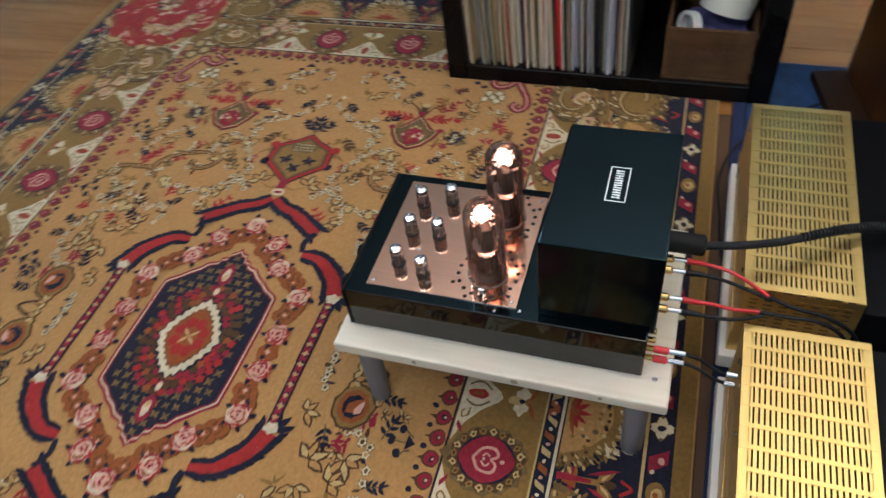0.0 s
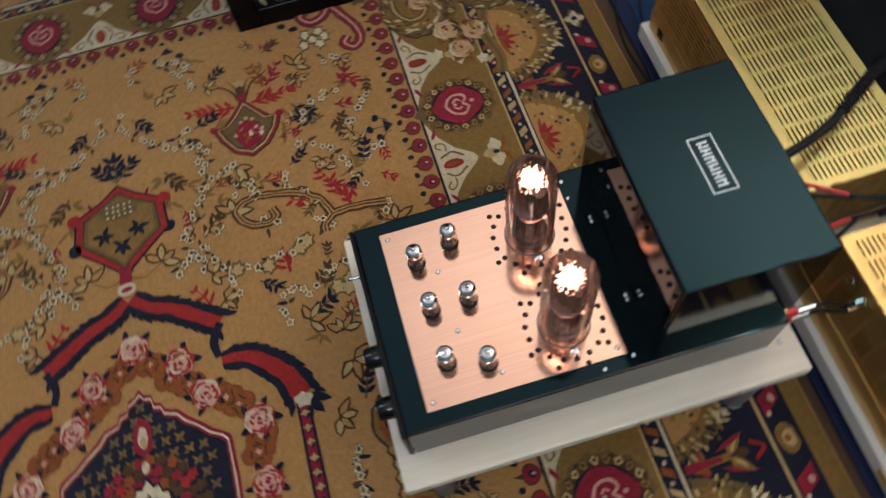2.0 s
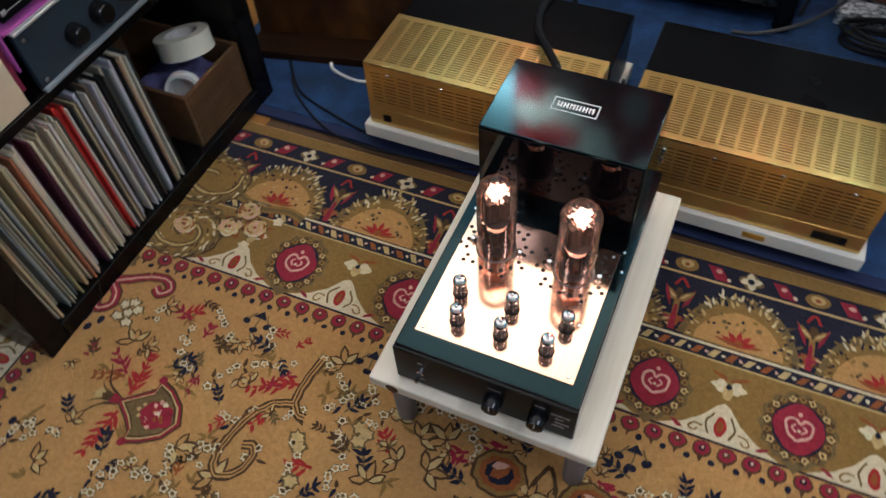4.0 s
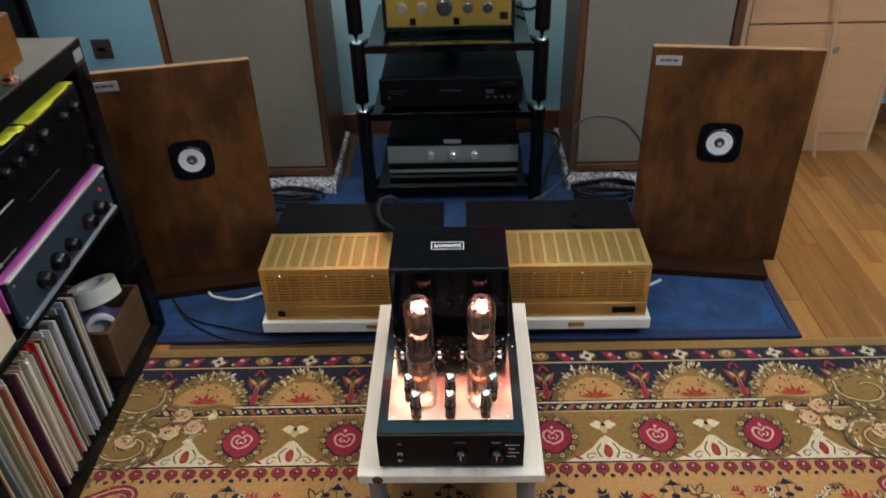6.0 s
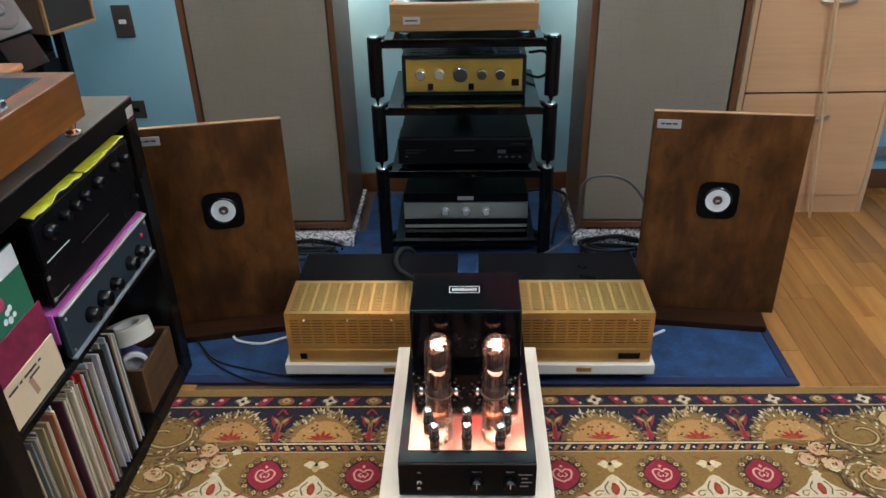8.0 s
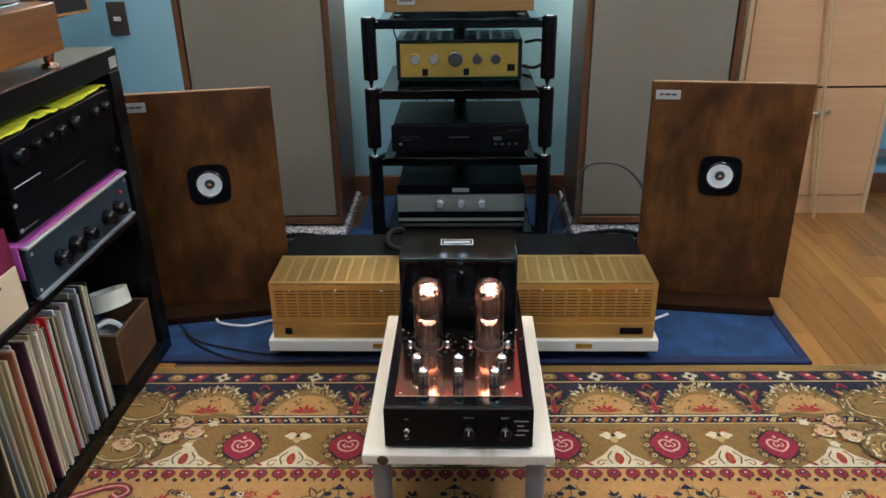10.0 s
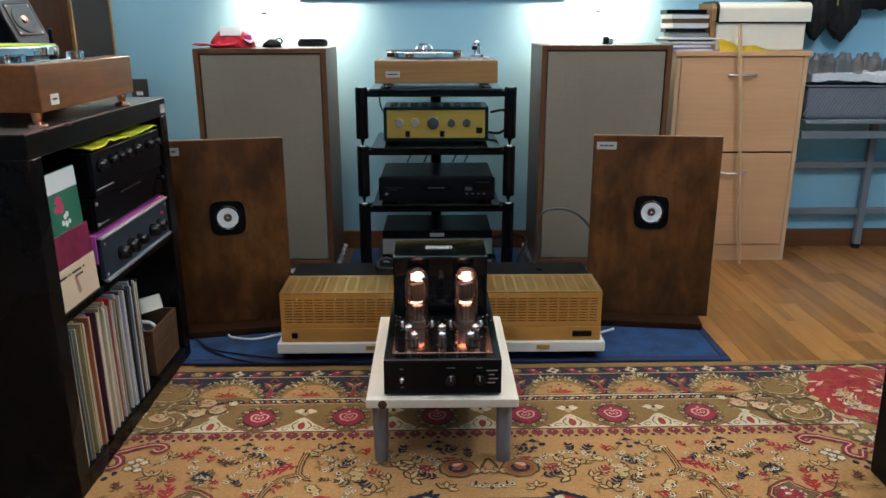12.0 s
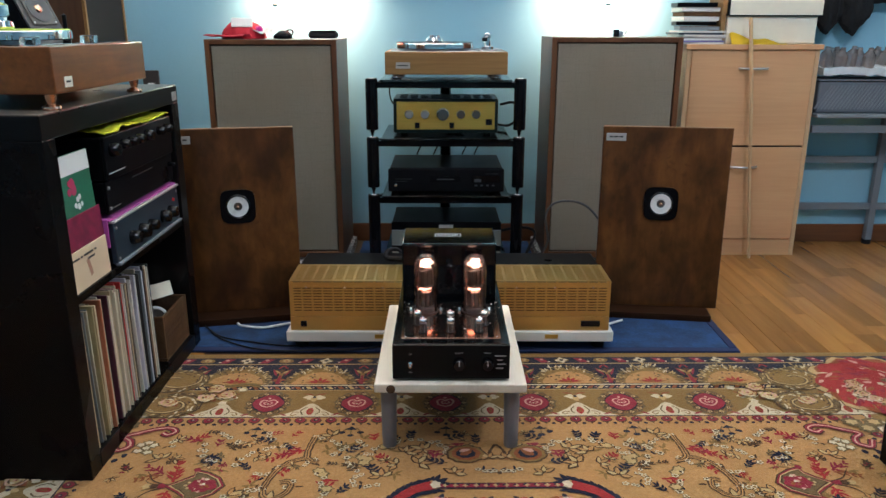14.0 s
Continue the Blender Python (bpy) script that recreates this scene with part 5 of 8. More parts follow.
# wooden crate with tape rolls
cr = thing("wooden_crate", pose(-0.866, 0.263, 0.0425), "old dark wooden crate holding tape rolls in the shelf", "crate")
cw, cd2 = 0.17, 0.096
for a in ((-cw, cw, -cd2, -cd2 + 0.009, 0.0085, 0.132), (-cw, cw, cd2 - 0.009, cd2, 0.0085, 0.132), (cw - 0.009, cw, -cd2 + 0.0092, cd2 - 0.0092, 0.0085, 0.130), (-cw, -cw + 0.009, -cd2 + 0.0092, cd2 - 0.0092, 0.0085, 0.130)):
    part("board", box(*a, 0.0012, 1), "crate", cr)
part("bottom", box(-cw, cw, -cd2, cd2, 0, 0.008), "crate", cr)
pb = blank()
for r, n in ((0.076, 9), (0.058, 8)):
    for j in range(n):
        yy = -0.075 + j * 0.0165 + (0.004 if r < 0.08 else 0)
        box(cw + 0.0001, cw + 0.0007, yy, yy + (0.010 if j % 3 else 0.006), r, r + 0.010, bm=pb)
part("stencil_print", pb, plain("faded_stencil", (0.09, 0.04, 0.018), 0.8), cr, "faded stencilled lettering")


def tape_roll(m, r, r0, w, mat, label):
    ob = thing("tape_roll", m, label, "tape roll", "tape rolls")
    part("tape", lathe([(r0, 0), (r, 0.0005), (r, w - 0.0005), (r0, w), (r0, 0)], 36, cap=False), mat, ob)
    part("core", lathe([(r0 - 0.003, 0.0005), (r0 - 0.0004, 0.0), (r0 - 0.0004, w), (r0 - 0.003, w - 0.0005), (r0 - 0.003, 0.0005)], 30, cap=True), "paper", ob)


tape_roll(pose(-0.765, 0.285, 0.185, -12, -15, 0), 0.058, 0.037, 0.042, "tape", "wide roll of cream masking tape in the crate")
tape_roll(pose(-0.742, 0.222, 0.150, 74, 0, 30), 0.036, 0.030, 0.022, "white", "roll of white tape standing in the crate")
wr = thing("wrapper", pose(-0.80, 0.270, 0.06), "crumpled violet plastic wrapper in the crate", "wrapper")
part("film", drape(-0.06, 0.07, -0.06, 0.07, 0.045, 0.001, 0.022, 3.0, 14, 14), "violet", wr)
part("filling", box(-0.10, 0.075, -0.07, 0.07, 0.0, 0.044, 0.01), "violet", wr)

# single sleeves shown face out


def facing(y0, y1, z0, z1, x, tilt, mats, label, top=None):
    ob = thing("single_sleeve", pose(x, (y0 + y1) / 2, z0, 0, tilt, 0), label, "record", "singles shown face out")
    w, h = (y1 - y0) / 2, z1 - z0
    part("card", box(-0.004, 0, -w, w, 0, h, 0.0008, 1), mats[0], ob)
    if top:
        part("printed_band", box(0.0001, 0.0007, -w + 0.001, w - 0.001, h * top, h - 0.001), mats[1], ob, "white printed band")
    return ob


s1 = facing(-0.300, -0.118, 0.505, 0.692, -0.703, -3, ("green_card", "print_white"), "green record sleeve with white band and pink flower", 0.77)
fl = blank()
for a, b2, r in ((0.0, 0.124, 0.012), (0.004, 0.110, 0.012), (-0.016, 0.108, 0.008), (-0.012, 0.126, 0.006)):
    merge(fl, lathe([(0, 0.0008), (r, 0.0006), (r * 1.05, 0)], 14), pose(0.0001, a, b2, 0, 90, 0))
part("flower_print", fl, "pink_print", s1, "pink flower print")
f2 = blank()
for a, b2, r in ((0.014, 0.088, 0.006), (0.024, 0.092, 0.006), (0.002, 0.076, 0.006), (0.016, 0.072, 0.007), (0.030, 0.075, 0.005)):
    merge(f2, lathe([(0, 0.0008), (r, 0.0006), (r * 1.05, 0)], 10), pose(0.0001, a, b2, 0, 90, 0))
part("leaf_print", f2, "print_white", s1, "white leaf print")
facing(-0.299, -0.106, 0.424, 0.562, -0.697, -3, ("maroon_card", "paper"), "dark maroon record sleeve")
s3 = facing(-0.3, -0.118, 0.4065, 0.494, -0.690, -2, ("cream_card", "paper"), "cream record sleeve with handwriting")
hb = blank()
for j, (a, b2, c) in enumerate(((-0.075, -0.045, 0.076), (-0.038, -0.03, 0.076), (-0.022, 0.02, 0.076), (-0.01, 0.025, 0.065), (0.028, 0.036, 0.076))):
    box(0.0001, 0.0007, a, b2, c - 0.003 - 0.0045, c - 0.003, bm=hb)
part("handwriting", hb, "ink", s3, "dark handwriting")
st = blank()
box(0.0001, 0.0006, 0.0, 0.012, 0.02, 0.06, bm=st, m=pose(0, 0, 0, 15, 0, 0))
part("stain", st, plain("brown_stain", (0.42, 0.22, 0.14), 0.7), s3)

# equipment on the upper shelf
UY0, UY1 = -0.088, 0.348
bl = thing("tuner", pose(-0.686, 0.13, 0.4065), "slate-blue tuner with black knobs under a magenta cloth", "tuner")
part("case", box(-0.30, -0.012, -0.218, 0.218, 0.006, 0.102, 0.003), "black_gear", bl)
part("front_panel", box(-0.0118, 0.001, -0.218, 0.218, 0.004, 0.103, 0.002, m=pose(0, 0, 0, 0, -1, 0)), "blue_gear", bl, "slate-blue front panel")
part("top_trim", box(-0.010, 0.0065, -0.219, 0.219, 0.1032, 0.1094, 0.0025, 3, m=pose(0, 0, 0, 0, -1, 0)), "knob_silver", bl, "pale metal edge trim")
part("lower_trim", box(-0.006, 0.0075, -0.219, 0.219, 0.0005, 0.0085, 0.003, 3, m=pose(0, 0, 0, 0, -1, 0)), "grey_metal", bl, "rounded slate-blue lower edge")
for yy, r in ((-0.125, 0.017), (-0.065, 0.019), (-0.005, 0.015), (0.085, 0.017), (0.140, 0.017)):
    part("knob", lathe([(r, 0), (r * 1.03, 0.003), (r * 0.9, 0.020), (r * 0.8, 0.023), (0, 0.0235)], 22, None, pose(0.0005, yy, 0.046, 0, 89, 0)), "black_plastic", bl, "black control knob")
part("pilot_lamp", lathe([(0.005, 0), (0.005, 0.004), (0, 0.006)], 12, None, pose(0.0, 0.175, 0.072, 0, 89, 0)), "red_plastic", bl, "red pilot lamp")
for yy in (-0.205, 0.205):
    for z in (0.016, 0.090):
        part("screw", lathe([(0.004, 0), (0.003, 0.002), (0, 0.0023)], 10, None, pose(0.0002, yy, z, 0, 89, 0)), "steel", bl)
pk = thing("cloth", pose(0, 0, 0), "magenta cloth folded over the tuner", "cloth")
part("fabric", drape(-0.96, -0.690, UY0 - 0.01, UY1, 0.5168, 0.003, 0.004, 8.0, 18, 24, 0.006), "pink", pk)
pf = blank()
box(-0.72, -0.692, UY0 - 0.016, UY0 - 0.011, 0.455, 0.523, 0.002, bm=pf)
part("hanging_end", pf, "pink", pk)


def black_unit(z0, h, x, label, knobs):
    ob = thing("hifi_component", pose(x, 0.13, z0), label, "hi-fi component", "black components in the shelf")
    part("case", box(-0.30, -0.008, -0.214, 0.214, 0.003, h - 0.001, 0.003), "black_gear", ob)
    part("front_panel", box(-0.0078, 0.0, -0.216, 0.216, 0.001, h, 0.0015, 1), "black_gear", ob)
    for yy, z, r in knobs:
        part("knob", lathe([(r, 0), (r * 1.03, 0.003), (r * 0.92, 0.018), (r * 0.8, 0.021), (0, 0.0215)], 20, None, pose(0.0002, yy, z, 0, 90, 0)), "black_plastic", ob, "black control knob")
    return ob


u2 = black_unit(0.5285, 0.078, -0.692, "black cassette deck between other components", ((0.185, 0.05, 0.006),))
for uu, zz in ((u2, 0.012), (u2, 0.060)):
    part("button", box(0.0001, 0.003, -0.212, -0.203, zz, zz + 0.007, 0.0006, 1), "label", uu, "small pale button")
part("trim_line", box(0.0001, 0.0012, -0.065, 0.065, 0.061, 0.0632), "steel", u2, "thin silver line")
part("print", box(0.0001, 0.0007, -0.205, -0.15, 0.013, 0.0145), "label", u2)
u1 = black_unit(0.607, 0.102, -0.686, "black amplifier with a row of knobs under a yellow cloth", ((-0.18, 0.070, 0.016), (-0.12, 0.074, 0.011), (-0.075, 0.074, 0.011), (-0.03, 0.074, 0.012), (0.032, 0.074, 0.014), (0.117, 0.074, 0.011), (0.167, 0.074, 0.011)))
part("print", box(0.0001, 0.0007, -0.205, -0.115, 0.0165, 0.0185), "print_white", u1)
yc = thing("cloth", pose(0, 0, 0), "bright yellow cloth crumpled on the amplifier", "cloth")
part("fabric", drape(-0.93, -0.685, -0.075, 0.125, 0.7095, 0.002, 0.012, 11.0, 30, 40, 0.006), "yellow", yc)
part("fabric", drape(-0.93, -0.685, 0.135, 0.335, 0.7100, 0.002, 0.009, 8.0, 30, 40, 0.004), "yellow", yc)

# turntable on the shelf
turntable(pose(-0.910, -0.052, 0.79, 0, 0, 90), 0.234, 0.234, 0.032, 0.123, "teak_x", "walnut turntable with lime green mat on the shelf", "lime", "copper_foot", arm=False)

wbx = thing("wooden_box", pose(-0.945, 0.285, 0.79), "small orange-brown wooden box on the shelf behind the turntable", "box")
part("body", box(-0.10, 0.060, -0.055, 0.075, 0.0, 0.078, 0.006, 3), "teak_x", wbx)
part("lid", box(-0.102, 0.062, -0.057, 0.077, 0.0785, 0.094, 0.006, 3), "orange_wood", wbx, "orange wooden lid")

# loudspeakers beyond the shelf, in the corner
ss = thing("speaker_stand", pose(-1.30, 1.20, 0, 0, 0, 0), "black metal stand for small loudspeakers", "speaker stand")
part("shelf_plate", box(-0.36, 0.025, -0.40, 0.01, 0.668, 0.690, 0.003), "black_gear", ss)
part("top_plate", box(-0.15, 0.045, 0.0, 0.20, 0.7425, 0.752, 0.003), "black_gear", ss)
part("column", box(-0.10, 0.030, -0.09, 0.02, FLOOR, 0.6678, 0.004), "black_gear", ss, "black lower column")
for x, yy, w in ((0.030, 0.05, 0.015), (-0.02, 0.035, 0.022), (-0.12, 0.17, 0.015)):
    part("post", box(x - w, x + w, yy - 0.015, yy + 0.015, FLOOR, 0.7423, 0.003), "black_gear", ss)
for x, yy in ((-0.33, -0.36), (-0.33, -0.03)):
    part("post", box(x - 0.018, x + 0.018, yy - 0.018, yy + 0.018, FLOOR, 0.6678, 0.003), "black_gear", ss)
sp = thing("bookshelf_speaker", pose(-1.255, 1.165, 0.7523, 0, 0, -16), "small walnut loudspeaker with black grille on a stand", "loudspeaker")
SPW, SPH = 0.222, 0.392
part("cabinet", box(-0.235, -0.012, 0.0, SPW, 0, SPH, 0.002), "teak", sp)
part("grille", box(-0.0118, -0.002, 0.009, SPW - 0.009, 0.009, SPH - 0.009, 0.002), "cloth_black", sp, "black cloth grille")
for nm, a in (("front_edge", (-0.0118, 0.002, 0.0, 0.0085, 0.0, SPH)), ("front_edge", (-0.0118, 0.002, SPW - 0.0085, SPW, 0.0, SPH)), ("lower_edge", (-0.0118, 0.002, 0.0087, SPW - 0.0087, 0.0, 0.0085)), ("upper_edge", (-0.0118, 0.002, 0.0087, SPW - 0.0087, SPH - 0.0085, SPH))):
    part(nm, box(*a, 0.001, 1), "oak_x", sp, "pale wood edge strip")
part("badge", box(-0.0018, -0.0006, 0.026, 0.062, SPH - 0.050, SPH - 0.041), "label", sp, "small silver badge")
# tilted back on a wedge
UP = Vector((-0.44, 0.10, 0.90)).normalized()
ACROSS = (Vector((0.27, 0.96, 0)) - UP * UP.dot(Vector((0.27, 0.96, 0)))).normalized()
OUT = ACROSS.cross(UP)
turn = Matrix((OUT, ACROSS, UP)).transposed().to_4x4()
sp2 = thing("monitor_speaker", Matrix.Translation((-1.258, 0.880, 0.800)) @ turn, "dark grey monitor loudspeaker tilted back, with round driver", "loudspeaker")
part("cabinet", box(-0.17, -0.010, 0.0, 0.155, 0.0, 0.310, 0.008), "black_gear", sp2)
part("front_frame", box(-0.0098, 0.0, 0.002, 0.153, 0.002, 0.308, 0.005), "monitor_grey", sp2, "grey front frame")
part("driver", lathe([(0.062, 0), (0.062, 0.004), (0.054, 0.006), (0.022, 0.001), (0.016, 0.005), (0, 0.007)], 28, None, pose(0.0002, 0.0775, 0.085, 0, 90, 0)), "monitor_grey", sp2, "dark round driver")
plate = part("upper_driver", box(0.0004, 0.0050, 0.020, 0.135, 0.167, 0.283, 0.004, 2), "socket_brown", sp2, "square brown-grey driver plate")
part("cone", lathe([(0.050, 0.0052), (0.051, 0.0085), (0.046, 0.0095), (0.020, 0.0056), (0.016, 0.0056)], 28, None, pose(0.0002, 0.0775, 0.225, 0, 90, 0), cap=False), "monitor_grey", plate, "dark grey cone")
part("dome", lathe([(0.016, 0.0056), (0.013, 0.011), (0, 0.015)], 16, None, pose(0.0002, 0.0775, 0.225, 0, 90, 0)), "copper_foot", plate, "copper centre dome")
for dy in (0.028, 0.127):
    for dz in (0.175, 0.275):
        part("screw", lathe([(0, 0.0066), (0.003, 0.0062), (0.004, 0.005)], 10, None, pose(0.0002, dy, dz, 0, 90, 0)), "steel", plate)
part("wedge", box(-0.165, -0.012, 0.01, 0.145, -0.10, -0.0005, 0.003), "black_gear", sp2, "black tilting wedge")

# wall sockets
for x, z, hh in ((-1.197, 0.700, 0.061), (-1.222, 0.355, 0.037)):
    so = thing("wall_socket", pose(x, YN, z), "dark grey-brown switch plate on the blue wall", "wall socket", "wall sockets")
    part("plate", box(-0.036, 0.036, -0.010, -0.0003, -hh, hh, 0.003), "socket_brown", so)
    part("rocker", box(-0.014, 0.014, -0.013, -0.0102, -0.008, 0.008, 0.002), "print_white" if z > 0.6 else "black_gear", so)

# ---- cupboard side ----
KX0, KX1, KY, KZ = 1.068, 1.606, 1.370, 0.878
cab = thing("shoe_cabinet", pose(0, 0, 0), "light beech cabinet with two tilting doors and bow handles", "cabinet")
part("side_panel", box(KX0, KX0 + 0.018, KY, YN - 0.018, FLOOR, KZ - 0.0182, 0.001, 1), "beech_edge", cab)
part("side_panel", box(KX1 - 0.018, KX1, KY, YN - 0.018, FLOOR, KZ - 0.0182, 0.001, 1), "beech_edge", cab)
part("top_panel", box(KX0 - 0.008, KX1 + 0.008, KY - 0.012, YN - 0.016, KZ - 0.018, KZ + 0.002, 0.0015, 1), "beech", cab)
part("plinth", box(KX0 + 0.0182, KX1 - 0.0182, KY + 0.004, KY + 0.02, FLOOR, 0.064), "beech", cab)
part("back", box(KX0 + 0.0182, KX1 - 0.0182, YN - 0.03, YN - 0.02, 0.0, KZ - 0.0185), "beech", cab)
part("middle_rail", box(KX0 + 0.0182, KX1 - 0.0182, KY + 0.012, KY + 0.20, 0.462, 0.476), "dark", cab)
for z0, z1, hz in ((0.067, 0.4635, 0.382), (0.4715, 0.858, 0.785)):
    d = part("door", box(KX0 + 0.020, KX1 - 0.020, KY - 0.002, KY + 0.0155, z0, z1, 0.001, 1), "beech", cab)
    hx = 1.343
    hd = tube([(hx - 0.058, KY - 0.002, hz), (hx - 0.045, KY - 0.018, hz), (hx, KY - 0.030, hz), (hx + 0.045, KY - 0.018, hz), (hx + 0.058, KY - 0.002, hz)], 0.005, 10)
    part("handle", hd, "steel", d, "bowed steel handle")
stick = thing("cane", pose(0, 0, 0), "thin bamboo cane leaning against the cabinet", "cane")
part("shaft", tube([(1.400, KY - 0.042, FLOOR), (1.364, KY - 0.044, 0.32), (1.332, KY - 0.044, 0.66), (1.298, KY - 0.030, 0.985)], 0.006, 10, r2=0.0075), "bamboo", stick)
bread = thing("bread_bin", pose(0, 0, 0), "cream enamel bread bin with rolled lid on the cabinet", "bread bin")
part("body", box(1.228, 1.594, KY + 0.032, KY + 0.205, KZ + 0.0025, KZ + 0.158, 0.008, 3), "cream", bread)


def rolled(x0, x1, grow):
    """The lid's rolled section: a front lip, a round shoulder and a flat top."""
    lid = bmesh.new()
    prof = [(-grow, -grow), (-grow, 0.050)]
    prof += [(0.040 - (0.040 + grow) * math.cos(a), 0.050 + (0.026 + grow) * math.sin(a)) for a in (0.3, 0.6, 0.9, 1.2, 1.5)]
    prof += [(0.178 + grow, 0.076 + grow), (0.178 + grow, -grow)]
    ends = [[lid.verts.new((x, KY + 0.024 + a, KZ + 0.116 + b)) for a, b in prof] for x in (x0, x1)]
    for j in range(len(prof)):
        i = (j + 1) % len(prof)
        lid.faces.new((ends[0][j], ends[0][i], ends[1][i], ends[1][j]))
    lid.faces.new(ends[0])
    lid.faces.new(ends[1])
    return lid


part("lid", rolled(1.232, 1.606, 0.0), "cream", bread, "cream rolled lid")
part("lid_trim", rolled(1.222, 1.2315, 0.0035), "black_plastic", bread, "black edging round the lid")
part("seam", box(1.2325, 1.6055, KY + 0.0228, KY + 0.0315, KZ + 0.110, KZ + 0.1155), "black_plastic", bread)
part("side_panel", rolled(1.205, 1.2215, -0.004), "oak_x", bread, "warm wooden end panel")
part("side_panel", box(1.205, 1.2215, KY + 0.03, KY + 0.198, KZ + 0.0025, KZ + 0.1195, 0.003), "oak_x", bread, "warm wooden end panel")
yc2 = thing("cloth", pose(0, 0, 0), "yellow cloth lying on the cabinet top", "cloth")
sheet = bmesh.new()
rows = []
for u in range(31):
    f = u / 30
    x = 1.240 + 0.225 * f
    tall = max(0.0, 1 - (f / 0.92) ** 2) * (0.75 + 0.25 * math.sin(9 * f + 1))
    hang = 0.016 * max(0.0, math.sin(math.pi * min(1.0, f * 1.12))) ** 0.5
    line = [(KY + 0.027, KZ + 0.003 + 0.044 * tall), (KY + 0.018, KZ + 0.003 + 0.034 * tall), (KY + 0.008, KZ + 0.003 + 0.017 * tall), (KY - 0.004, KZ + 0.0035 + 0.004 * tall), (KY - 0.0085, KZ + 0.001), (KY - 0.0095, KZ - hang)]
    rows.append([sheet.verts.new((x, y + 0.0015 * math.sin(23 * f + 2 * k), z + 0.0012 * (1 + math.sin(31 * f + k)) * (k < 4))) for k, (y, z) in enumerate(line)])
for u in range(30):
    for k in range(5):
        sheet.faces.new((rows[u][k], rows[u + 1][k], rows[u + 1][k + 1], rows[u][k + 1]))
bmesh.ops.solidify(sheet, geom=sheet.faces[:], thickness=0.0016)
part("fabric", sheet, "yellow_warm", yc2, smooth=True)
rng = random.Random(9)
for j in range(7):
    z = KZ + 0.0022 + j * 0.0075
    mg = thing("magazine", pose(1.130 + rng.uniform(-0.012, 0.012), KY + 0.105, z, 0, 0, rng.uniform(-7, 7)), "thin printed magazine in a pile on the cabinet", "magazine", "magazines")
    part("paper_block", box(-0.088, 0.085, -0.105, 0.105, 0, 0.0068, 0.001, 1), ("paper", "violet", "print_white", "label", "paper", "blue_gear", "paper")[j], mg)
for j in range(6):
    z = KZ + 0.056 + j * 0.018
    bk = thing("book", pose(1.130 + rng.uniform(-0.02, 0.01), KY + 0.11, z, 0, 0, rng.uniform(-9, 9)), "paperback book lying in a pile on the cabinet", "book", "books on the cabinet")
    part("block", box(-0.080, 0.078, -0.06, 0.06, 0.0012, 0.0155), ("grey_metal", "black_gear", "paper", "crate", "paper", "black_gear")[j], bk)
    part("cover", box(-0.082, 0.080, -0.062, 0.062, 0.0155, 0.0175), ("crate", "label", "print_white", "crate", "label", "black_plastic")[j], bk)

# work table
tb = thing("work_table", pose(0, 0, 0), "grey steel work table with ribbed top and cross bars", "table")
TX0, TX1, TY0, TY1 = 1.625, 2.60, 1.36, 1.585
part("tabletop", box(TX0, TX1, TY0, TY1, 0.586, 0.602, 0.003), "grey_metal", tb, "grey steel top")
part("apron", box(TX0 + 0.004, TX1 - 0.01, TY0 + 0.035, TY0 + 0.055, 0.520, 0.552, 0.003), "grey_metal", tb, "grey steel rail under the top")
for x in (2.014, 2.50):
    part("leg", box(x, x + 0.030, 1.545, 1.575, FLOOR + 0.02, 0.5858, 0.003), "grey_metal", tb)
    part("foot", lathe([(0.018, 0), (0.020, 0.02), (0.018, 0.0205)], 12, None, pose(x + 0.015, 1.56, FLOOR)), "rubber", tb)
for z in (0.152, 0.366):
    part("cross_bar", box(TX0, 2.0135, 1.55, 1.57, z, z + 0.03, 0.002), "grey_metal", tb)
    part("cross_bar", box(2.0445, 2.4995, 1.55, 1.57, z, z + 0.03, 0.002), "grey_metal", tb)
gc = thing("plastic_crate", pose(0, 0, 0), "grey plastic tray with slanting ribs on the steel table", "crate")
part("tray", box(1.635, 2.35, 1.398, 1.58, 0.6025, 0.735, 0.012, 3), "grey_top", gc)
for j in range(46):
    x = 1.642 + j * 0.0152
    rb = box(-0.0028, 0.0028, -0.003, 0.0005, -0.058, 0.058, 0.0008, 1, m=pose(x + 0.012, 1.3975, 0.668, 0, 32, 0))
    part("rib", rb, "grey_metal", gc)
part("rim", box(1.630, 2.355, 1.390, 1.583, 0.7352, 0.7405, 0.0025), "grey_metal", gc)
bg = thing("plastic_bag", pose(0, 0, 0), "clear crumpled plastic bag with bottles on the tray", "bag")
part("film", drape(1.640, 2.25, 1.388, 1.57, 0.741, 0.030, 0.016, 21.0, 60, 26), "bag", bg)
rng = random.Random(3)
for j in range(18):
    x, yy = 1.668 + j * 0.030, 1.47 + rng.uniform(-0.05, 0.05)
    bo = thing("bottle", pose(x, yy, 0.766 + rng.uniform(0, 0.008), rng.uniform(-12, 12), rng.uniform(-18, 18), 0), "clear small plastic bottle in the bag", "bottle", "bottles in the bag")
    part("body", lathe([(0.02, 0), (0.024, 0.004), (0.024, 0.07), (0.010, 0.09), (0.010, 0.10), (0, 0.101)], 12), "cloudy", bo)
ha = thing("hanging_bag", pose(0, 0, 0), "black fabric bags hanging in folds on the blue wall", "bag")
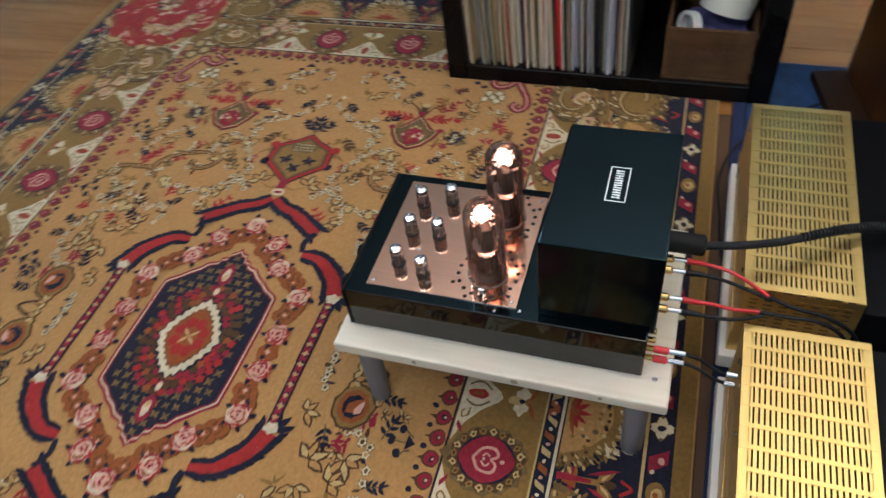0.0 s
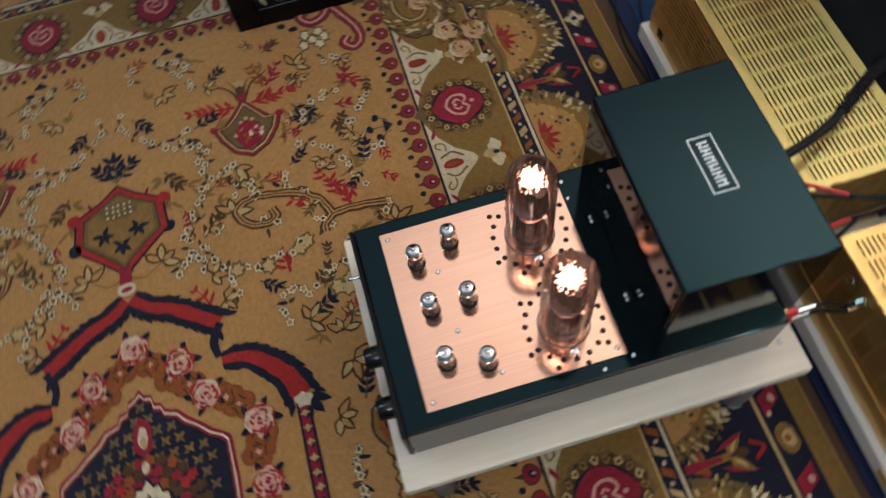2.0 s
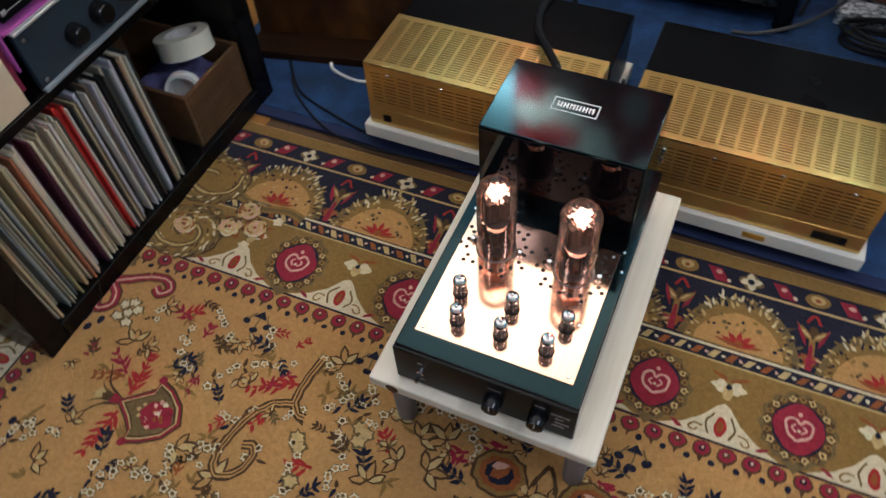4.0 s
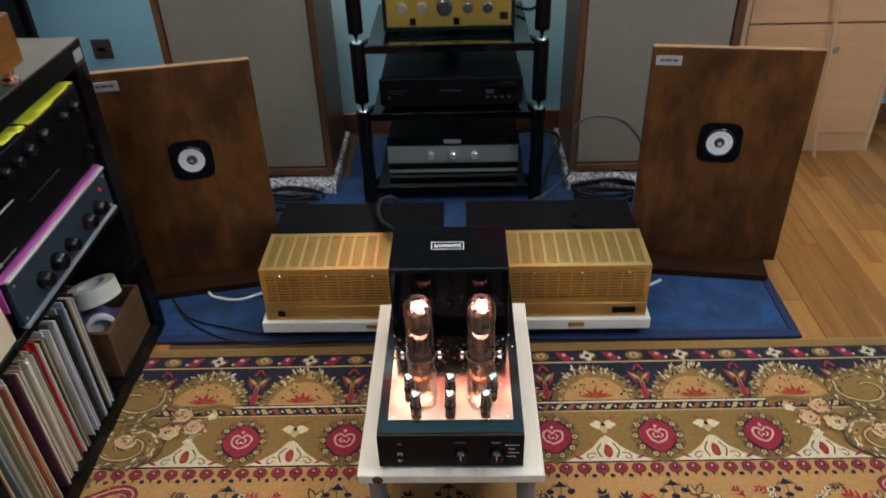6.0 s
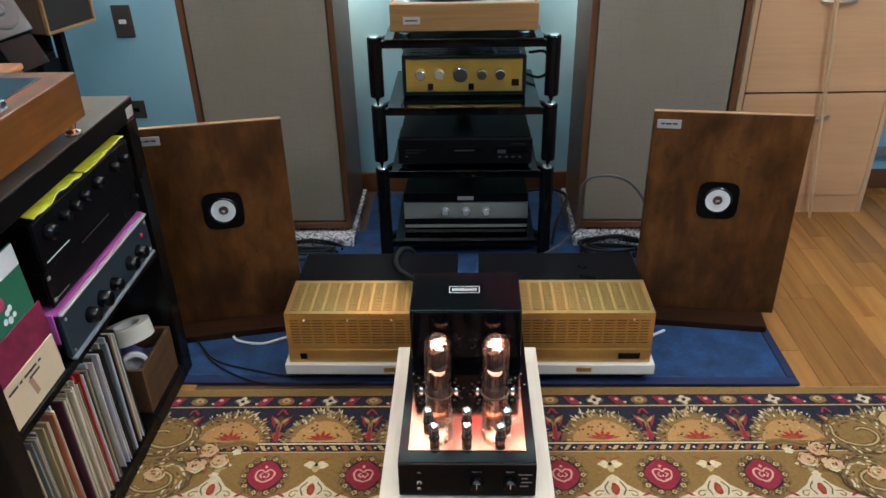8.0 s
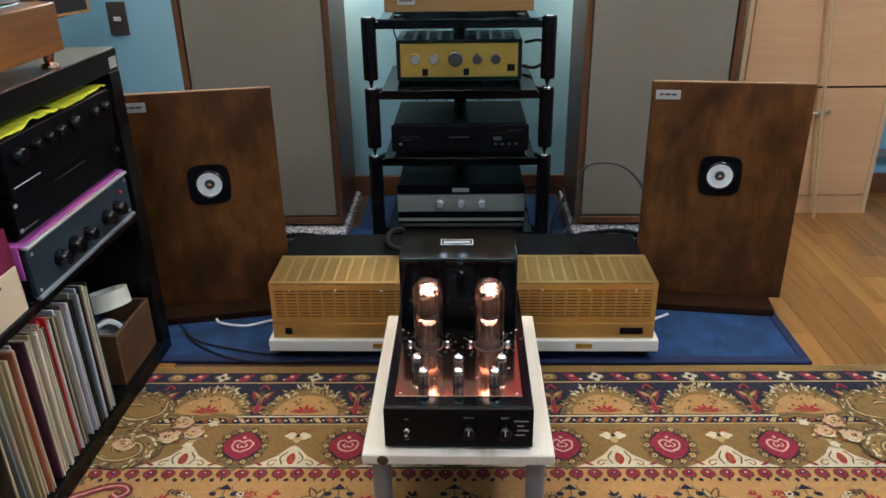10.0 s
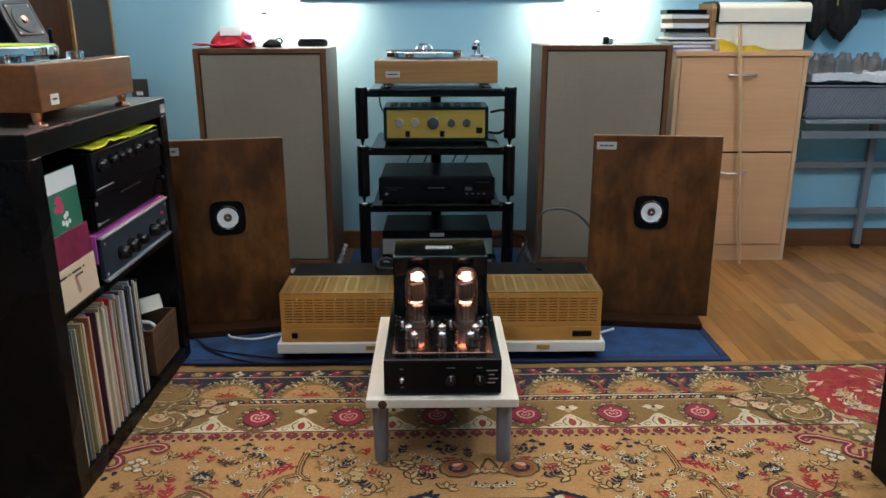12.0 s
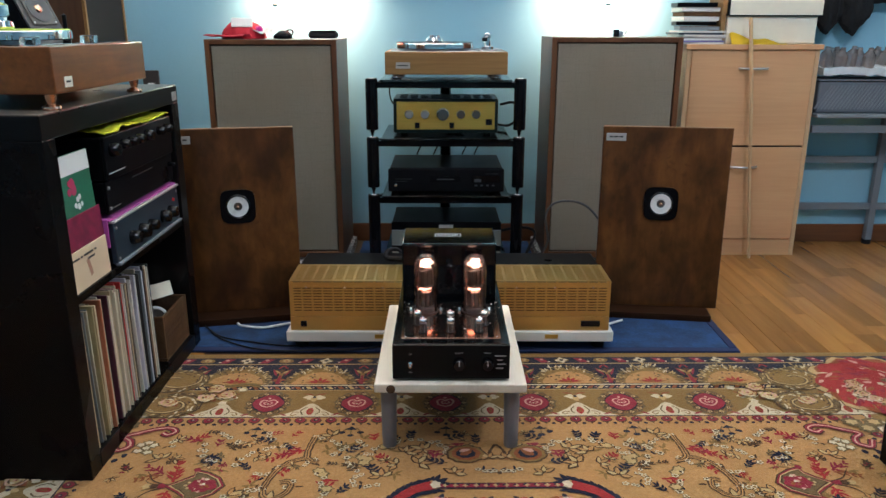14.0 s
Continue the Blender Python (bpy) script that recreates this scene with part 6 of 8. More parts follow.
for x, z, rx, rz, tip in ((1.690, 1.045, 0.060, 0.125, 0.20), (1.795, 1.040, 0.072, 0.125, 0.28), (1.70, 1.20, 0.16, 0.14, 0.0), (1.92, 1.19, 0.17, 0.15, 0.0)):
    b = bmesh.new()
    bmesh.ops.create_icosphere(b, subdivisions=5, radius=1)
    for v in b.verts:
        fold = 0.09 * math.sin(v.co.x * 9 + 2.5 * v.co.z + x * 7)
        d = 1 + 0.16 * noise.noise(v.co * 1.9 + Vector((x * 9, 0, 0))) + 0.06 * noise.noise(v.co * 6)
        low = max(0.0, -v.co.z)
        v.co = Vector((v.co.x * rx * d * (1 - tip * low), v.co.y * (0.045 + 0.045 * fold) * d, v.co.z * rz * d))
    bmesh.ops.transform(b, matrix=Matrix.Translation((x, 1.525, z)), verts=b.verts[:])
    part("pouch", b, "black_cloth", ha, smooth=True)
part("buckle", box(1.738, 1.746, 1.466, 1.474, 1.055, 1.085, 0.002), "brass", ha, "small brass buckle")

# ---- wall picture and things on the tall loudspeakers ----
pic = thing("wall_picture", pose(0.083, YN, 1.0905), "long red and white printed canvas on the blue wall", "picture")
PH = 1.02
part("canvas", box(-0.571, 0.571, -0.022, -0.001, 0, PH, 0.002), "poster_wine", pic, "dark wine-red canvas")
part("printed_band", box(-0.569, 0.569, -0.0223, -0.0218, 0.001, 0.125), "poster_red", pic, "bright red band along the lower edge")
rng = random.Random(14)


def blob(x, z, wx, wz, dy):
    """A flat printed patch with an uneven outline."""
    b = bmesh.new()
    pts = [(x + wx * (1 + 0.25 * rng.random()) * math.cos(a), z + wz * (1 + 0.3 * rng.random()) * math.sin(a)) for a in [k2 * 0.628 for k2 in range(10)]]
    pts = [(max(-0.565, min(0.565, p)), max(0.008, min(PH - 0.01, q))) for p, q in pts]
    lo2 = [b.verts.new((p, -0.0222, q)) for p, q in pts]
    hi = [b.verts.new((p, -0.0222 - dy, q)) for p, q in pts]
    b.faces.new(hi)
    for k2 in range(10):
        b.faces.new((lo2[k2], lo2[(k2 + 1) % 10], hi[(k2 + 1) % 10], hi[k2]))
    return b


for j in range(9):
    part("printed_patch", blob(-0.48 + 0.12 * j, rng.uniform(0.045, 0.085), rng.uniform(0.05, 0.10), rng.uniform(0.02, 0.04), 0.0003 + 0.00004 * j), "paper", pic)
for j in range(10):
    part("printed_patch", blob(rng.uniform(-0.5, 0.1), rng.uniform(0.17, 0.45), rng.uniform(0.05, 0.14), rng.uniform(0.04, 0.11), 0.0008 + 0.00004 * j), "poster_black", pic)
for j in range(16):
    part("printed_patch", blob(-0.5 + 0.14 * (j % 8), rng.uniform(0.56, 0.92), rng.uniform(0.05, 0.12), rng.uniform(0.05, 0.12), 0.0014 + 0.00004 * j), "paper" if j % 3 else "poster_red", pic)
for x0, x1 in ((-0.50, -0.44), (-0.28, -0.10), (-0.05, 0.12), (0.30, 0.40)):
    part("printed_bar", box(x0, x1, -0.0229, -0.0225, 0.002, 0.030), "paper", pic)
for x0, x1 in ((-0.395, -0.375), (-0.365, -0.345), (0.395, 0.415), (0.425, 0.445), (-0.03, 0.06)):
    part("printed_bar", box(x0, x1, -0.0236, -0.0230, 0.004, 0.020), "poster_black", pic)
TOPZ, TOPE = TOP_W + 0.0002, TOP_E + 0.0002
cap = thing("cap", pose(-0.705, 1.30, TOPZ), "bright red cap lying on the loudspeaker", "cap")
b = bmesh.new()
bmesh.ops.create_icosphere(b, subdivisions=3, radius=1)
for v in b.verts:
    d = 1 + 0.12 * noise.noise(v.co * 2.5)
    v.co = Vector((v.co.x * 0.088 * d, v.co.y * 0.078 * d, max(v.co.z, 0) * 0.070 * d + 0.001))
part("crown", b, "red", cap, smooth=True)
part("peak", drape(-0.122, 0.03, -0.115, -0.02, 0.0, 0.004, 0.010, 6.0, 14, 8), "red", cap)
part("front_patch", box(-0.030, 0.052, -0.076, -0.070, 0.014, 0.050, 0.004, m=pose(0, 0, 0.004, -22, 0, 0)), "print_white", cap, "white front patch")
part("side_band", box(0.050, 0.078, -0.060, 0.02, 0.004, 0.034, 0.010, 3, m=pose(0, 0, 0, 0, -14, 18)), "magenta_cloth", cap, "magenta side panel")
ts = thing("tissue", pose(-0.618, 1.27, TOPZ), "crumpled white paper tissue beside the cap", "tissue")
part("paper", drape(-0.035, 0.035, -0.03, 0.03, 0.0, 0.002, 0.030, 12.0, 14, 12), "paper", ts)
ms = thing("soft_case", pose(-0.400, 1.36, TOPZ + 0.0014), "flat dark brown soft case on the loudspeaker", "case")
part("shell", box(-0.057, 0.057, -0.035, 0.035, 0, 0.026, 0.011, 3), "black_cloth", ms)
part("flap", box(-0.050, 0.053, -0.036, -0.006, 0.0262, 0.030, 0.0018, 2), "black_cloth", ms)
gg = thing("key_pouch", pose(-0.549, 1.29, TOPZ), "small dark pouch with a pale clasp on the loudspeaker", "pouch")
b = bmesh.new()
bmesh.ops.create_icosphere(b, subdivisions=3, radius=1)
for v in b.verts:
    v.co = Vector((0.038 * v.co.x, 0.030 * v.co.y, max(v.co.z, -0.2) * (0.026 + 0.006 * v.co.x) + 0.0052))
part("body", b, "black_gloss", gg, smooth=True)
part("clasp", box(-0.022, 0.012, -0.014, 0.008, 0.0300, 0.0335, 0.0012, 2), "label", gg, "pale clasp")
part("strap", tube([(0.030, 0.0, 0.010), (0.042, -0.006, 0.022), (0.034, 0.004, 0.033), (0.014, 0.006, 0.031)], 0.0035, 8), "rubber", gg)
lw = thing("paper_sheet", pose(-0.43, 1.29, TOPZ), "white sheet of paper on the loudspeaker", "paper")
part("sheet", box(-0.055, 0.115, -0.085, 0.10, 0, 0.0012), "paper", lw)
sb2 = thing("small_gadget", pose(0.765, 1.30, TOPE), "small dark gadget standing on the loudspeaker", "gadget")
part("body", box(-0.018, 0.004, -0.014, 0.014, 0, 0.028, 0.003), "black_plastic", sb2)
part("face", box(0.0045, 0.020, -0.013, 0.013, 0, 0.024, 0.003), "steel", sb2, "silver end piece")
part("clip", rod((0.022, 0, 0.004), (0.036, 0, 0.022), 0.003, seg=8), "chrome", sb2)
for x, z in ((-0.635, 1.038), (0.783, 1.044)):
    hk = thing("picture_hook", pose(x, YN, z + 0.0), "tiny metal hook on the blue wall", "hook", "wall hooks")
    part("pin", box(-0.011, 0.011, -0.008, 0, -0.003, 0.004, 0.001, 1), "label", hk)

# ---- loose cables on the floor ----
cable("floor_cable", "thin black cable trailing over mat and rug", [(-0.66, 0.46, 0.006), (-0.60, 0.40, 0.005), (-0.50, 0.34, 0.006), (-0.40, 0.318, 0.0075), (-0.30, 0.325, 0.0075), (-0.2, 0.333, 0.006), (-0.1, 0.36, 0.005), (0.1, 0.42, 0.005)], 0.0025, "rubber")
cable("floor_cable", "thin black cable trailing over the blue mat", [(-0.70, 0.52, 0.005), (-0.62, 0.43, 0.005), (-0.50, 0.385, 0.005), (-0.40, 0.362, 0.005), (-0.25, 0.36, 0.005)], 0.0025, "rubber")
cable("white_cable", "white looped cable lying on the blue mat", [(-0.60, 0.545, 0.0045), (-0.579, 0.523, 0.0045), (-0.508, 0.508, 0.0045), (-0.449, 0.535, 0.0045), (-0.40, 0.56, 0.0045)], 0.004, "white")
cable("white_cable", "white looped cable lying on the blue mat", [(0.56, 0.52, 0.0045), (0.612, 0.534, 0.0045), (0.648, 0.555, 0.0045), (0.682, 0.577, 0.0045)], 0.004, "white")
cable("grey_cable", "grey cable arching between rack and loudspeaker", [(0.26, 0.98, 0.007), (0.323, 0.99, 0.012), (0.416, 1.0, 0.060), (0.480, 1.0, 0.150), (0.470, 1.0, 0.256), (0.500, 1.0, 0.308), (0.571, 1.0, 0.316), (0.637, 1.0, 0.286), (0.690, 0.99, 0.21), (0.72, 0.95, 0.08), (0.74, 0.92, 0.008)], 0.0046, plain("grey_cable", (0.06, 0.058, 0.055), 0.5))
rng = random.Random(31)


def coil(cx, cy, rx, ry, turns, label):
    """Loose flat turns of cable, one over the other."""
    for k in range(turns):
        ox, oy, f, a0 = rng.uniform(-0.02, 0.02), rng.uniform(-0.014, 0.014), rng.uniform(0.78, 1.05), rng.uniform(-0.5, 0.5)
        pts = [(cx + ox + rx * f * math.cos(a), cy + oy + ry * f * math.sin(a), 0.006 + 0.009 * k + 0.004 * math.sin(3 * a + k)) for a in [a0 + 0.7 * i for i in range(9)]]
        cable("coiled_cable", label, pts, 0.0046, "rubber")


coil(0.62, 1.055, 0.115, 0.050, 5, "black cable coil beside the rack")
coil(-0.47, 1.035, 0.130, 0.048, 4, "black cable coil before the granite slab")
cable("rack_cable", "black cable hanging behind the preamplifier", [(0.31, 1.28, S[2] + 0.10), (0.36, 1.24, S[2] + 0.11), (0.375, 1.22, S[2] + 0.06), (0.345, 1.26, S[2] + 0.02), (0.30, 1.32, S[2] + 0.015)], 0.005, "rubber")
for x in (-0.02, 0.05, 0.17, 0.22):
    cable("rack_cable", "thin black cable hanging behind the rack", [(x, 1.34, S[2] + 0.02), (x + 0.02, 1.39, S[1] + 0.17), (x - 0.01, 1.37, S[1] + 0.10)], 0.003, "rubber")
cable("rack_cable", "thin black cable looping beside the rack post", [(-0.10, 1.33, S[3] + 0.05), (-0.135, 1.42, S[3] - 0.02), (-0.14, 1.40, S[2] + 0.12), (-0.10, 1.33, S[2] + 0.06)], 0.003, "rubber")
cable("rack_cable", "bundle of black cables beside the rack foot", [(0.30, 1.35, 0.10), (0.41, 1.28, 0.14), (0.46, 1.22, 0.13), (0.42, 1.16, 0.06), (0.40, 1.10, 0.008)], 0.006, "rubber")

# dark case at the rug's edge
kc = thing("equipment_case", pose(1.076, -0.566, 0), "black equipment case standing on the rug", "case")
cb = bmesh.new()
lo3 = [cb.verts.new(v) for v in ((0, 0, 0), (0.34, 0, 0), (0.34, 0.30, 0), (0, 0.30, 0))]
hi3 = [cb.verts.new(v) for v in ((-0.010, 0, 0.34), (0.34, 0, 0.34), (0.34, 0.30, 0.34), (-0.010, 0.30, 0.34))]
cb.faces.new(lo3)
cb.faces.new(hi3)
for k in range(4):
    cb.faces.new((lo3[k], lo3[(k + 1) % 4], hi3[(k + 1) % 4], hi3[k]))
bmesh.ops.bevel(cb, geom=cb.edges[:], offset=0.006, segments=2, affect="EDGES")
part("shell", cb, "black_gear", kc)
part("handle", tube([(0.10, 0.15, 0.338), (0.11, 0.15, 0.362), (0.17, 0.15, 0.367), (0.23, 0.15, 0.362), (0.24, 0.15, 0.338)], 0.008, 10), "rubber", kc)

# ---- rug ----
RU, RV = 1.335, 0.925
RUGX, RUGY = 0.210, -0.607
PC = {"tan": (0.43, 0.228, 0.076), "gold": (0.235, 0.135, 0.036), "rust": (0.26, 0.075, 0.020), "red": (0.33, 0.025, 0.022), "wine": (0.25, 0.018, 0.034),
      "navy": (0.015, 0.015, 0.028), "cream": (0.60, 0.50, 0.33), "pink": (0.58, 0.32, 0.24), "olive": (0.15, 0.100, 0.038), "brown": (0.085, 0.045, 0.018), "straw": (0.48, 0.33, 0.14)}
PN = list(PC)
rug = thing("rug", pose(RUGX, RUGY, 0, 0, 0, 0.7), "oriental wool rug with floral border and navy centre medallion", "rug")
PM = {k: pile("wool_" + k, c) for k, c in PC.items()}
STEP = 0.00035


class Weave:
    """Gathers flat woven shapes, each layer a hair above the last, mirrored over the rug's two axes."""

    def __init__(self):
        self.v, self.f, self.m = [], [], []
        self.copies = [(1, 1)]

    def poly(self, pts, color, layer):
        z = STEP * layer + 2e-6 * (len(self.f) % 70)
        for su, sv in self.copies:
            z += 1.2e-6
            q = []
            for a, b in pts:
                # hand-knotted unevenness
                j = noise.noise_vector(Vector((su * a * 75, sv * b * 75, 2.0)))
                q.append((su * a + 0.0024 * j.x, sv * b + 0.0024 * j.y, z))
            if su * sv < 0:
                q.reverse()
            k = len(self.v)
            self.v += q
            self.f.append(tuple(range(k, k + len(q))))
            self.m.append(PN.index(color))

    def rect(self, u0, u1, v0, v1, color, layer):
        self.poly([(u0, v0), (u1, v0), (u1, v1), (u0, v1)], color, layer)

    def disc(self, u, v, ru, rv, color, layer, n=14, a0=0.0, lobes=0, amp=0.0):
        self.poly([(u + ru * (1 + amp * math.cos(lobes * 2 * math.pi * k / n)) * math.cos(2 * math.pi * k / n + a0), v + rv * (1 + amp * math.cos(lobes * 2 * math.pi * k / n)) * math.sin(2 * math.pi * k / n + a0)) for k in range(n)], color, layer)

    def leaf(self, u, v, ang, ln, wd, color, layer):
        c, s = math.cos(ang), math.sin(ang)
        pts = [(0, 0), (0.3 * ln, wd / 2), (0.7 * ln, wd * 0.38), (ln, 0), (0.7 * ln, -wd * 0.38), (0.3 * ln, -wd / 2)]
        self.poly([(u + a * c - b * s, v + a * s + b * c) for a, b in pts], color, layer)

    def line(self, pts, width, color, layer, closed=False, steps=5, taper=False):
        pts = [(a, b, 0) for a, b in pts]
        p = smooth_line(pts + pts[:1] if closed else pts, steps)
        out = []
        for k, q in enumerate(p):
            t = (p[min(k + 1, len(p) - 1)] - p[max(k - 1, 0)])
            t = t.normalized() if t.length > 1e-9 else Vector((1, 0, 0))
            w = width / 2 * ((1 - 0.75 * k / (len(p) - 1)) if taper else 1)
            out.append((q.x - t.y * w, q.y + t.x * w, q.x + t.y * w, q.y - t.x * w))
        for a, b in zip(out, out[1:]):
            self.poly([(a[0], a[1]), (a[2], a[3]), (b[2], b[3]), (b[0], b[1])], color, layer)

    def straight(self, pts, width, color, layer, closed=False):
        pts = pts + pts[:1] if closed else pts
        for (a, b), (c, d) in zip(pts, pts[1:]):
            ln = math.hypot(c - a, d - b) or 1
            x, y = (c - a) / ln, (d - b) / ln
            w = width / 2
            self.poly([(a - x * w * 0.6 - y * w, b - y * w * 0.6 + x * w), (a - x * w * 0.6 + y * w, b - y * w * 0.6 - x * w), (c + x * w * 0.6 + y * w, d + y * w * 0.6 - x * w), (c + x * w * 0.6 - y * w, d + y * w * 0.6 + x * w)], color, layer)

    def done(self, name, label=""):
        me = bpy.data.meshes.new(name)
        me.from_pydata(self.v, [], self.f)
        for k in PN:
            me.materials.append(PM[k])
        me.polygons.foreach_set("material_index", self.m)
        ob = new(name, me)
        ob.parent = rug
        tagged(ob, label, kind="stuff")
        return ob


part("pile_field", box(-RU, RU, -RV, RV, FLOOR, 0.0, 0.003), PM["tan"], rug)
QUAD = [(1, 1), (-1, 1), (1, -1), (-1, -1)]
P = 0.232


def rose(w, u, v, r, layer, a=0.0, leaves=True, soft=False):
    if leaves:
        for k in range(5):
            b = a + 0.4 + k * 1.257
            w.leaf(u + 0.75 * r * math.cos(b), v + 0.75 * r * math.sin(b), b + 0.3, r * 0.75, r * 0.42, "navy", layer)
    rr = random.Random(int(abs(u) * 9000 + abs(v) * 700))
    w.disc(u, v, r, r * 0.95, "brown" if soft else "red", layer + 1, 22, a, 7, 0.10)
    w.disc(u, v, r * 0.93, r * 0.88, "straw" if soft else "pink", layer + 2, 20, a + 1, 6, 0.12)
    for k in range(13):
        b, f, g = a + k * 2.4 + rr.uniform(-0.4, 0.4), 0.90 * math.sqrt((k + 0.6) / 13), rr.uniform(0.5, 1.0)
        p = [(u + r * f * math.cos(b + g * (i - 1) * 0.7), v + r * f * (0.92 + 0.16 * (i == 1)) * math.sin(b + g * (i - 1) * 0.7)) for i in range(3)]
        w.line(p, r * rr.uniform(0.12, 0.20), rr.choice(("pink", "rust", "pink", "cream", "brown") if soft else ("red", "wine", "red", "cream", "rust")), layer + 3, steps=2)
    w.disc(u, v, r * 0.15, r * 0.13, "wine", layer + 4, 7)


def star(w, u, v, r, layer, c="cream", core="wine"):
    w.disc(u, v, r, r, c, layer, 16, 0.2, 4, 0.35)
    w.disc(u, v, r * 0.4, r * 0.4, core, layer + 1, 8)


def medal(w, u, v, layer, flip):
    """Red heart medallion in a dark toothed ring; flip turns it for the side borders."""
    ru, rv = (0.052, 0.058) if not flip else (0.058, 0.052)
    w.disc(u, v, ru * 1.14, rv * 1.14, "olive", layer, 28, 0.1, 14, 0.05)
    tip = (u, v - rv * 1.38) if not flip else (u - ru * 1.38, v)
    w.poly([(u - ru * 0.5, v - rv * 0.95), tip, (u + ru * 0.5, v - rv * 0.95)] if not flip else [(u - ru * 0.95, v + rv * 0.5), tip, (u - ru * 0.95, v - rv * 0.5)], "olive", layer)
    w.disc(u, v, ru * 1.04, rv * 1.04, "brown", layer + 1, 28, 0.0, 14, 0.06)
    for k in range(20):
        a = 2 * math.pi * k / 20
        w.disc(u + ru * 0.94 * math.cos(a), v + rv * 0.94 * math.sin(a), 0.0064, 0.0058, "gold" if k % 2 else "straw", layer + 2, 9, a, 4, 0.25)
        w.disc(u + ru * 0.94 * math.cos(a), v + rv * 0.94 * math.sin(a), 0.0028, 0.0026, "brown", layer + 2.6, 6, a)
    w.disc(u, v, ru * 0.80, rv * 0.80, "navy", layer + 3, 24)
    w.disc(u, v, ru * 0.75, rv * 0.75, "wine", layer + 4, 24, 0.0, 4, 0.05)
    q = (lambda a, b: (u + a, v + b)) if not flip else (lambda a, b: (u + b, v + a))
    for s in (-1, 1):
        w.line([q(0, -0.022), q(s * 0.018, -0.010), q(s * 0.021, 0.010), q(s * 0.009, 0.017), q(0, 0.008)], 0.0048, "pink", layer + 5, steps=3)
        w.line([q(s * 0.004, -0.008), q(s * 0.011, 0.0), q(s * 0.006, 0.006)], 0.0035, "pink", layer + 5, steps=3)
    w.disc(*q(0, 0.026), 0.0045, 0.0045, "pink", layer + 5, 8)
    w.disc(*q(0, -0.004), 0.003, 0.003, "cream", layer + 5, 6)


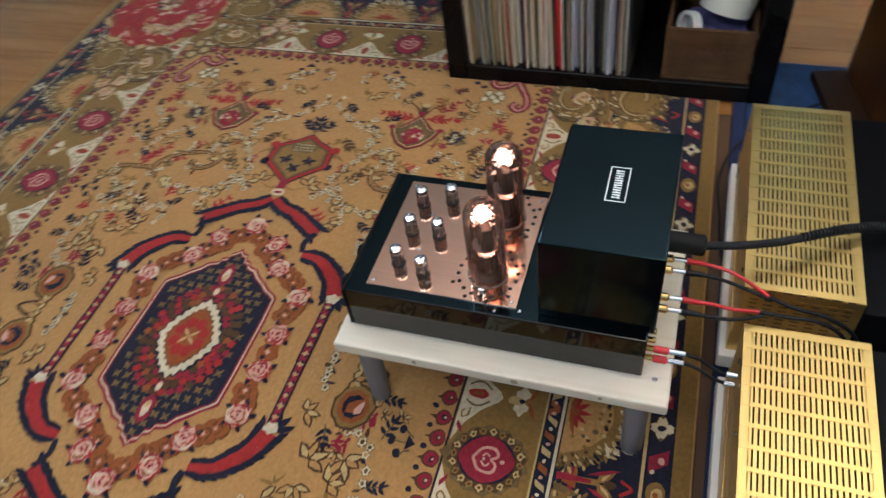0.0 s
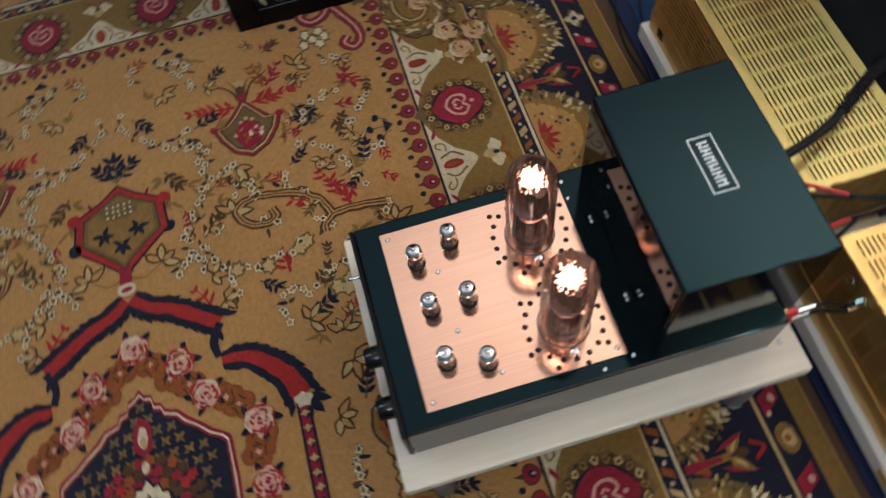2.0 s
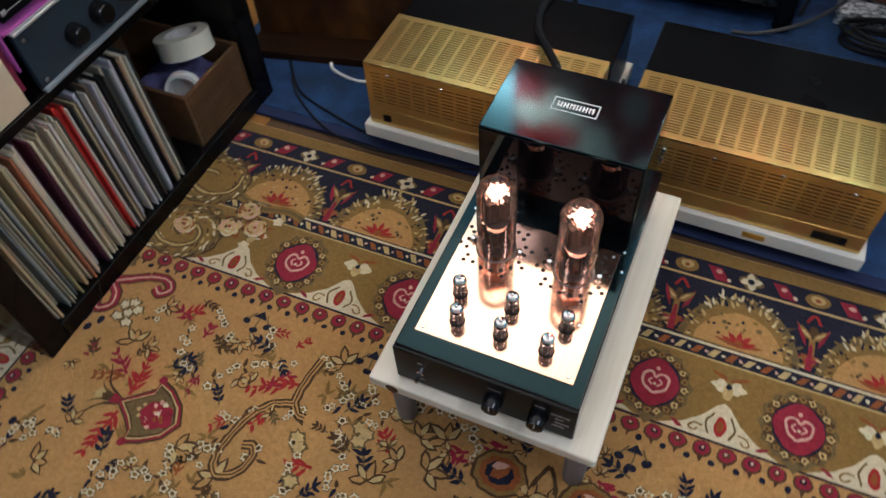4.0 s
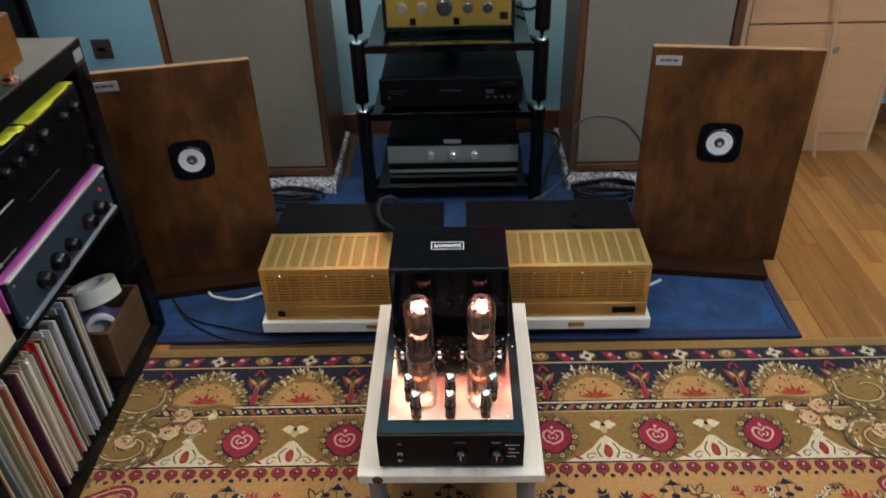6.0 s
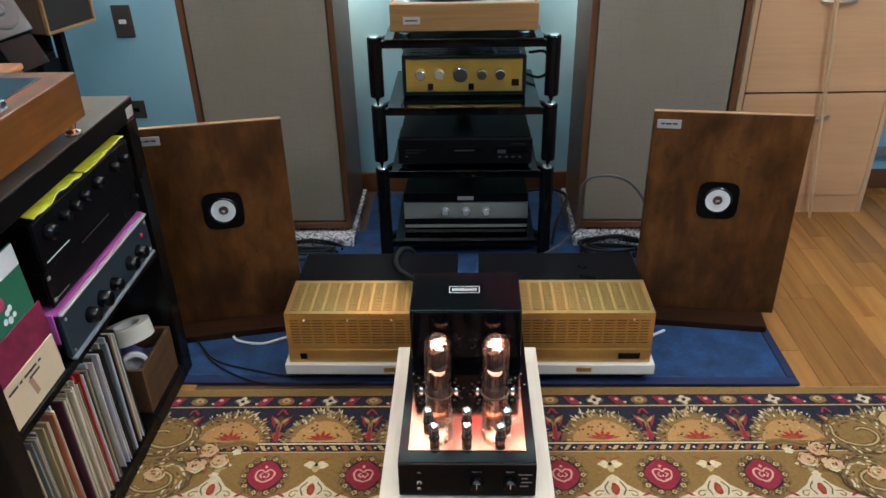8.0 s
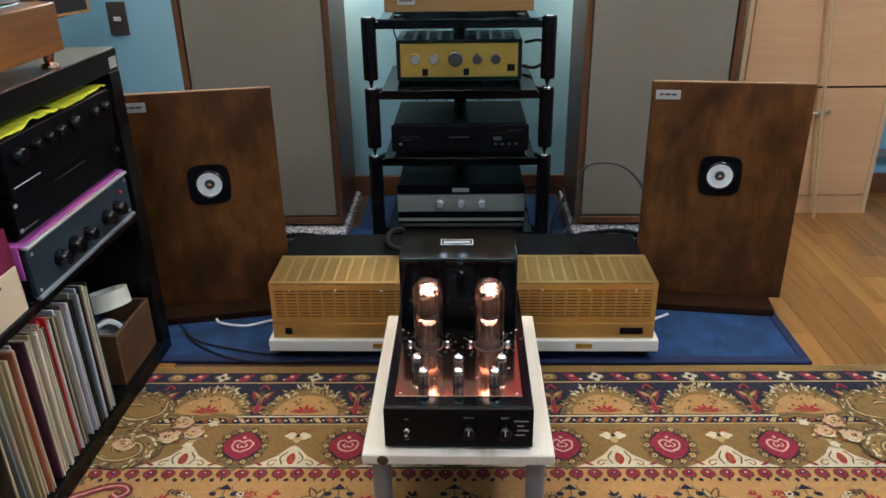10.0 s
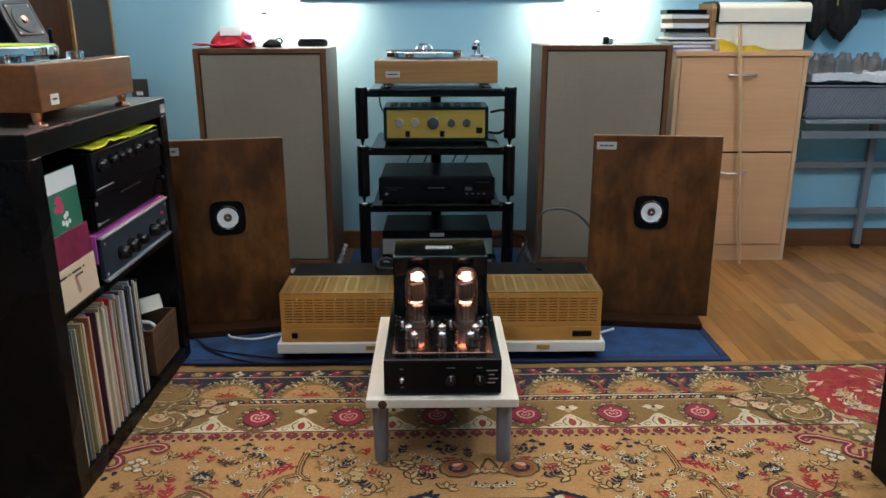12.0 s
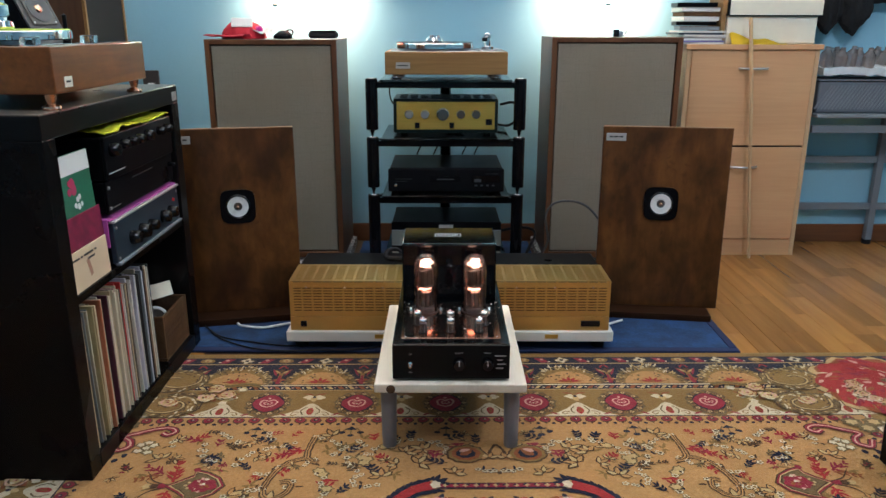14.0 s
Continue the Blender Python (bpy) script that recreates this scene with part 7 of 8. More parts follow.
def run(w, L, c0, half, swap):
    """One side's border: L along, c0 the rug's half width across; swap for the short sides."""
    def P2(a, c):
        return (a, c) if not swap else (c, a)

    def rect(a0, a1, c1, c2, col, lay):
        w.poly([P2(a0, c1), P2(a1, c1), P2(a1, c2), P2(a0, c2)] if not swap else [P2(a0, c1), P2(a0, c2), P2(a1, c2), P2(a1, c1)], col, lay)

    E = c0
    ra = random.Random(17)
    mitre = lambda c: L - (c0 - c)
    def band(c1, c2, col, lay):
        pts = [P2(0, c1), P2(mitre(c1), c1), P2(mitre(c2), c2), P2(0, c2)]
        w.poly(pts if not swap else pts[::-1], col, lay)

    def line(pts, width, col, lay, **k):
        w.line([P2(a, c) for a, c in pts], width, col, lay, **k)

    def disc(a, c, ra, rc, col, lay, n=14, **k):
        w.disc(*P2(a, c), *((ra, rc) if not swap else (rc, ra)), col, lay, n, **k)

    def leaf(a, c, ang, ln, wd, col, lay):
        w.leaf(*P2(a, c), ang if not swap else math.pi / 2 - ang, ln, wd, col, lay)

    def polyg(pts, col, lay):
        w.poly([P2(a, c) for a, c in pts] if not swap else [P2(a, c) for a, c in pts][::-1], col, lay)

    band(E - 0.030, E - 0.004, "gold", 1)
    band(E - 0.074, E - 0.030, "navy", 1)
    band(E - 0.210, E - 0.074, "navy", 1)
    band(E - 0.212, E - 0.206, "cream", 2)
    band(E - 0.077, E - 0.073, "straw", 2)
    band(E - 0.236, E - 0.212, "navy", 1)
    band(E - 0.384, E - 0.236, "gold", 1)
    band(E - 0.240, E - 0.236, "straw", 2)
    n = int(half / P)
    stop = L - 0.36
    # guard band with stars and red bars
    g = E - 0.052
    a = 0.0
    j = 0
    while a < L - 0.06:
        kind = j % 4
        if kind == 0:
            w.disc(*P2(a, g), 0.020, 0.017, "olive", 2, 16, 0.0, 4, 0.2)
            star(w, *P2(a, g), 0.015, 3, "cream", "navy")
        elif kind == 2:
            disc(a, g, 0.022, 0.015, "gold", 2, 12)
            disc(a, g + 0.002, 0.012, 0.009, "straw", 3, 10)
            disc(a, g, 0.005, 0.004, "rust", 4, 8)
        else:
            polyg([(a - 0.022, g + 0.014), (a - 0.004, g - 0.015), (a + 0.022, g - 0.015), (a + 0.004, g + 0.014)], "wine", 2)
            disc(a, g + 0.004, 0.006, 0.005, "pink", 3, 8)
            disc(a + 0.02, g - 0.009, 0.004, 0.004, "cream", 3, 6)
        a += P / 4
        j += 1
    # arches
    c1 = E - 0.204
    k = 0
    while k * P < stop + 0.12:
        a = k * P
        R = 0.110
        R = 0.104
        top = lambda t: 1.10 * R * math.sin(t) ** 1.25
        arc = [(a + R * math.cos(t), c1 + top(t)) for t in [math.pi * i / 20 for i in range(21)]]
        polyg(arc, "olive", 2)
        polyg([(a + (p - a) * 0.88, c1 + (q - c1) * 0.86) for p, q in arc], "gold", 3)
        polyg([(a + (p - a) * 0.74, c1 + (q - c1) * 0.66) for p, q in arc], "tan", 4)
        for i in range(84):
            t = math.pi * (i + ra.random()) / 84
            high = math.sin(t)
            f = ra.uniform(0.74, 1.0)
            leaf(a + R * f * math.cos(t), c1 + f * top(t), t + ra.uniform(-0.6, 0.6), ra.uniform(0.008, 0.012 + 0.010 * high), 0.0055, ra.choice(("cream", "cream", "straw", "straw", "navy") if high > 0.75 else ("straw", "olive", "straw", "gold", "navy", "brown")), 5)
        for i in range(16):
            t, f = ra.uniform(0.2, 2.94), ra.uniform(0.35, 0.75)
            disc(a + R * f * math.cos(t), c1 + R * f * math.sin(t), 0.0035, 0.0035, ra.choice(("olive", "brown", "gold", "straw", "navy")), 5, 6)
        for t in (0.45, 0.95, 1.57, 2.19, 2.69):
            leaf(a, c1 + 0.006, t, 0.034, 0.011, "red", 5)
        disc(a, c1 + 0.012, 0.008, 0.008, "rust", 6, 8)
        for s in (-1, 1):
            leaf(a, c1 + 0.006, 1.57 - s * 1.35, 0.044, 0.008, "rust", 5)
            disc(a + s * 0.03, c1 + 0.05, 0.005, 0.005, "olive", 4, 8)
        # spandrel
        b = a + P / 2
        if b < stop + 0.1:
            polyg([(b - 0.006, c1 + 0.002), (b + 0.006, c1 + 0.002), (b + 0.003, c1 + 0.055), (b - 0.003, c1 + 0.055)], "wine", 5)
            for s in (-1, 1):
                leaf(b, c1 + 0.064, 1.57 - s * 0.75, 0.040, 0.015, "gold", 4)
                leaf(b + s * 0.004, c1 + 0.070, 1.57 - s * 0.8, 0.022, 0.006, "straw", 5)
                leaf(b + s * 0.010, c1 + 0.050, 1.57 - s * 0.35, 0.052, 0.007, "wine", 4)
                leaf(b, c1 + 0.020, 1.57 - s * 1.2, 0.024, 0.006, "wine", 4)
            disc(b, c1 + 0.084, 0.007, 0.010, "brown", 5, 10)
            polyg([(b - 0.006, c1 + 0.068), (b + 0.006, c1 + 0.068), (b + 0.005, c1 + 0.034), (b - 0.005, c1 + 0.034)], "gold", 4)
            polyg([(b - 0.016, c1 + 0.034), (b + 0.016, c1 + 0.034), (b + 0.008, c1 + 0.012), (b - 0.008, c1 + 0.012)], "rust", 4)
            line([(b - 0.012, c1 + 0.10), (b - 0.004, c1 + 0.114), (b, c1 + 0.118)], 0.005, "red", 4, steps=3)
            line([(b + 0.012, c1 + 0.10), (b + 0.004, c1 + 0.114), (b, c1 + 0.118)], 0.005, "red", 4, steps=3)
        k += 1
    # zigzag guard
    c2 = E - 0.224
    a = 0.0
    j = 0
    while a < L - 0.26:
        polyg([(a - 0.016, c2 - 0.008), (a - 0.006, c2 + 0.008), (a + 0.006, c2 + 0.008), (a - 0.004, c2 - 0.008)], "straw" if j % 2 else "rust", 2)
        disc(a + 0.010, c2, 0.0035, 0.0035, "cream" if j % 2 else "pink", 2, 6)
        a += 0.029
        j += 1
    # medallion band
    c3 = E - 0.314
    a = P / 2
    while a < stop - 0.02:
        medal(w, *P2(a, c3), 3, swap)
        a += P
    k = 0
    while k * P < stop + 0.05:
        a = k * P
        f = c3 + 0.034
        for s in (-1, 1):
            w.disc(*P2(a + s * 0.013, f), *((0.015, 0.011) if not swap else (0.011, 0.015)), "cream", 3, 14, 0.0, 4, 0.2)
            leaf(a, f + 0.012, 1.57 - s * 1.2, 0.036, 0.008, "rust", 2)
        disc(a, f - 0.010, 0.009, 0.014, "straw", 3, 12)
        disc(a, f, 0.005, 0.006, "navy", 4, 8)
        # cream scroll triangle
        t0 = E - 0.384
        tri = [(a - 0.096, t0 + 0.002), (a + 0.096, t0 + 0.002), (a + 0.058, t0 + 0.018), (a + 0.030, t0 + 0.040), (a + 0.010, t0 + 0.066), (a, t0 + 0.072), (a - 0.010, t0 + 0.066), (a - 0.030, t0 + 0.040), (a - 0.058, t0 + 0.018)]
        polyg(tri, "cream", 2)
        disc(a, t0 + 0.028, 0.0095, 0.018, "red", 4, 12)
        disc(a, t0 + 0.028, 0.005, 0.011, "rust", 5, 10)
        for s in (-1, 1):
            line([(a + s * 0.016, t0 + 0.010), (a + s * 0.024, t0 + 0.030), (a + s * 0.012, t0 + 0.050)], 0.0035, "olive", 4, steps=3)
            line([(a + s * 0.028, t0 + 0.022), (a + s * 0.042, t0 + 0.022), (a + s * 0.048, t0 + 0.012), (a + s * 0.040, t0 + 0.008), (a + s * 0.034, t0 + 0.014)], 0.0032, "gold", 4, steps=3)
            leaf(a + s * 0.056, t0 + 0.006, 1.57 - s * 1.1, 0.026, 0.007, "wine", 4)
        k += 1
    # row of small hearts
    band(E - 0.424, E - 0.384, "tan", 1)
    band(E - 0.3865, E - 0.383, "navy", 2)
    h = E - 0.402
    a = 0.019
    j = 0
    while a < L - 0.42:
        disc(a, h, 0.0155, 0.0145, "brown", 2, 12)
        disc(a, h + 0.001, 0.0128, 0.0120, "wine", 3, 10)
        disc(a, h + 0.002, 0.0060, 0.0055, "navy" if j % 2 else "brown", 4, 7)
        disc(a, h + 0.003, 0.0028, 0.0028, "pink", 5, 6)
        polyg([(a - 0.004, h - 0.013), (a + 0.004, h - 0.013), (a, h - 0.024)], "brown", 3)
        disc(a + 0.019, h - 0.019, 0.0055, 0.0055, "navy", 3, 8)
        a += 0.0385
        j += 1


w = Weave()
w.copies = QUAD
run(w, RU, RV, RU, False)
run(w, RV, RU, RV, True)
w.done("border_weave", "border of arches, red medallions and small hearts")

# corner roses
w = Weave()
w.copies = QUAD
rg = random.Random(2)


def crescent(u, v, ru, rv, a0, turns, width, lay):
    pts = [(u + ru * (1 - 0.09 * i) * math.cos(a0 + turns * 0.7 * i), v + rv * (1 - 0.09 * i) * math.sin(a0 + turns * 0.7 * i)) for i in range(9)]
    w.line(pts, width, "brown", lay, steps=4)
    w.line(pts, width * 0.72, "olive", lay + 1, steps=4)
    w.line(pts, width * 0.34, "straw", lay + 2, steps=4)


def corner_fan(u, v, ru, rv, a0, turns, lay):
    w.disc(u, v, ru * 1.05, rv * 1.05, "brown", lay, 26, 0.0, 9, 0.03)
    w.disc(u, v, ru, rv, "olive", lay + 1, 26, 0.0, 9, 0.03)
    w.disc(u, v, ru * 0.86, rv * 0.86, "gold", lay + 2, 24)
    for ring_f, count in ((0.93, 34), (0.78, 28), (0.62, 22)):
        for k in range(count):
            a = 2 * math.pi * (k + 0.5 * rg.random()) / count
            w.leaf(u + ru * ring_f * math.cos(a), v + rv * ring_f * math.sin(a), a + 1.2 + rg.uniform(-0.4, 0.4), rg.uniform(0.010, 0.018), 0.0055, rg.choice(("brown", "straw", "olive", "brown", "cream", "gold")), lay + 2.5)
    crescent(u, v, ru * 0.84, rv * 0.84, a0, turns, 0.013, lay + 3)


ck, cl = 1.102, 0.692
w.disc(ck, cl, 0.196, 0.190, "brown", 7.5, 44, 0.0, 10, 0.07)
w.disc(ck, cl, 0.192, 0.186, "straw", 8, 44, 0.0, 10, 0.07)
w.disc(ck, cl, 0.183, 0.177, "rust", 9, 40, 0.1, 11, 0.06)
w.disc(ck, cl, 0.177, 0.171, "red", 10, 40, 0.2, 9, 0.08)
for k in range(120):
    a, r = rg.uniform(0, 6.28), math.sqrt(rg.random())
    thin = k % 3 == 0
    w.leaf(ck + 0.165 * r * math.cos(a), cl + 0.160 * r * math.sin(a), a + rg.uniform(0.4, 1.4), rg.uniform(0.02, 0.05), rg.uniform(0.004, 0.007) if thin else rg.uniform(0.008, 0.016), rg.choice(("gold", "straw", "cream", "rust")) if thin else rg.choice(("wine", "red", "rust", "pink", "wine", "red")), 11 + k % 3)
for k in range(6):
    a = -0.5 + 0.42 * k
    rose(w, ck - 0.02 - 0.078 * math.cos(a), cl - 0.02 - 0.078 * math.sin(a), 0.021, 16, a * 3, False, True)
for k in range(46):
    a = -0.6 + rg.uniform(0, 2.3)
    r = 0.085 + rg.uniform(-0.022, 0.022)
    w.disc(ck - 0.02 - r * math.cos(a), cl - 0.02 - r * math.sin(a), rg.uniform(0.007, 0.012), rg.uniform(0.006, 0.010), rg.choice(("cream", "straw", "cream", "pink", "olive")), 14 + k % 2, 10, a, 5, 0.3)
for k in range(20):
    a, r = rg.uniform(0, 6.28), 0.05 * rg.random()
    w.disc(ck + 0.02 + r * math.cos(a), cl + 0.02 + r * math.sin(a), 0.010, 0.009, rg.choice(("straw", "cream", "olive", "navy")), 14, 10, a, 5, 0.3)
# palmettes and pink roses on both arms of the corner
corner_fan(0.835, 0.600, 0.082, 0.062, 0.3, -1, 9)
corner_fan(0.860, 0.742, 0.085, 0.066, 2.6, 1, 7)
corner_fan(1.005, 0.405, 0.062, 0.082, 1.3, 1, 9)
corner_fan(1.150, 0.430, 0.066, 0.085, -1.1, -1, 7)
for u, v in ((0.842, 0.612), (0.750, 0.640), (0.700, 0.655), (0.735, 0.690), (1.012, 0.412), (1.036, 0.318), (1.052, 0.262), (1.085, 0.300)):
    w.leaf(u - 0.03, v - 0.02, 0.7, 0.07, 0.03, "rust", 12)
    rose(w, u, v, 0.026, 13, u * 30, False, True)
for u, v in ((0.700, 0.610), (0.665, 0.685), (1.010, 0.265), (1.085, 0.235)):
    w.disc(u, v, 0.011, 0.010, "cream", 12, 12, 0.0, 5, 0.25)
for pts in ([(0.775, 0.720), (0.72, 0.705), (0.66, 0.716), (0.62, 0.708)], [(1.125, 0.345), (1.11, 0.29), (1.12, 0.23), (1.112, 0.19)]):
    w.line(pts, 0.020, "gold", 11)
    w.line(pts, 0.007, "olive", 12)
for pts in ([(0.905, 0.415), (0.885, 0.385), (0.862, 0.398), (0.868, 0.425), (0.890, 0.445), (0.855, 0.465), (0.830, 0.480)], [(0.830, 0.480), (0.795, 0.485), (0.775, 0.470), (0.788, 0.452), (0.805, 0.462)]):
    w.line(pts, 0.021, "brown", 8)
    w.line(pts, 0.015, "wine", 9)
    w.line(pts, 0.004, "pink", 10)
for u, v in ((0.820, 0.396), (0.838, 0.410), (0.806, 0.408), (0.822, 0.420), (0.812, 0.378), (0.836, 0.384)):
    w.disc(u, v, 0.014, 0.011, "olive", 4, 12, u * 40, 5, 0.3)
    w.disc(u, v, 0.009, 0.008, "cream", 5, 12, u * 40, 5, 0.3)
for u, v in ((0.90, 0.500), (0.925, 0.470), (0.955, 0.50)):
    w.disc(u, v, 0.026, 0.022, "olive", 8, 14, 0.4, 6, 0.15)
    w.disc(u, v, 0.014, 0.012, "straw", 9, 12, 0.4, 6, 0.2)
w.done("corner_weave", "red rose corners with olive scrolls")

# field sprays
w = Weave()
w.copies = QUAD
rg = random.Random(21)


def garland(pts, layer=2, gap=0.0098):
    line = smooth_line([(a, b, 0) for a, b in pts], 12)
    acc, k = 0.0, 0
    for p, q in zip(line, line[1:]):
        acc += (q - p).length
        if acc > gap:
            acc = 0.0
            k += 1
            a = rg.uniform(0, 6.28)
            u, v = q.x + rg.uniform(-0.006, 0.006), q.y + rg.uniform(-0.006, 0.006)
            if k % 4 == 2:
                w.leaf(u, v, a, 0.020, 0.007, rg.choice(("navy", "brown", "brown")), layer)
                w.leaf(u, v, a + 2.4, 0.015, 0.006, "brown", layer)
                continue
            r = rg.uniform(0.0066, 0.0092)
            w.disc(u, v, r, r * 0.9, rg.choice(("brown", "olive", "brown")), layer + 1, 12, a, 5, 0.12)
            w.disc(u, v, r * 0.86, r * 0.76, "cream", layer + 2, 15, a, 5, 0.25)
            w.disc(u, v, r * 0.48, r * 0.42, rg.choice(("brown", "olive", "tan", "gold")), layer + 3, 8)


def coral(u, v, u2, v2, s=1.0, col="red"):
    ln = math.hypot(u2 - u, v2 - v)
    ang = math.atan2(v2 - v, u2 - u)
    n = max(3, int(ln / 0.013))
    for k in range(n):
        d = ln * (k + 0.5) / n
        x, y = u + d * math.cos(ang), v + d * math.sin(ang) + 0.003 * math.sin(k * 2.1)
        for t in (-1, 1):
            w.leaf(x, y, ang + t * rg.uniform(0.55, 0.95), 0.028 * s * rg.uniform(0.6, 1.1) * (1 - 0.5 * k / n), 0.0068 * s, col, 3)
    w.line([(u, v), ((u + u2) / 2, (v + v2) / 2 + 0.004), (u2, v2)], 0.0062 * s, col, 3, steps=3, taper=True)


def fern(u, v, ang, s=1.0, col="navy"):
    """A navy sprig of paired leaves."""
    c, d = math.cos(ang), math.sin(ang)
    for k in range(3):
        x, y = u + (k - 1) * 0.014 * s * c, v + (k - 1) * 0.014 * s * d
        for t in (-1, 1):
            w.leaf(x, y, ang + t * rg.uniform(0.6, 1.0), rg.uniform(0.018, 0.026) * s, 0.0085 * s, col, 4)
    w.leaf(u + 0.014 * s * c, v + 0.014 * s * d, ang, 0.024 * s, 0.009 * s, col, 4)
    w.line([(u - 0.024 * s * c, v - 0.024 * s * d), (u + 0.02 * s * c, v + 0.02 * s * d)], 0.004 * s, "olive", 3, steps=2)


def outlined(u, v, ang, s=1.0):
    """Straw leaves with a brown outline."""
    for k in range(4):
        a = ang + (k - 1.5) * 0.85 + rg.uniform(-0.15, 0.15)
        ln = rg.uniform(0.030, 0.042) * s
        w.leaf(u, v, a, ln, 0.019 * s, "brown", 4)
        w.leaf(u + 0.004 * math.cos(a), v + 0.004 * math.sin(a), a, ln * 0.74, 0.0105 * s, "straw" if k % 2 else "tan", 5)


def stem(pts, wd=0.0165, taper=False):
    w.line(pts, wd, "brown", 4, steps=6, taper=taper)
    w.line(pts, wd * 0.52, "tan", 5, steps=6, taper=taper)
    w.line(pts, wd * 0.16, "brown", 6, steps=6)


def vase(u, v, ang):
    c, s = math.cos(ang), math.sin(ang)
    q = lambda a, b: (u + a * c - b * s, v + a * s + b * c)
    shell = [(-0.060, 0.018), (-0.050, -0.010), (-0.030, -0.040), (0.0, -0.056), (0.030, -0.040), (0.050, -0.010), (0.060, 0.018), (0.040, 0.020), (0.022, 0.040), (0.0, 0.068), (-0.022, 0.040), (-0.040, 0.020)]
    for f, col, lay in ((1.08, "brown", 4), (1.0, "wine", 5), (0.91, "straw", 6), (0.85, "brown", 6.5), (0.78, "olive", 7)):
        w.poly([q(a * f, b * f) for a, b in shell], col, lay)
    w.disc(*q(0, -0.010), 0.031, 0.024, "wine", 8, 20, ang, 5, 0.1)
    for k in range(24):
        a, f = rg.uniform(0, 6.28), math.sqrt(rg.random())
        w.disc(*q(0.028 * f * math.cos(a), -0.010 + 0.021 * f * math.sin(a)), 0.0045, 0.004, rg.choice(("pink", "pink", "cream", "wine", "rust")), 9, 7, a, 4, 0.3)
    for k in range(3):
        w.disc(*q(-0.010 + 0.010 * k, 0.020 + 0.006 * (k == 1)), 0.004, 0.004, "straw", 9, 6)
    for t in (-1, 1):
        w.disc(*q(t * 0.060, 0.018), 0.008, 0.008, "wine", 7, 10)
        w.line([q(t * 0.004, 0.066), q(t * 0.020, 0.100), q(t * 0.055, 0.125)], 0.0065, "brown", 4, steps=4, taper=True)
        w.line([q(t * 0.003, 0.072), q(t * 0.010, 0.105), q(t * 0.022, 0.120)], 0.006, "olive", 4, steps=4, taper=True)
        x, y = q(t * 0.015, 0.058)
        x2, y2 = q(t * 0.100, 0.068)
        coral(x, y, x2, y2, 1.15, "red")
    for k in range(3):
        w.disc(*q(0, 0.078 + 0.016 * k), 0.012 - 0.002 * k, 0.009, ("wine", "brown", "straw")[k], 5, 12, 0, 5, 0.2)


vase(0.655, 0.243, -math.pi / 2)
garland([(0.775, 0.015), (0.739, 0.020), (0.705, 0.050), (0.675, 0.088), (0.655, 0.128), (0.640, 0.165)])
garland([(0.585, 0.175), (0.537, 0.132), (0.482, 0.108), (0.440, 0.112), (0.412, 0.140), (0.395, 0.180)])
garland([(0.405, 0.072), (0.432, 0.105), (0.452, 0.132)])
garland([(0.599, 0.318), (0.581, 0.349), (0.545, 0.388), (0.508, 0.404), (0.473, 0.415)])
garland([(0.683, 0.425), (0.687, 0.395), (0.668, 0.350), (0.629, 0.338)])
garland([(0.188, 0.429), (0.240, 0.420), (0.275, 0.402), (0.295, 0.362), (0.329, 0.389), (0.376, 0.412), (0.409, 0.440)])
garland([(0.345, 0.360), (0.335, 0.320), (0.310, 0.290), (0.330, 0.262), (0.300, 0.240), (0.268, 0.250)])
garland([(0.405, 0.300), (0.380, 0.235), (0.388, 0.185), (0.360, 0.165), (0.335, 0.185)])
garland([(0.188, 0.429), (0.140, 0.415), (0.115, 0.385), (0.122, 0.350)])
garland([(0.060, 0.300), (0.030, 0.290), (0.0, 0.292)])
for u, v in ((0.402, 0.299), (0.392, 0.285), (0.376, 0.230), (0.386, 0.180), (0.312, 0.352), (0.298, 0.345), (0.305, 0.330), (0.262, 0.398)):
    w.disc(u, v, 0.015, 0.013, "olive", 4, 14, u * 50, 6, 0.2)
    w.disc(u, v, 0.0105, 0.009, "straw", 5, 16, u * 50, 6, 0.25)
    w.disc(u, v, 0.005, 0.0045, "straw", 6, 8)
stem([(0.431, 0.442), (0.437, 0.400), (0.438, 0.356), (0.424, 0.336), (0.408, 0.332)])
stem([(0.438, 0.350), (0.470, 0.336), (0.492, 0.310), (0.506, 0.270), (0.512, 0.225), (0.498, 0.196), (0.470, 0.205), (0.455, 0.232), (0.462, 0.258), (0.480, 0.254)], 0.0165)
for u, v, a in ((0.617, 0.403, 0.6), (0.597, 0.096, 2.6), (0.566, 0.314, 0.9), (0.203, 0.446, 1.9), (0.241, 0.434, 1.2), (0.339, 0.384, 2.2), (0.608, 0.398, 2.9), (0.327, 0.316, 0.4), (0.666, 0.344, 2.3), (0.540, 0.430, 0.3), (0.700, 0.170, 1.2), (0.480, 0.150, 0.7), (0.345, 0.225, 2.2), (0.280, 0.300, 1.1), (0.135, 0.335, 0.3), (0.100, 0.440, 2.8), (0.045, 0.425, 1.5), (0.735, 0.055, 2.4), (0.800, 0.200, 1.0)):
    fern(u, v, a, rg.uniform(0.7, 0.95), rg.choice(("navy", "navy", "brown")))
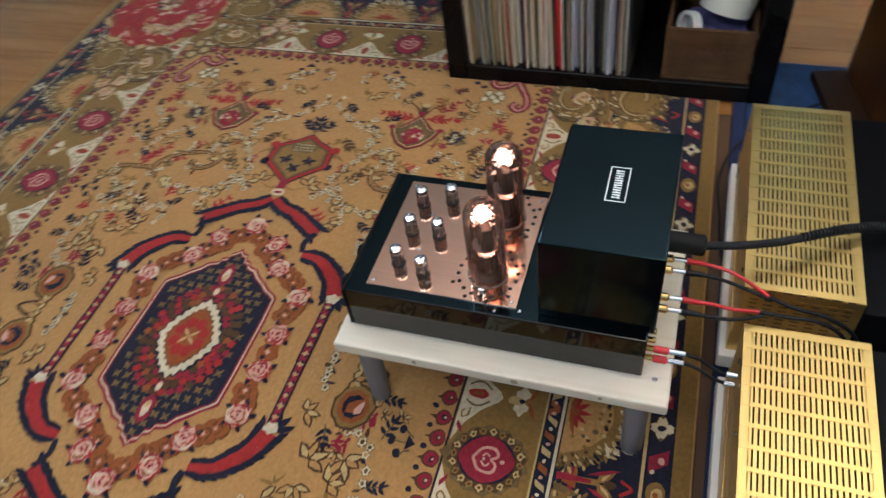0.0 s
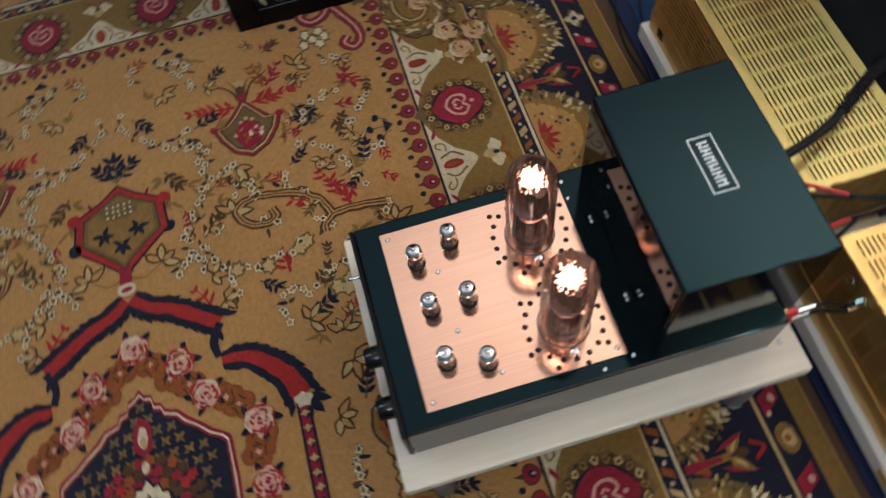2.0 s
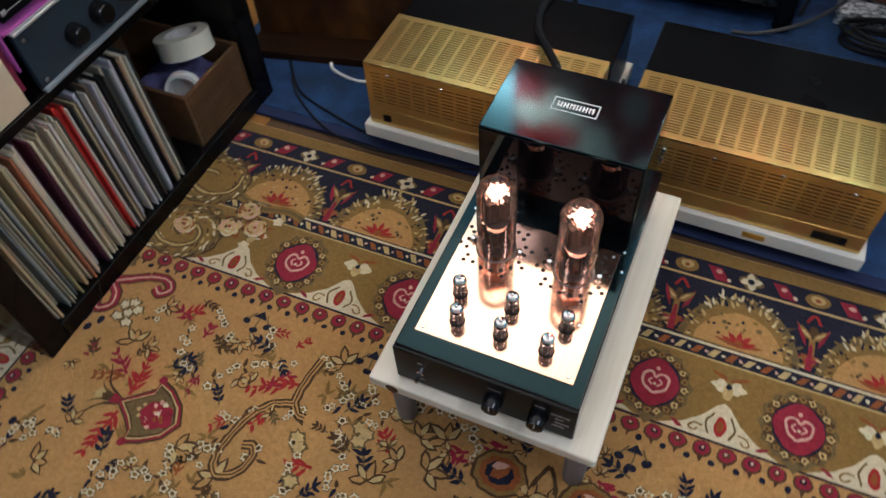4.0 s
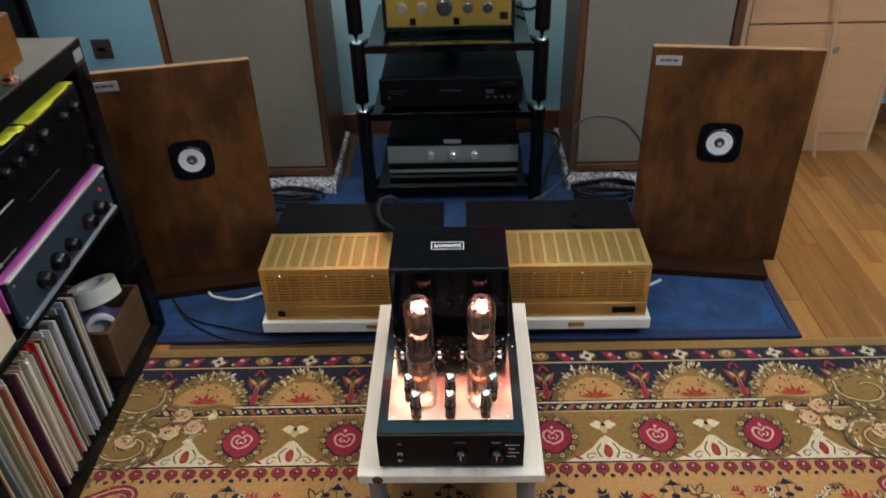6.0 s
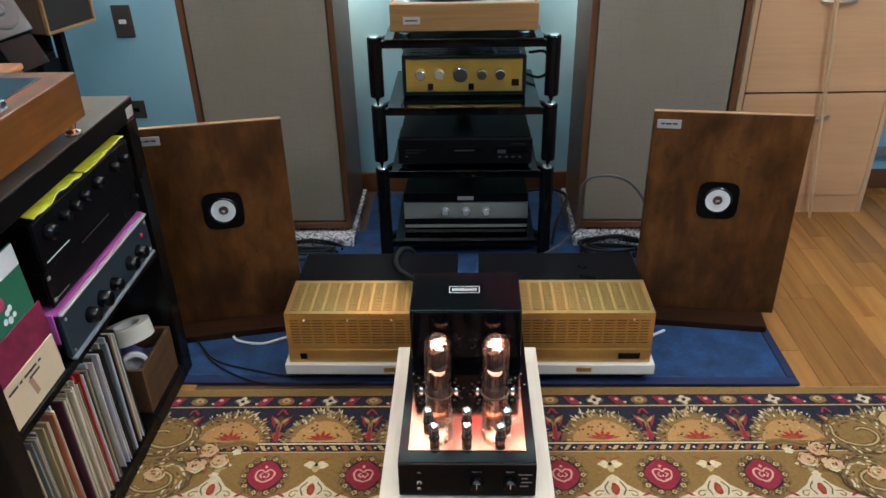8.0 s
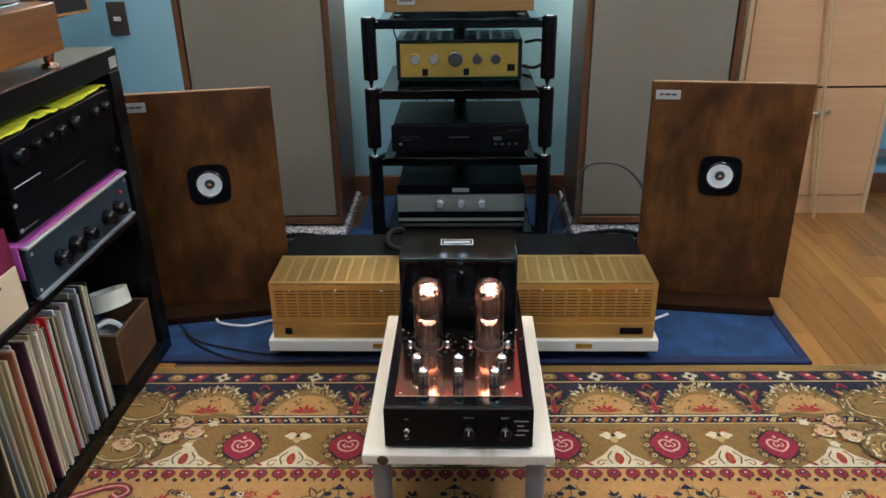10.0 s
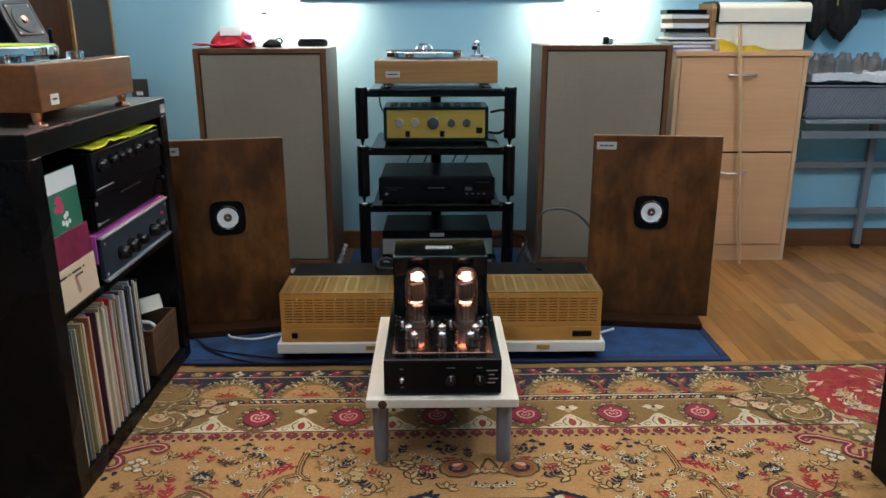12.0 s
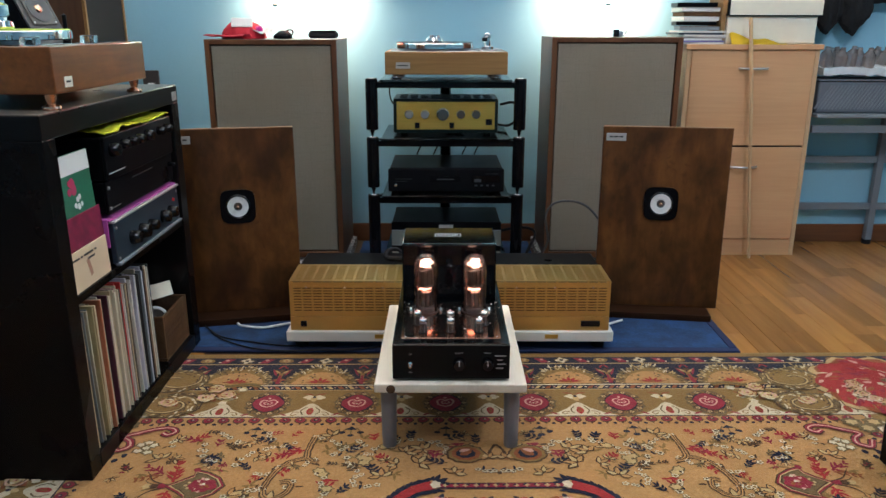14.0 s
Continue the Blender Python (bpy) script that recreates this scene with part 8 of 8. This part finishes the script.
for u, v, a in ((0.790, 0.100, 2.4), (0.493, 0.189, 0.5), (0.391, 0.137, 1.3), (0.582, 0.208, 3.0), (0.169, 0.385, 0.8), (0.214, 0.373, 2.2), (0.229, 0.321, 0.2), (0.391, 0.448, 0.6), (0.181, 0.325, 2.5), (0.262, 0.275, 1.2), (0.340, 0.150, 2.0), (0.020, 0.345, 1.4), (0.100, 0.285, 2.0), (0.440, 0.060, 0.4), (0.770, 0.350, 0.9)):
    outlined(u, v, a, rg.uniform(0.8, 1.1))
for u, v, u2, v2 in ((0.447, 0.385, 0.530, 0.345), (0.470, 0.318, 0.486, 0.290), (0.289, 0.428, 0.292, 0.455), (0.700, 0.425, 0.745, 0.440), (0.720, 0.428, 0.690, 0.455), (0.744, 0.285, 0.800, 0.268), (0.744, 0.290, 0.790, 0.320), (0.497, 0.356, 0.470, 0.400), (0.354, 0.262, 0.395, 0.250), (0.330, 0.130, 0.375, 0.105), (0.345, 0.120, 0.330, 0.085), (0.130, 0.380, 0.165, 0.355), (0.252, 0.330, 0.275, 0.365), (0.075, 0.410, 0.100, 0.395), (0.560, 0.020, 0.580, 0.055), (0.855, 0.040, 0.885, 0.075)):
    coral(u, v, u2, v2, 1.0, rg.choice(("red", "red", "rust", "wine")))
# small brown-ringed flowers beside the short axis
for k, (rr, col) in enumerate(((0.046, "brown"), (0.041, "gold"), (0.033, "rust"), (0.023, "navy"))):
    w.disc(0.072, 0.365, rr, rr * 0.84, col, 4 + k, 24, 0.3, 9, 0.05)
w.leaf(0.086, 0.355, 2.4, 0.040, 0.022, "rust", 9)
w.leaf(0.088, 0.372, 2.8, 0.030, 0.014, "pink", 10)
w.line([(0.020, 0.365), (0.008, 0.395), (0.0, 0.405)], 0.007, "brown", 5)
w.line([(0.125, 0.365), (0.145, 0.362), (0.158, 0.372)], 0.006, "wine", 5)
# triple drops below the medallion points
for k in range(4):
    u = P / 2 + P * k
    if u < 0.75:
        for du, dv in ((-0.022, 0.014), (0, 0.0), (0.022, 0.014)):
            w.disc(u + du, 0.462 + dv - 0.012, 0.0085, 0.0065, "navy", 3, 10)
            w.line([(u + du * 0.5, 0.485), (u + du, 0.466 + dv - 0.012)], 0.003, "olive", 3, steps=2)
        w.poly([(u - 0.014, 0.476), (u, 0.492), (u + 0.014, 0.476)], "navy", 4)
for k in range(2):
    v = 0.122 + 0.244 * k
    for dv, du in ((-0.022, 0.014), (0, 0.0), (0.022, 0.014)):
        w.disc(0.872 + du - 0.012, v + dv, 0.0065, 0.0085, "navy", 3, 10)
    w.poly([(0.886, v - 0.014), (0.902, v), (0.886, v + 0.014)], "navy", 4)
for k in range(46):
    u, v = rg.uniform(0.05, 0.86), rg.uniform(0.03, 0.44)
    if u < 0.42 and v < 0.27:
        continue
    for t in range(2):
        a = rg.uniform(0, 6.28)
        w.leaf(u, v, a, rg.uniform(0.02, 0.034), 0.0075, "gold", 1)
        w.leaf(u, v, a + 0.9, 0.018, 0.006, "gold", 1)
for k in range(120):
    u, v = rg.uniform(0.04, 0.87), rg.uniform(0.02, 0.47)
    if (u < 0.44 and v < 0.29) or (abs(u - 0.53) < 0.13 and v < 0.11) or (abs(u - 0.655) < 0.09 and abs(v - 0.243) < 0.08):
        continue
    kind, a = k % 6, rg.uniform(0, 6.28)
    if kind in (0, 3):
        outlined(u, v, a, rg.uniform(0.45, 0.7))
    elif kind == 1:
        coral(u, v, u + 0.032 * math.cos(a), v + 0.032 * math.sin(a), 0.7, rg.choice(("red", "rust", "wine")))
    elif kind == 2:
        fern(u, v, a, rg.uniform(0.5, 0.75), rg.choice(("brown", "navy", "olive")))
    else:
        garland([(u, v), (u + 0.02 * math.cos(a), v + 0.02 * math.sin(a)), (u + 0.045 * math.cos(a + 0.7), v + 0.045 * math.sin(a + 0.7))])
w.copies = [(1, 1), (-1, 1)]
bud = [(0.085, 0.0), (0.062, 0.030), (0.038, 0.074), (-0.022, 0.078), (-0.052, 0.042), (-0.078, 0.014), (-0.098, 0.0)]
bud = bud + [(a, -b) for a, b in bud[-2:0:-1]]
bu = 0.528
for k, (f, col) in enumerate(((1.05, "navy"), (1.0, "red"), (0.86, "brown"), (0.81, "olive"), (0.74, "gold"))):
    w.poly([(bu + a * f, b * f) for a, b in bud], col, 5 + k)
for a, b, ang in ((-0.035, 0.0, 0.0), (-0.008, 0.030, 0.5), (-0.008, -0.030, -0.5)):
    for t in (-0.9, 0.0, 0.9, 2.2, -2.2):
        w.leaf(bu + a, b, ang + t + math.pi, 0.020, 0.009, "navy", 10)
w.disc(bu + 0.035, 0, 0.018, 0.034, "olive", 10, 16)
for k in range(5):
    for j in range(3):
        w.disc(bu + 0.025 + 0.010 * j, -0.02 + 0.010 * k, 0.0024, 0.0024, "cream", 11, 6)
for s in (-1, 1):
    w.disc(bu - 0.022, s * 0.080, 0.012, 0.012, "navy", 6, 10)
    w.disc(bu + 0.038, s * 0.078, 0.012, 0.012, "red", 6, 10)
    fern(bu + 0.115, s * 0.018, s * 0.7, 1.0)
    w.line([(bu - 0.095, 0), (bu - 0.105, s * 0.03), (bu - 0.085, s * 0.062)], 0.005, "gold", 2, taper=True)
fern(bu + 0.12, 0.0, 0.0, 1.2)
w.disc(0.408, 0.0, 0.012, 0.016, "cream", 11, 10)
w.disc(0.408, 0.0, 0.005, 0.010, "wine", 12, 8)
w.line([(0.45, 0.0), (0.42, 0.0)], 0.020, "wine", 10, steps=2)
w.done("field_weave", "floral sprays and garlands of the field")

# centre medallion
w = Weave()


def ring(pts, f, col, layer):
    w.poly([(a * f[0], b * f[1]) for a, b in pts], col, layer)


def four(q):
    """A closed outline from one quarter of it (from the u axis to the v axis)."""
    a = q + [(-u, v) for u, v in reversed(q[:-1] if q[-1][0] == 0 else q)]
    b = [(u, -v) for u, v in reversed(a)]
    return a + [p for p in b if p not in a]


# jagged steps along the pointed ends, straight sides
inner = four([(0.222, 0.0), (0.213, 0.007), (0.209, 0.017), (0.196, 0.019), (0.192, 0.030), (0.182, 0.034), (0.176, 0.052), (0.162, 0.064), (0.150, 0.080), (0.134, 0.096), (0.124, 0.112), (0.116, 0.119), (0.06, 0.121), (0.0, 0.121)])
for k, (f, col) in enumerate(((1.075, "wine"), (1.035, "cream"), (1.012, "wine"), (0.985, "navy"))):
    ring(inner, (1 + (f - 1) * 0.75, f), col, 5 + k)
for i in range(-10, 11):
    for j in range(-6, 7):
        u, v = i * 0.0205, j * 0.0215 + (0.01075 if i % 2 else 0)
        lim = 0.112 if abs(u) < 0.116 else 0.112 * max(0.0, (0.215 - abs(u)) / 0.10)
        if abs(v) < lim - 0.005 and (u / 0.125) ** 2 + (v / 0.092) ** 2 > 1:
            for a in (0.785, 2.356, 3.927, 5.498):
                w.leaf(u, v, a, 0.0098, 0.0052, rg.choice(("olive", "gold", "olive")), 9)
rg = random.Random(8)
for k in range(34):
    a = 2 * math.pi * k / 34
    for f in (1.04, 0.90, 0.76):
        w.disc(0.118 * f * math.cos(a + f), 0.086 * f * math.sin(a + f), 0.0088, 0.0082, rg.choice(("wine", "red", "wine", "brown", "brown", "rust")), 11, 10, a, 5, 0.2)
core = []
for k in range(48):
    a = 2 * math.pi * k / 48
    r = 1.0 / ((abs(math.cos(a)) ** 1.35 + abs(math.sin(a)) ** 1.35) ** (1 / 1.35))
    core.append((0.090 * r * math.cos(a) * (1 + 0.05 * (-1) ** k), 0.062 * r * math.sin(a) * (1 + 0.05 * (-1) ** k)))
ring(core, (1.06, 1.06), "navy", 12)
ring(core, (1.0, 1.0), "cream", 13)
ring(core, (0.80, 0.78), "brown", 14)
ring(core, (0.76, 0.74), "rust", 15)
for k in range(8):
    a = 0.39 + k * 0.785
    w.disc(0.034 * math.cos(a), 0.027 * math.sin(a), 0.0125, 0.011, "red", 16, 12, a, 5, 0.1)
w.disc(0, 0, 0.018, 0.016, "rust", 17, 12)
for k in range(4):
    w.leaf(0, 0, 0.785 + 1.571 * k, 0.024, 0.007, "straw", 18)
for s in (-1, 1):
    w.disc(s * 0.158, 0, 0.029, 0.015, "wine", 12, 16, 0, 6, 0.08)
    w.disc(s * 0.158, 0, 0.017, 0.0075, "cream", 13, 14)
    w.disc(s * 0.150, 0, 0.007, 0.005, "straw", 14, 10)
    w.disc(s * 0.112, 0, 0.010, 0.006, "cream", 14, 10)
w.copies = QUAD


def comet(pts, w0, w1, lay):
    """A red bar that swells from w0 to w1 inside a toothed navy edge."""
    line = smooth_line([(a, b, 0) for a, b in pts], 8)
    n = len(line) - 1
    for k, p in enumerate(line):
        f = w0 + (w1 - w0) * k / n
        t = (line[min(k + 1, n)] - line[max(k - 1, 0)]).normalized()
        ang = math.atan2(t.y, t.x)
        for s in (-1, 1):
            w.leaf(p.x - s * t.y * f * 0.42, p.y + s * t.x * f * 0.42, ang + s * 0.6, 0.014 + 0.004 * (k % 3), 0.010, "navy", lay)
    for k in range(n):
        p, q = line[k], line[k + 1]
        t = (q - p).normalized()
        a, b = w0 + (w1 - w0) * k / n, w0 + (w1 - w0) * (k + 1) / n
        for g, col, up in ((0.96, "navy", 1), (0.70, "red", 2)):
            w.poly([(p.x - t.y * a / 2 * g, p.y + t.x * a / 2 * g), (p.x + t.y * a / 2 * g, p.y - t.x * a / 2 * g), (q.x + t.y * b / 2 * g, q.y - t.x * b / 2 * g), (q.x - t.y * b / 2 * g, q.y + t.x * b / 2 * g)], col, lay + up)


comet([(0.388, 0.004), (0.366, 0.030), (0.350, 0.068), (0.325, 0.105), (0.303, 0.138)], 0.024, 0.032, 6)
comet([(0.240, 0.132), (0.236, 0.168), (0.218, 0.196), (0.188, 0.224), (0.150, 0.240)], 0.020, 0.044, 6)
w.line([(0.303, 0.138), (0.275, 0.124), (0.248, 0.128)], 0.012, "navy", 8)
w.disc(0.143, 0.240, 0.011, 0.014, "cream", 10, 12, 0, 5, 0.2)
for t in (-0.6, 0.0, 0.5):
    w.leaf(0.148, 0.246, 2.6 + t, 0.040, 0.014, "navy", 7)
w.straight([(0.138, 0.238), (0.0, 0.238)], 0.021, "navy", 6)
w.straight([(0.138, 0.238), (0.0, 0.238)], 0.013, "wine", 7)
for k in range(6):
    w.disc(0.011 + 0.022 * k, 0.238, 0.0052, 0.0052, "straw", 8, 12, 0, 4, 0.4)
    w.leaf(0.002 + 0.022 * k, 0.238, 0.5, 0.010, 0.005, "navy", 8)
for u, v in ((0.267, 0.024), (0.217, 0.078), (0.165, 0.146), (0.086, 0.162), (0.180, 0.130), (0.236, 0.050), (0.108, 0.170)):
    for du, dv in ((-0.010, 0.006), (0.011, -0.004), (0.002, 0.012), (-0.002, -0.011), (0.0, 0.0)):
        w.disc(u + du, v + dv, 0.0150, 0.0140, "brown", 9.5, 14)
        w.disc(u + du, v + dv, 0.0142, 0.0132, "rust", 10 + 0.3 * (du > 0), 14)
    for k in range(4):
        b = u * 30 + k * 1.6
        w.line([(u + 0.014 * math.cos(b), v + 0.013 * math.sin(b)), (u + 0.010 * math.cos(b + 0.5), v + 0.010 * math.sin(b + 0.5)), (u + 0.013 * math.cos(b + 1.0), v + 0.012 * math.sin(b + 1.0))], 0.0028, "brown", 11.5, steps=2)
    w.disc(u, v, 0.0045, 0.004, "pink", 13, 8, 0, 4, 0.3)
for u, v in ((0.256, 0.068), (0.196, 0.100), (0.133, 0.172), (0.040, 0.168)):
    rose(w, u, v, 0.024, 11, u * 9)
w.copies = [(1, 1), (1, -1)]
w.disc(0.0, 0.167, 0.024, 0.021, "rust", 10, 18, 0.3, 6, 0.10)
w.disc(0.0, 0.167, 0.0055, 0.005, "pink", 13, 8, 0, 4, 0.3)
w.copies = [(1, 1), (-1, 1)]
rose(w, 0.300, 0.0, 0.025, 12, 0.4)
w.done("medallion_weave", "navy lattice medallion ringed with roses")

# ---- floor planks ----


def planks(x0, x1, y0, y1, wd, seed, limit):
    rg = random.Random(seed)
    lengths = (0.34, 0.42, 0.50)
    shared = {}
    for ln in lengths:
        b = box(-wd / 2 + 0.0006, wd / 2 - 0.0006, 0.0006, ln - 0.0006, -0.006, 0.0, 0.0007, 1)
        me = bpy.data.meshes.new("plank")
        bmesh.ops.recalc_face_normals(b, faces=b.faces[:])
        b.to_mesh(me)
        b.free()
        me.materials.append(M["plank"])
        shared[ln] = me
    count, rest = 0, []
    x = x0 + wd / 2
    while x < x1:
        y = y0 - rg.random() * 0.4
        while y < y1:
            ln = rg.choice(lengths)
            z = FLOOR - 0.0004 * rg.random()
            # cut short at the walls
            a, b = max(y, y0), min(y + ln, y1)
            if b - a > 0.01:
                if count < limit:
                    ob = new("plank", shared[ln])
                    ob.parent = floor
                    ob.matrix_basis = pose(x, a, z) @ Matrix.Diagonal((1, (b - a) / ln, 1, 1))
                    count += 1
                else:
                    rest.append((x, a, b - a, z))
            y += ln
        x += wd
    return rest


def plank_rest(rest, wd, name="plank_floor"):
    vs, fs = [], []
    for x, y, ln, z in rest:
        k = len(vs)
        a, b, c, d = x - wd / 2 + 0.0007, x + wd / 2 - 0.0007, y + 0.0007, y + ln - 0.0007
        vs += [(a, c, z), (b, c, z), (b, d, z), (a, d, z), (a, c, z - 0.006), (b, c, z - 0.006), (b, d, z - 0.006), (a, d, z - 0.006)]
        fs += [(k, k + 1, k + 2, k + 3), (k, k + 4, k + 5, k + 1), (k + 1, k + 5, k + 6, k + 2), (k + 2, k + 6, k + 7, k + 3), (k + 3, k + 7, k + 4, k)]
    me = bpy.data.meshes.new(name)
    me.from_pydata(vs, [], fs)
    me.materials.append(M["plank"])
    ob = new(name, me)
    ob.parent = floor
    tagged(ob, "rest of the oak strips", kind="stuff")


WD = 0.073
a1 = planks(0.98, 2.35, 0.25, YN, WD, 4, 90)
a2 = planks(XW + 0.01, 0.98, YS + 0.01, -1.52, WD, 6, 150)
a3 = planks(XW + 0.01, -0.62, -1.52, YN - 0.45, WD, 7, 60)
a4 = planks(0.98, XE - 0.05, YS + 0.01, 0.2, WD, 8, 0) + planks(2.38, XE - 0.05, 0.25, YN, WD, 9, 0)
plank_rest(a1 + a2 + a3 + a4, WD)
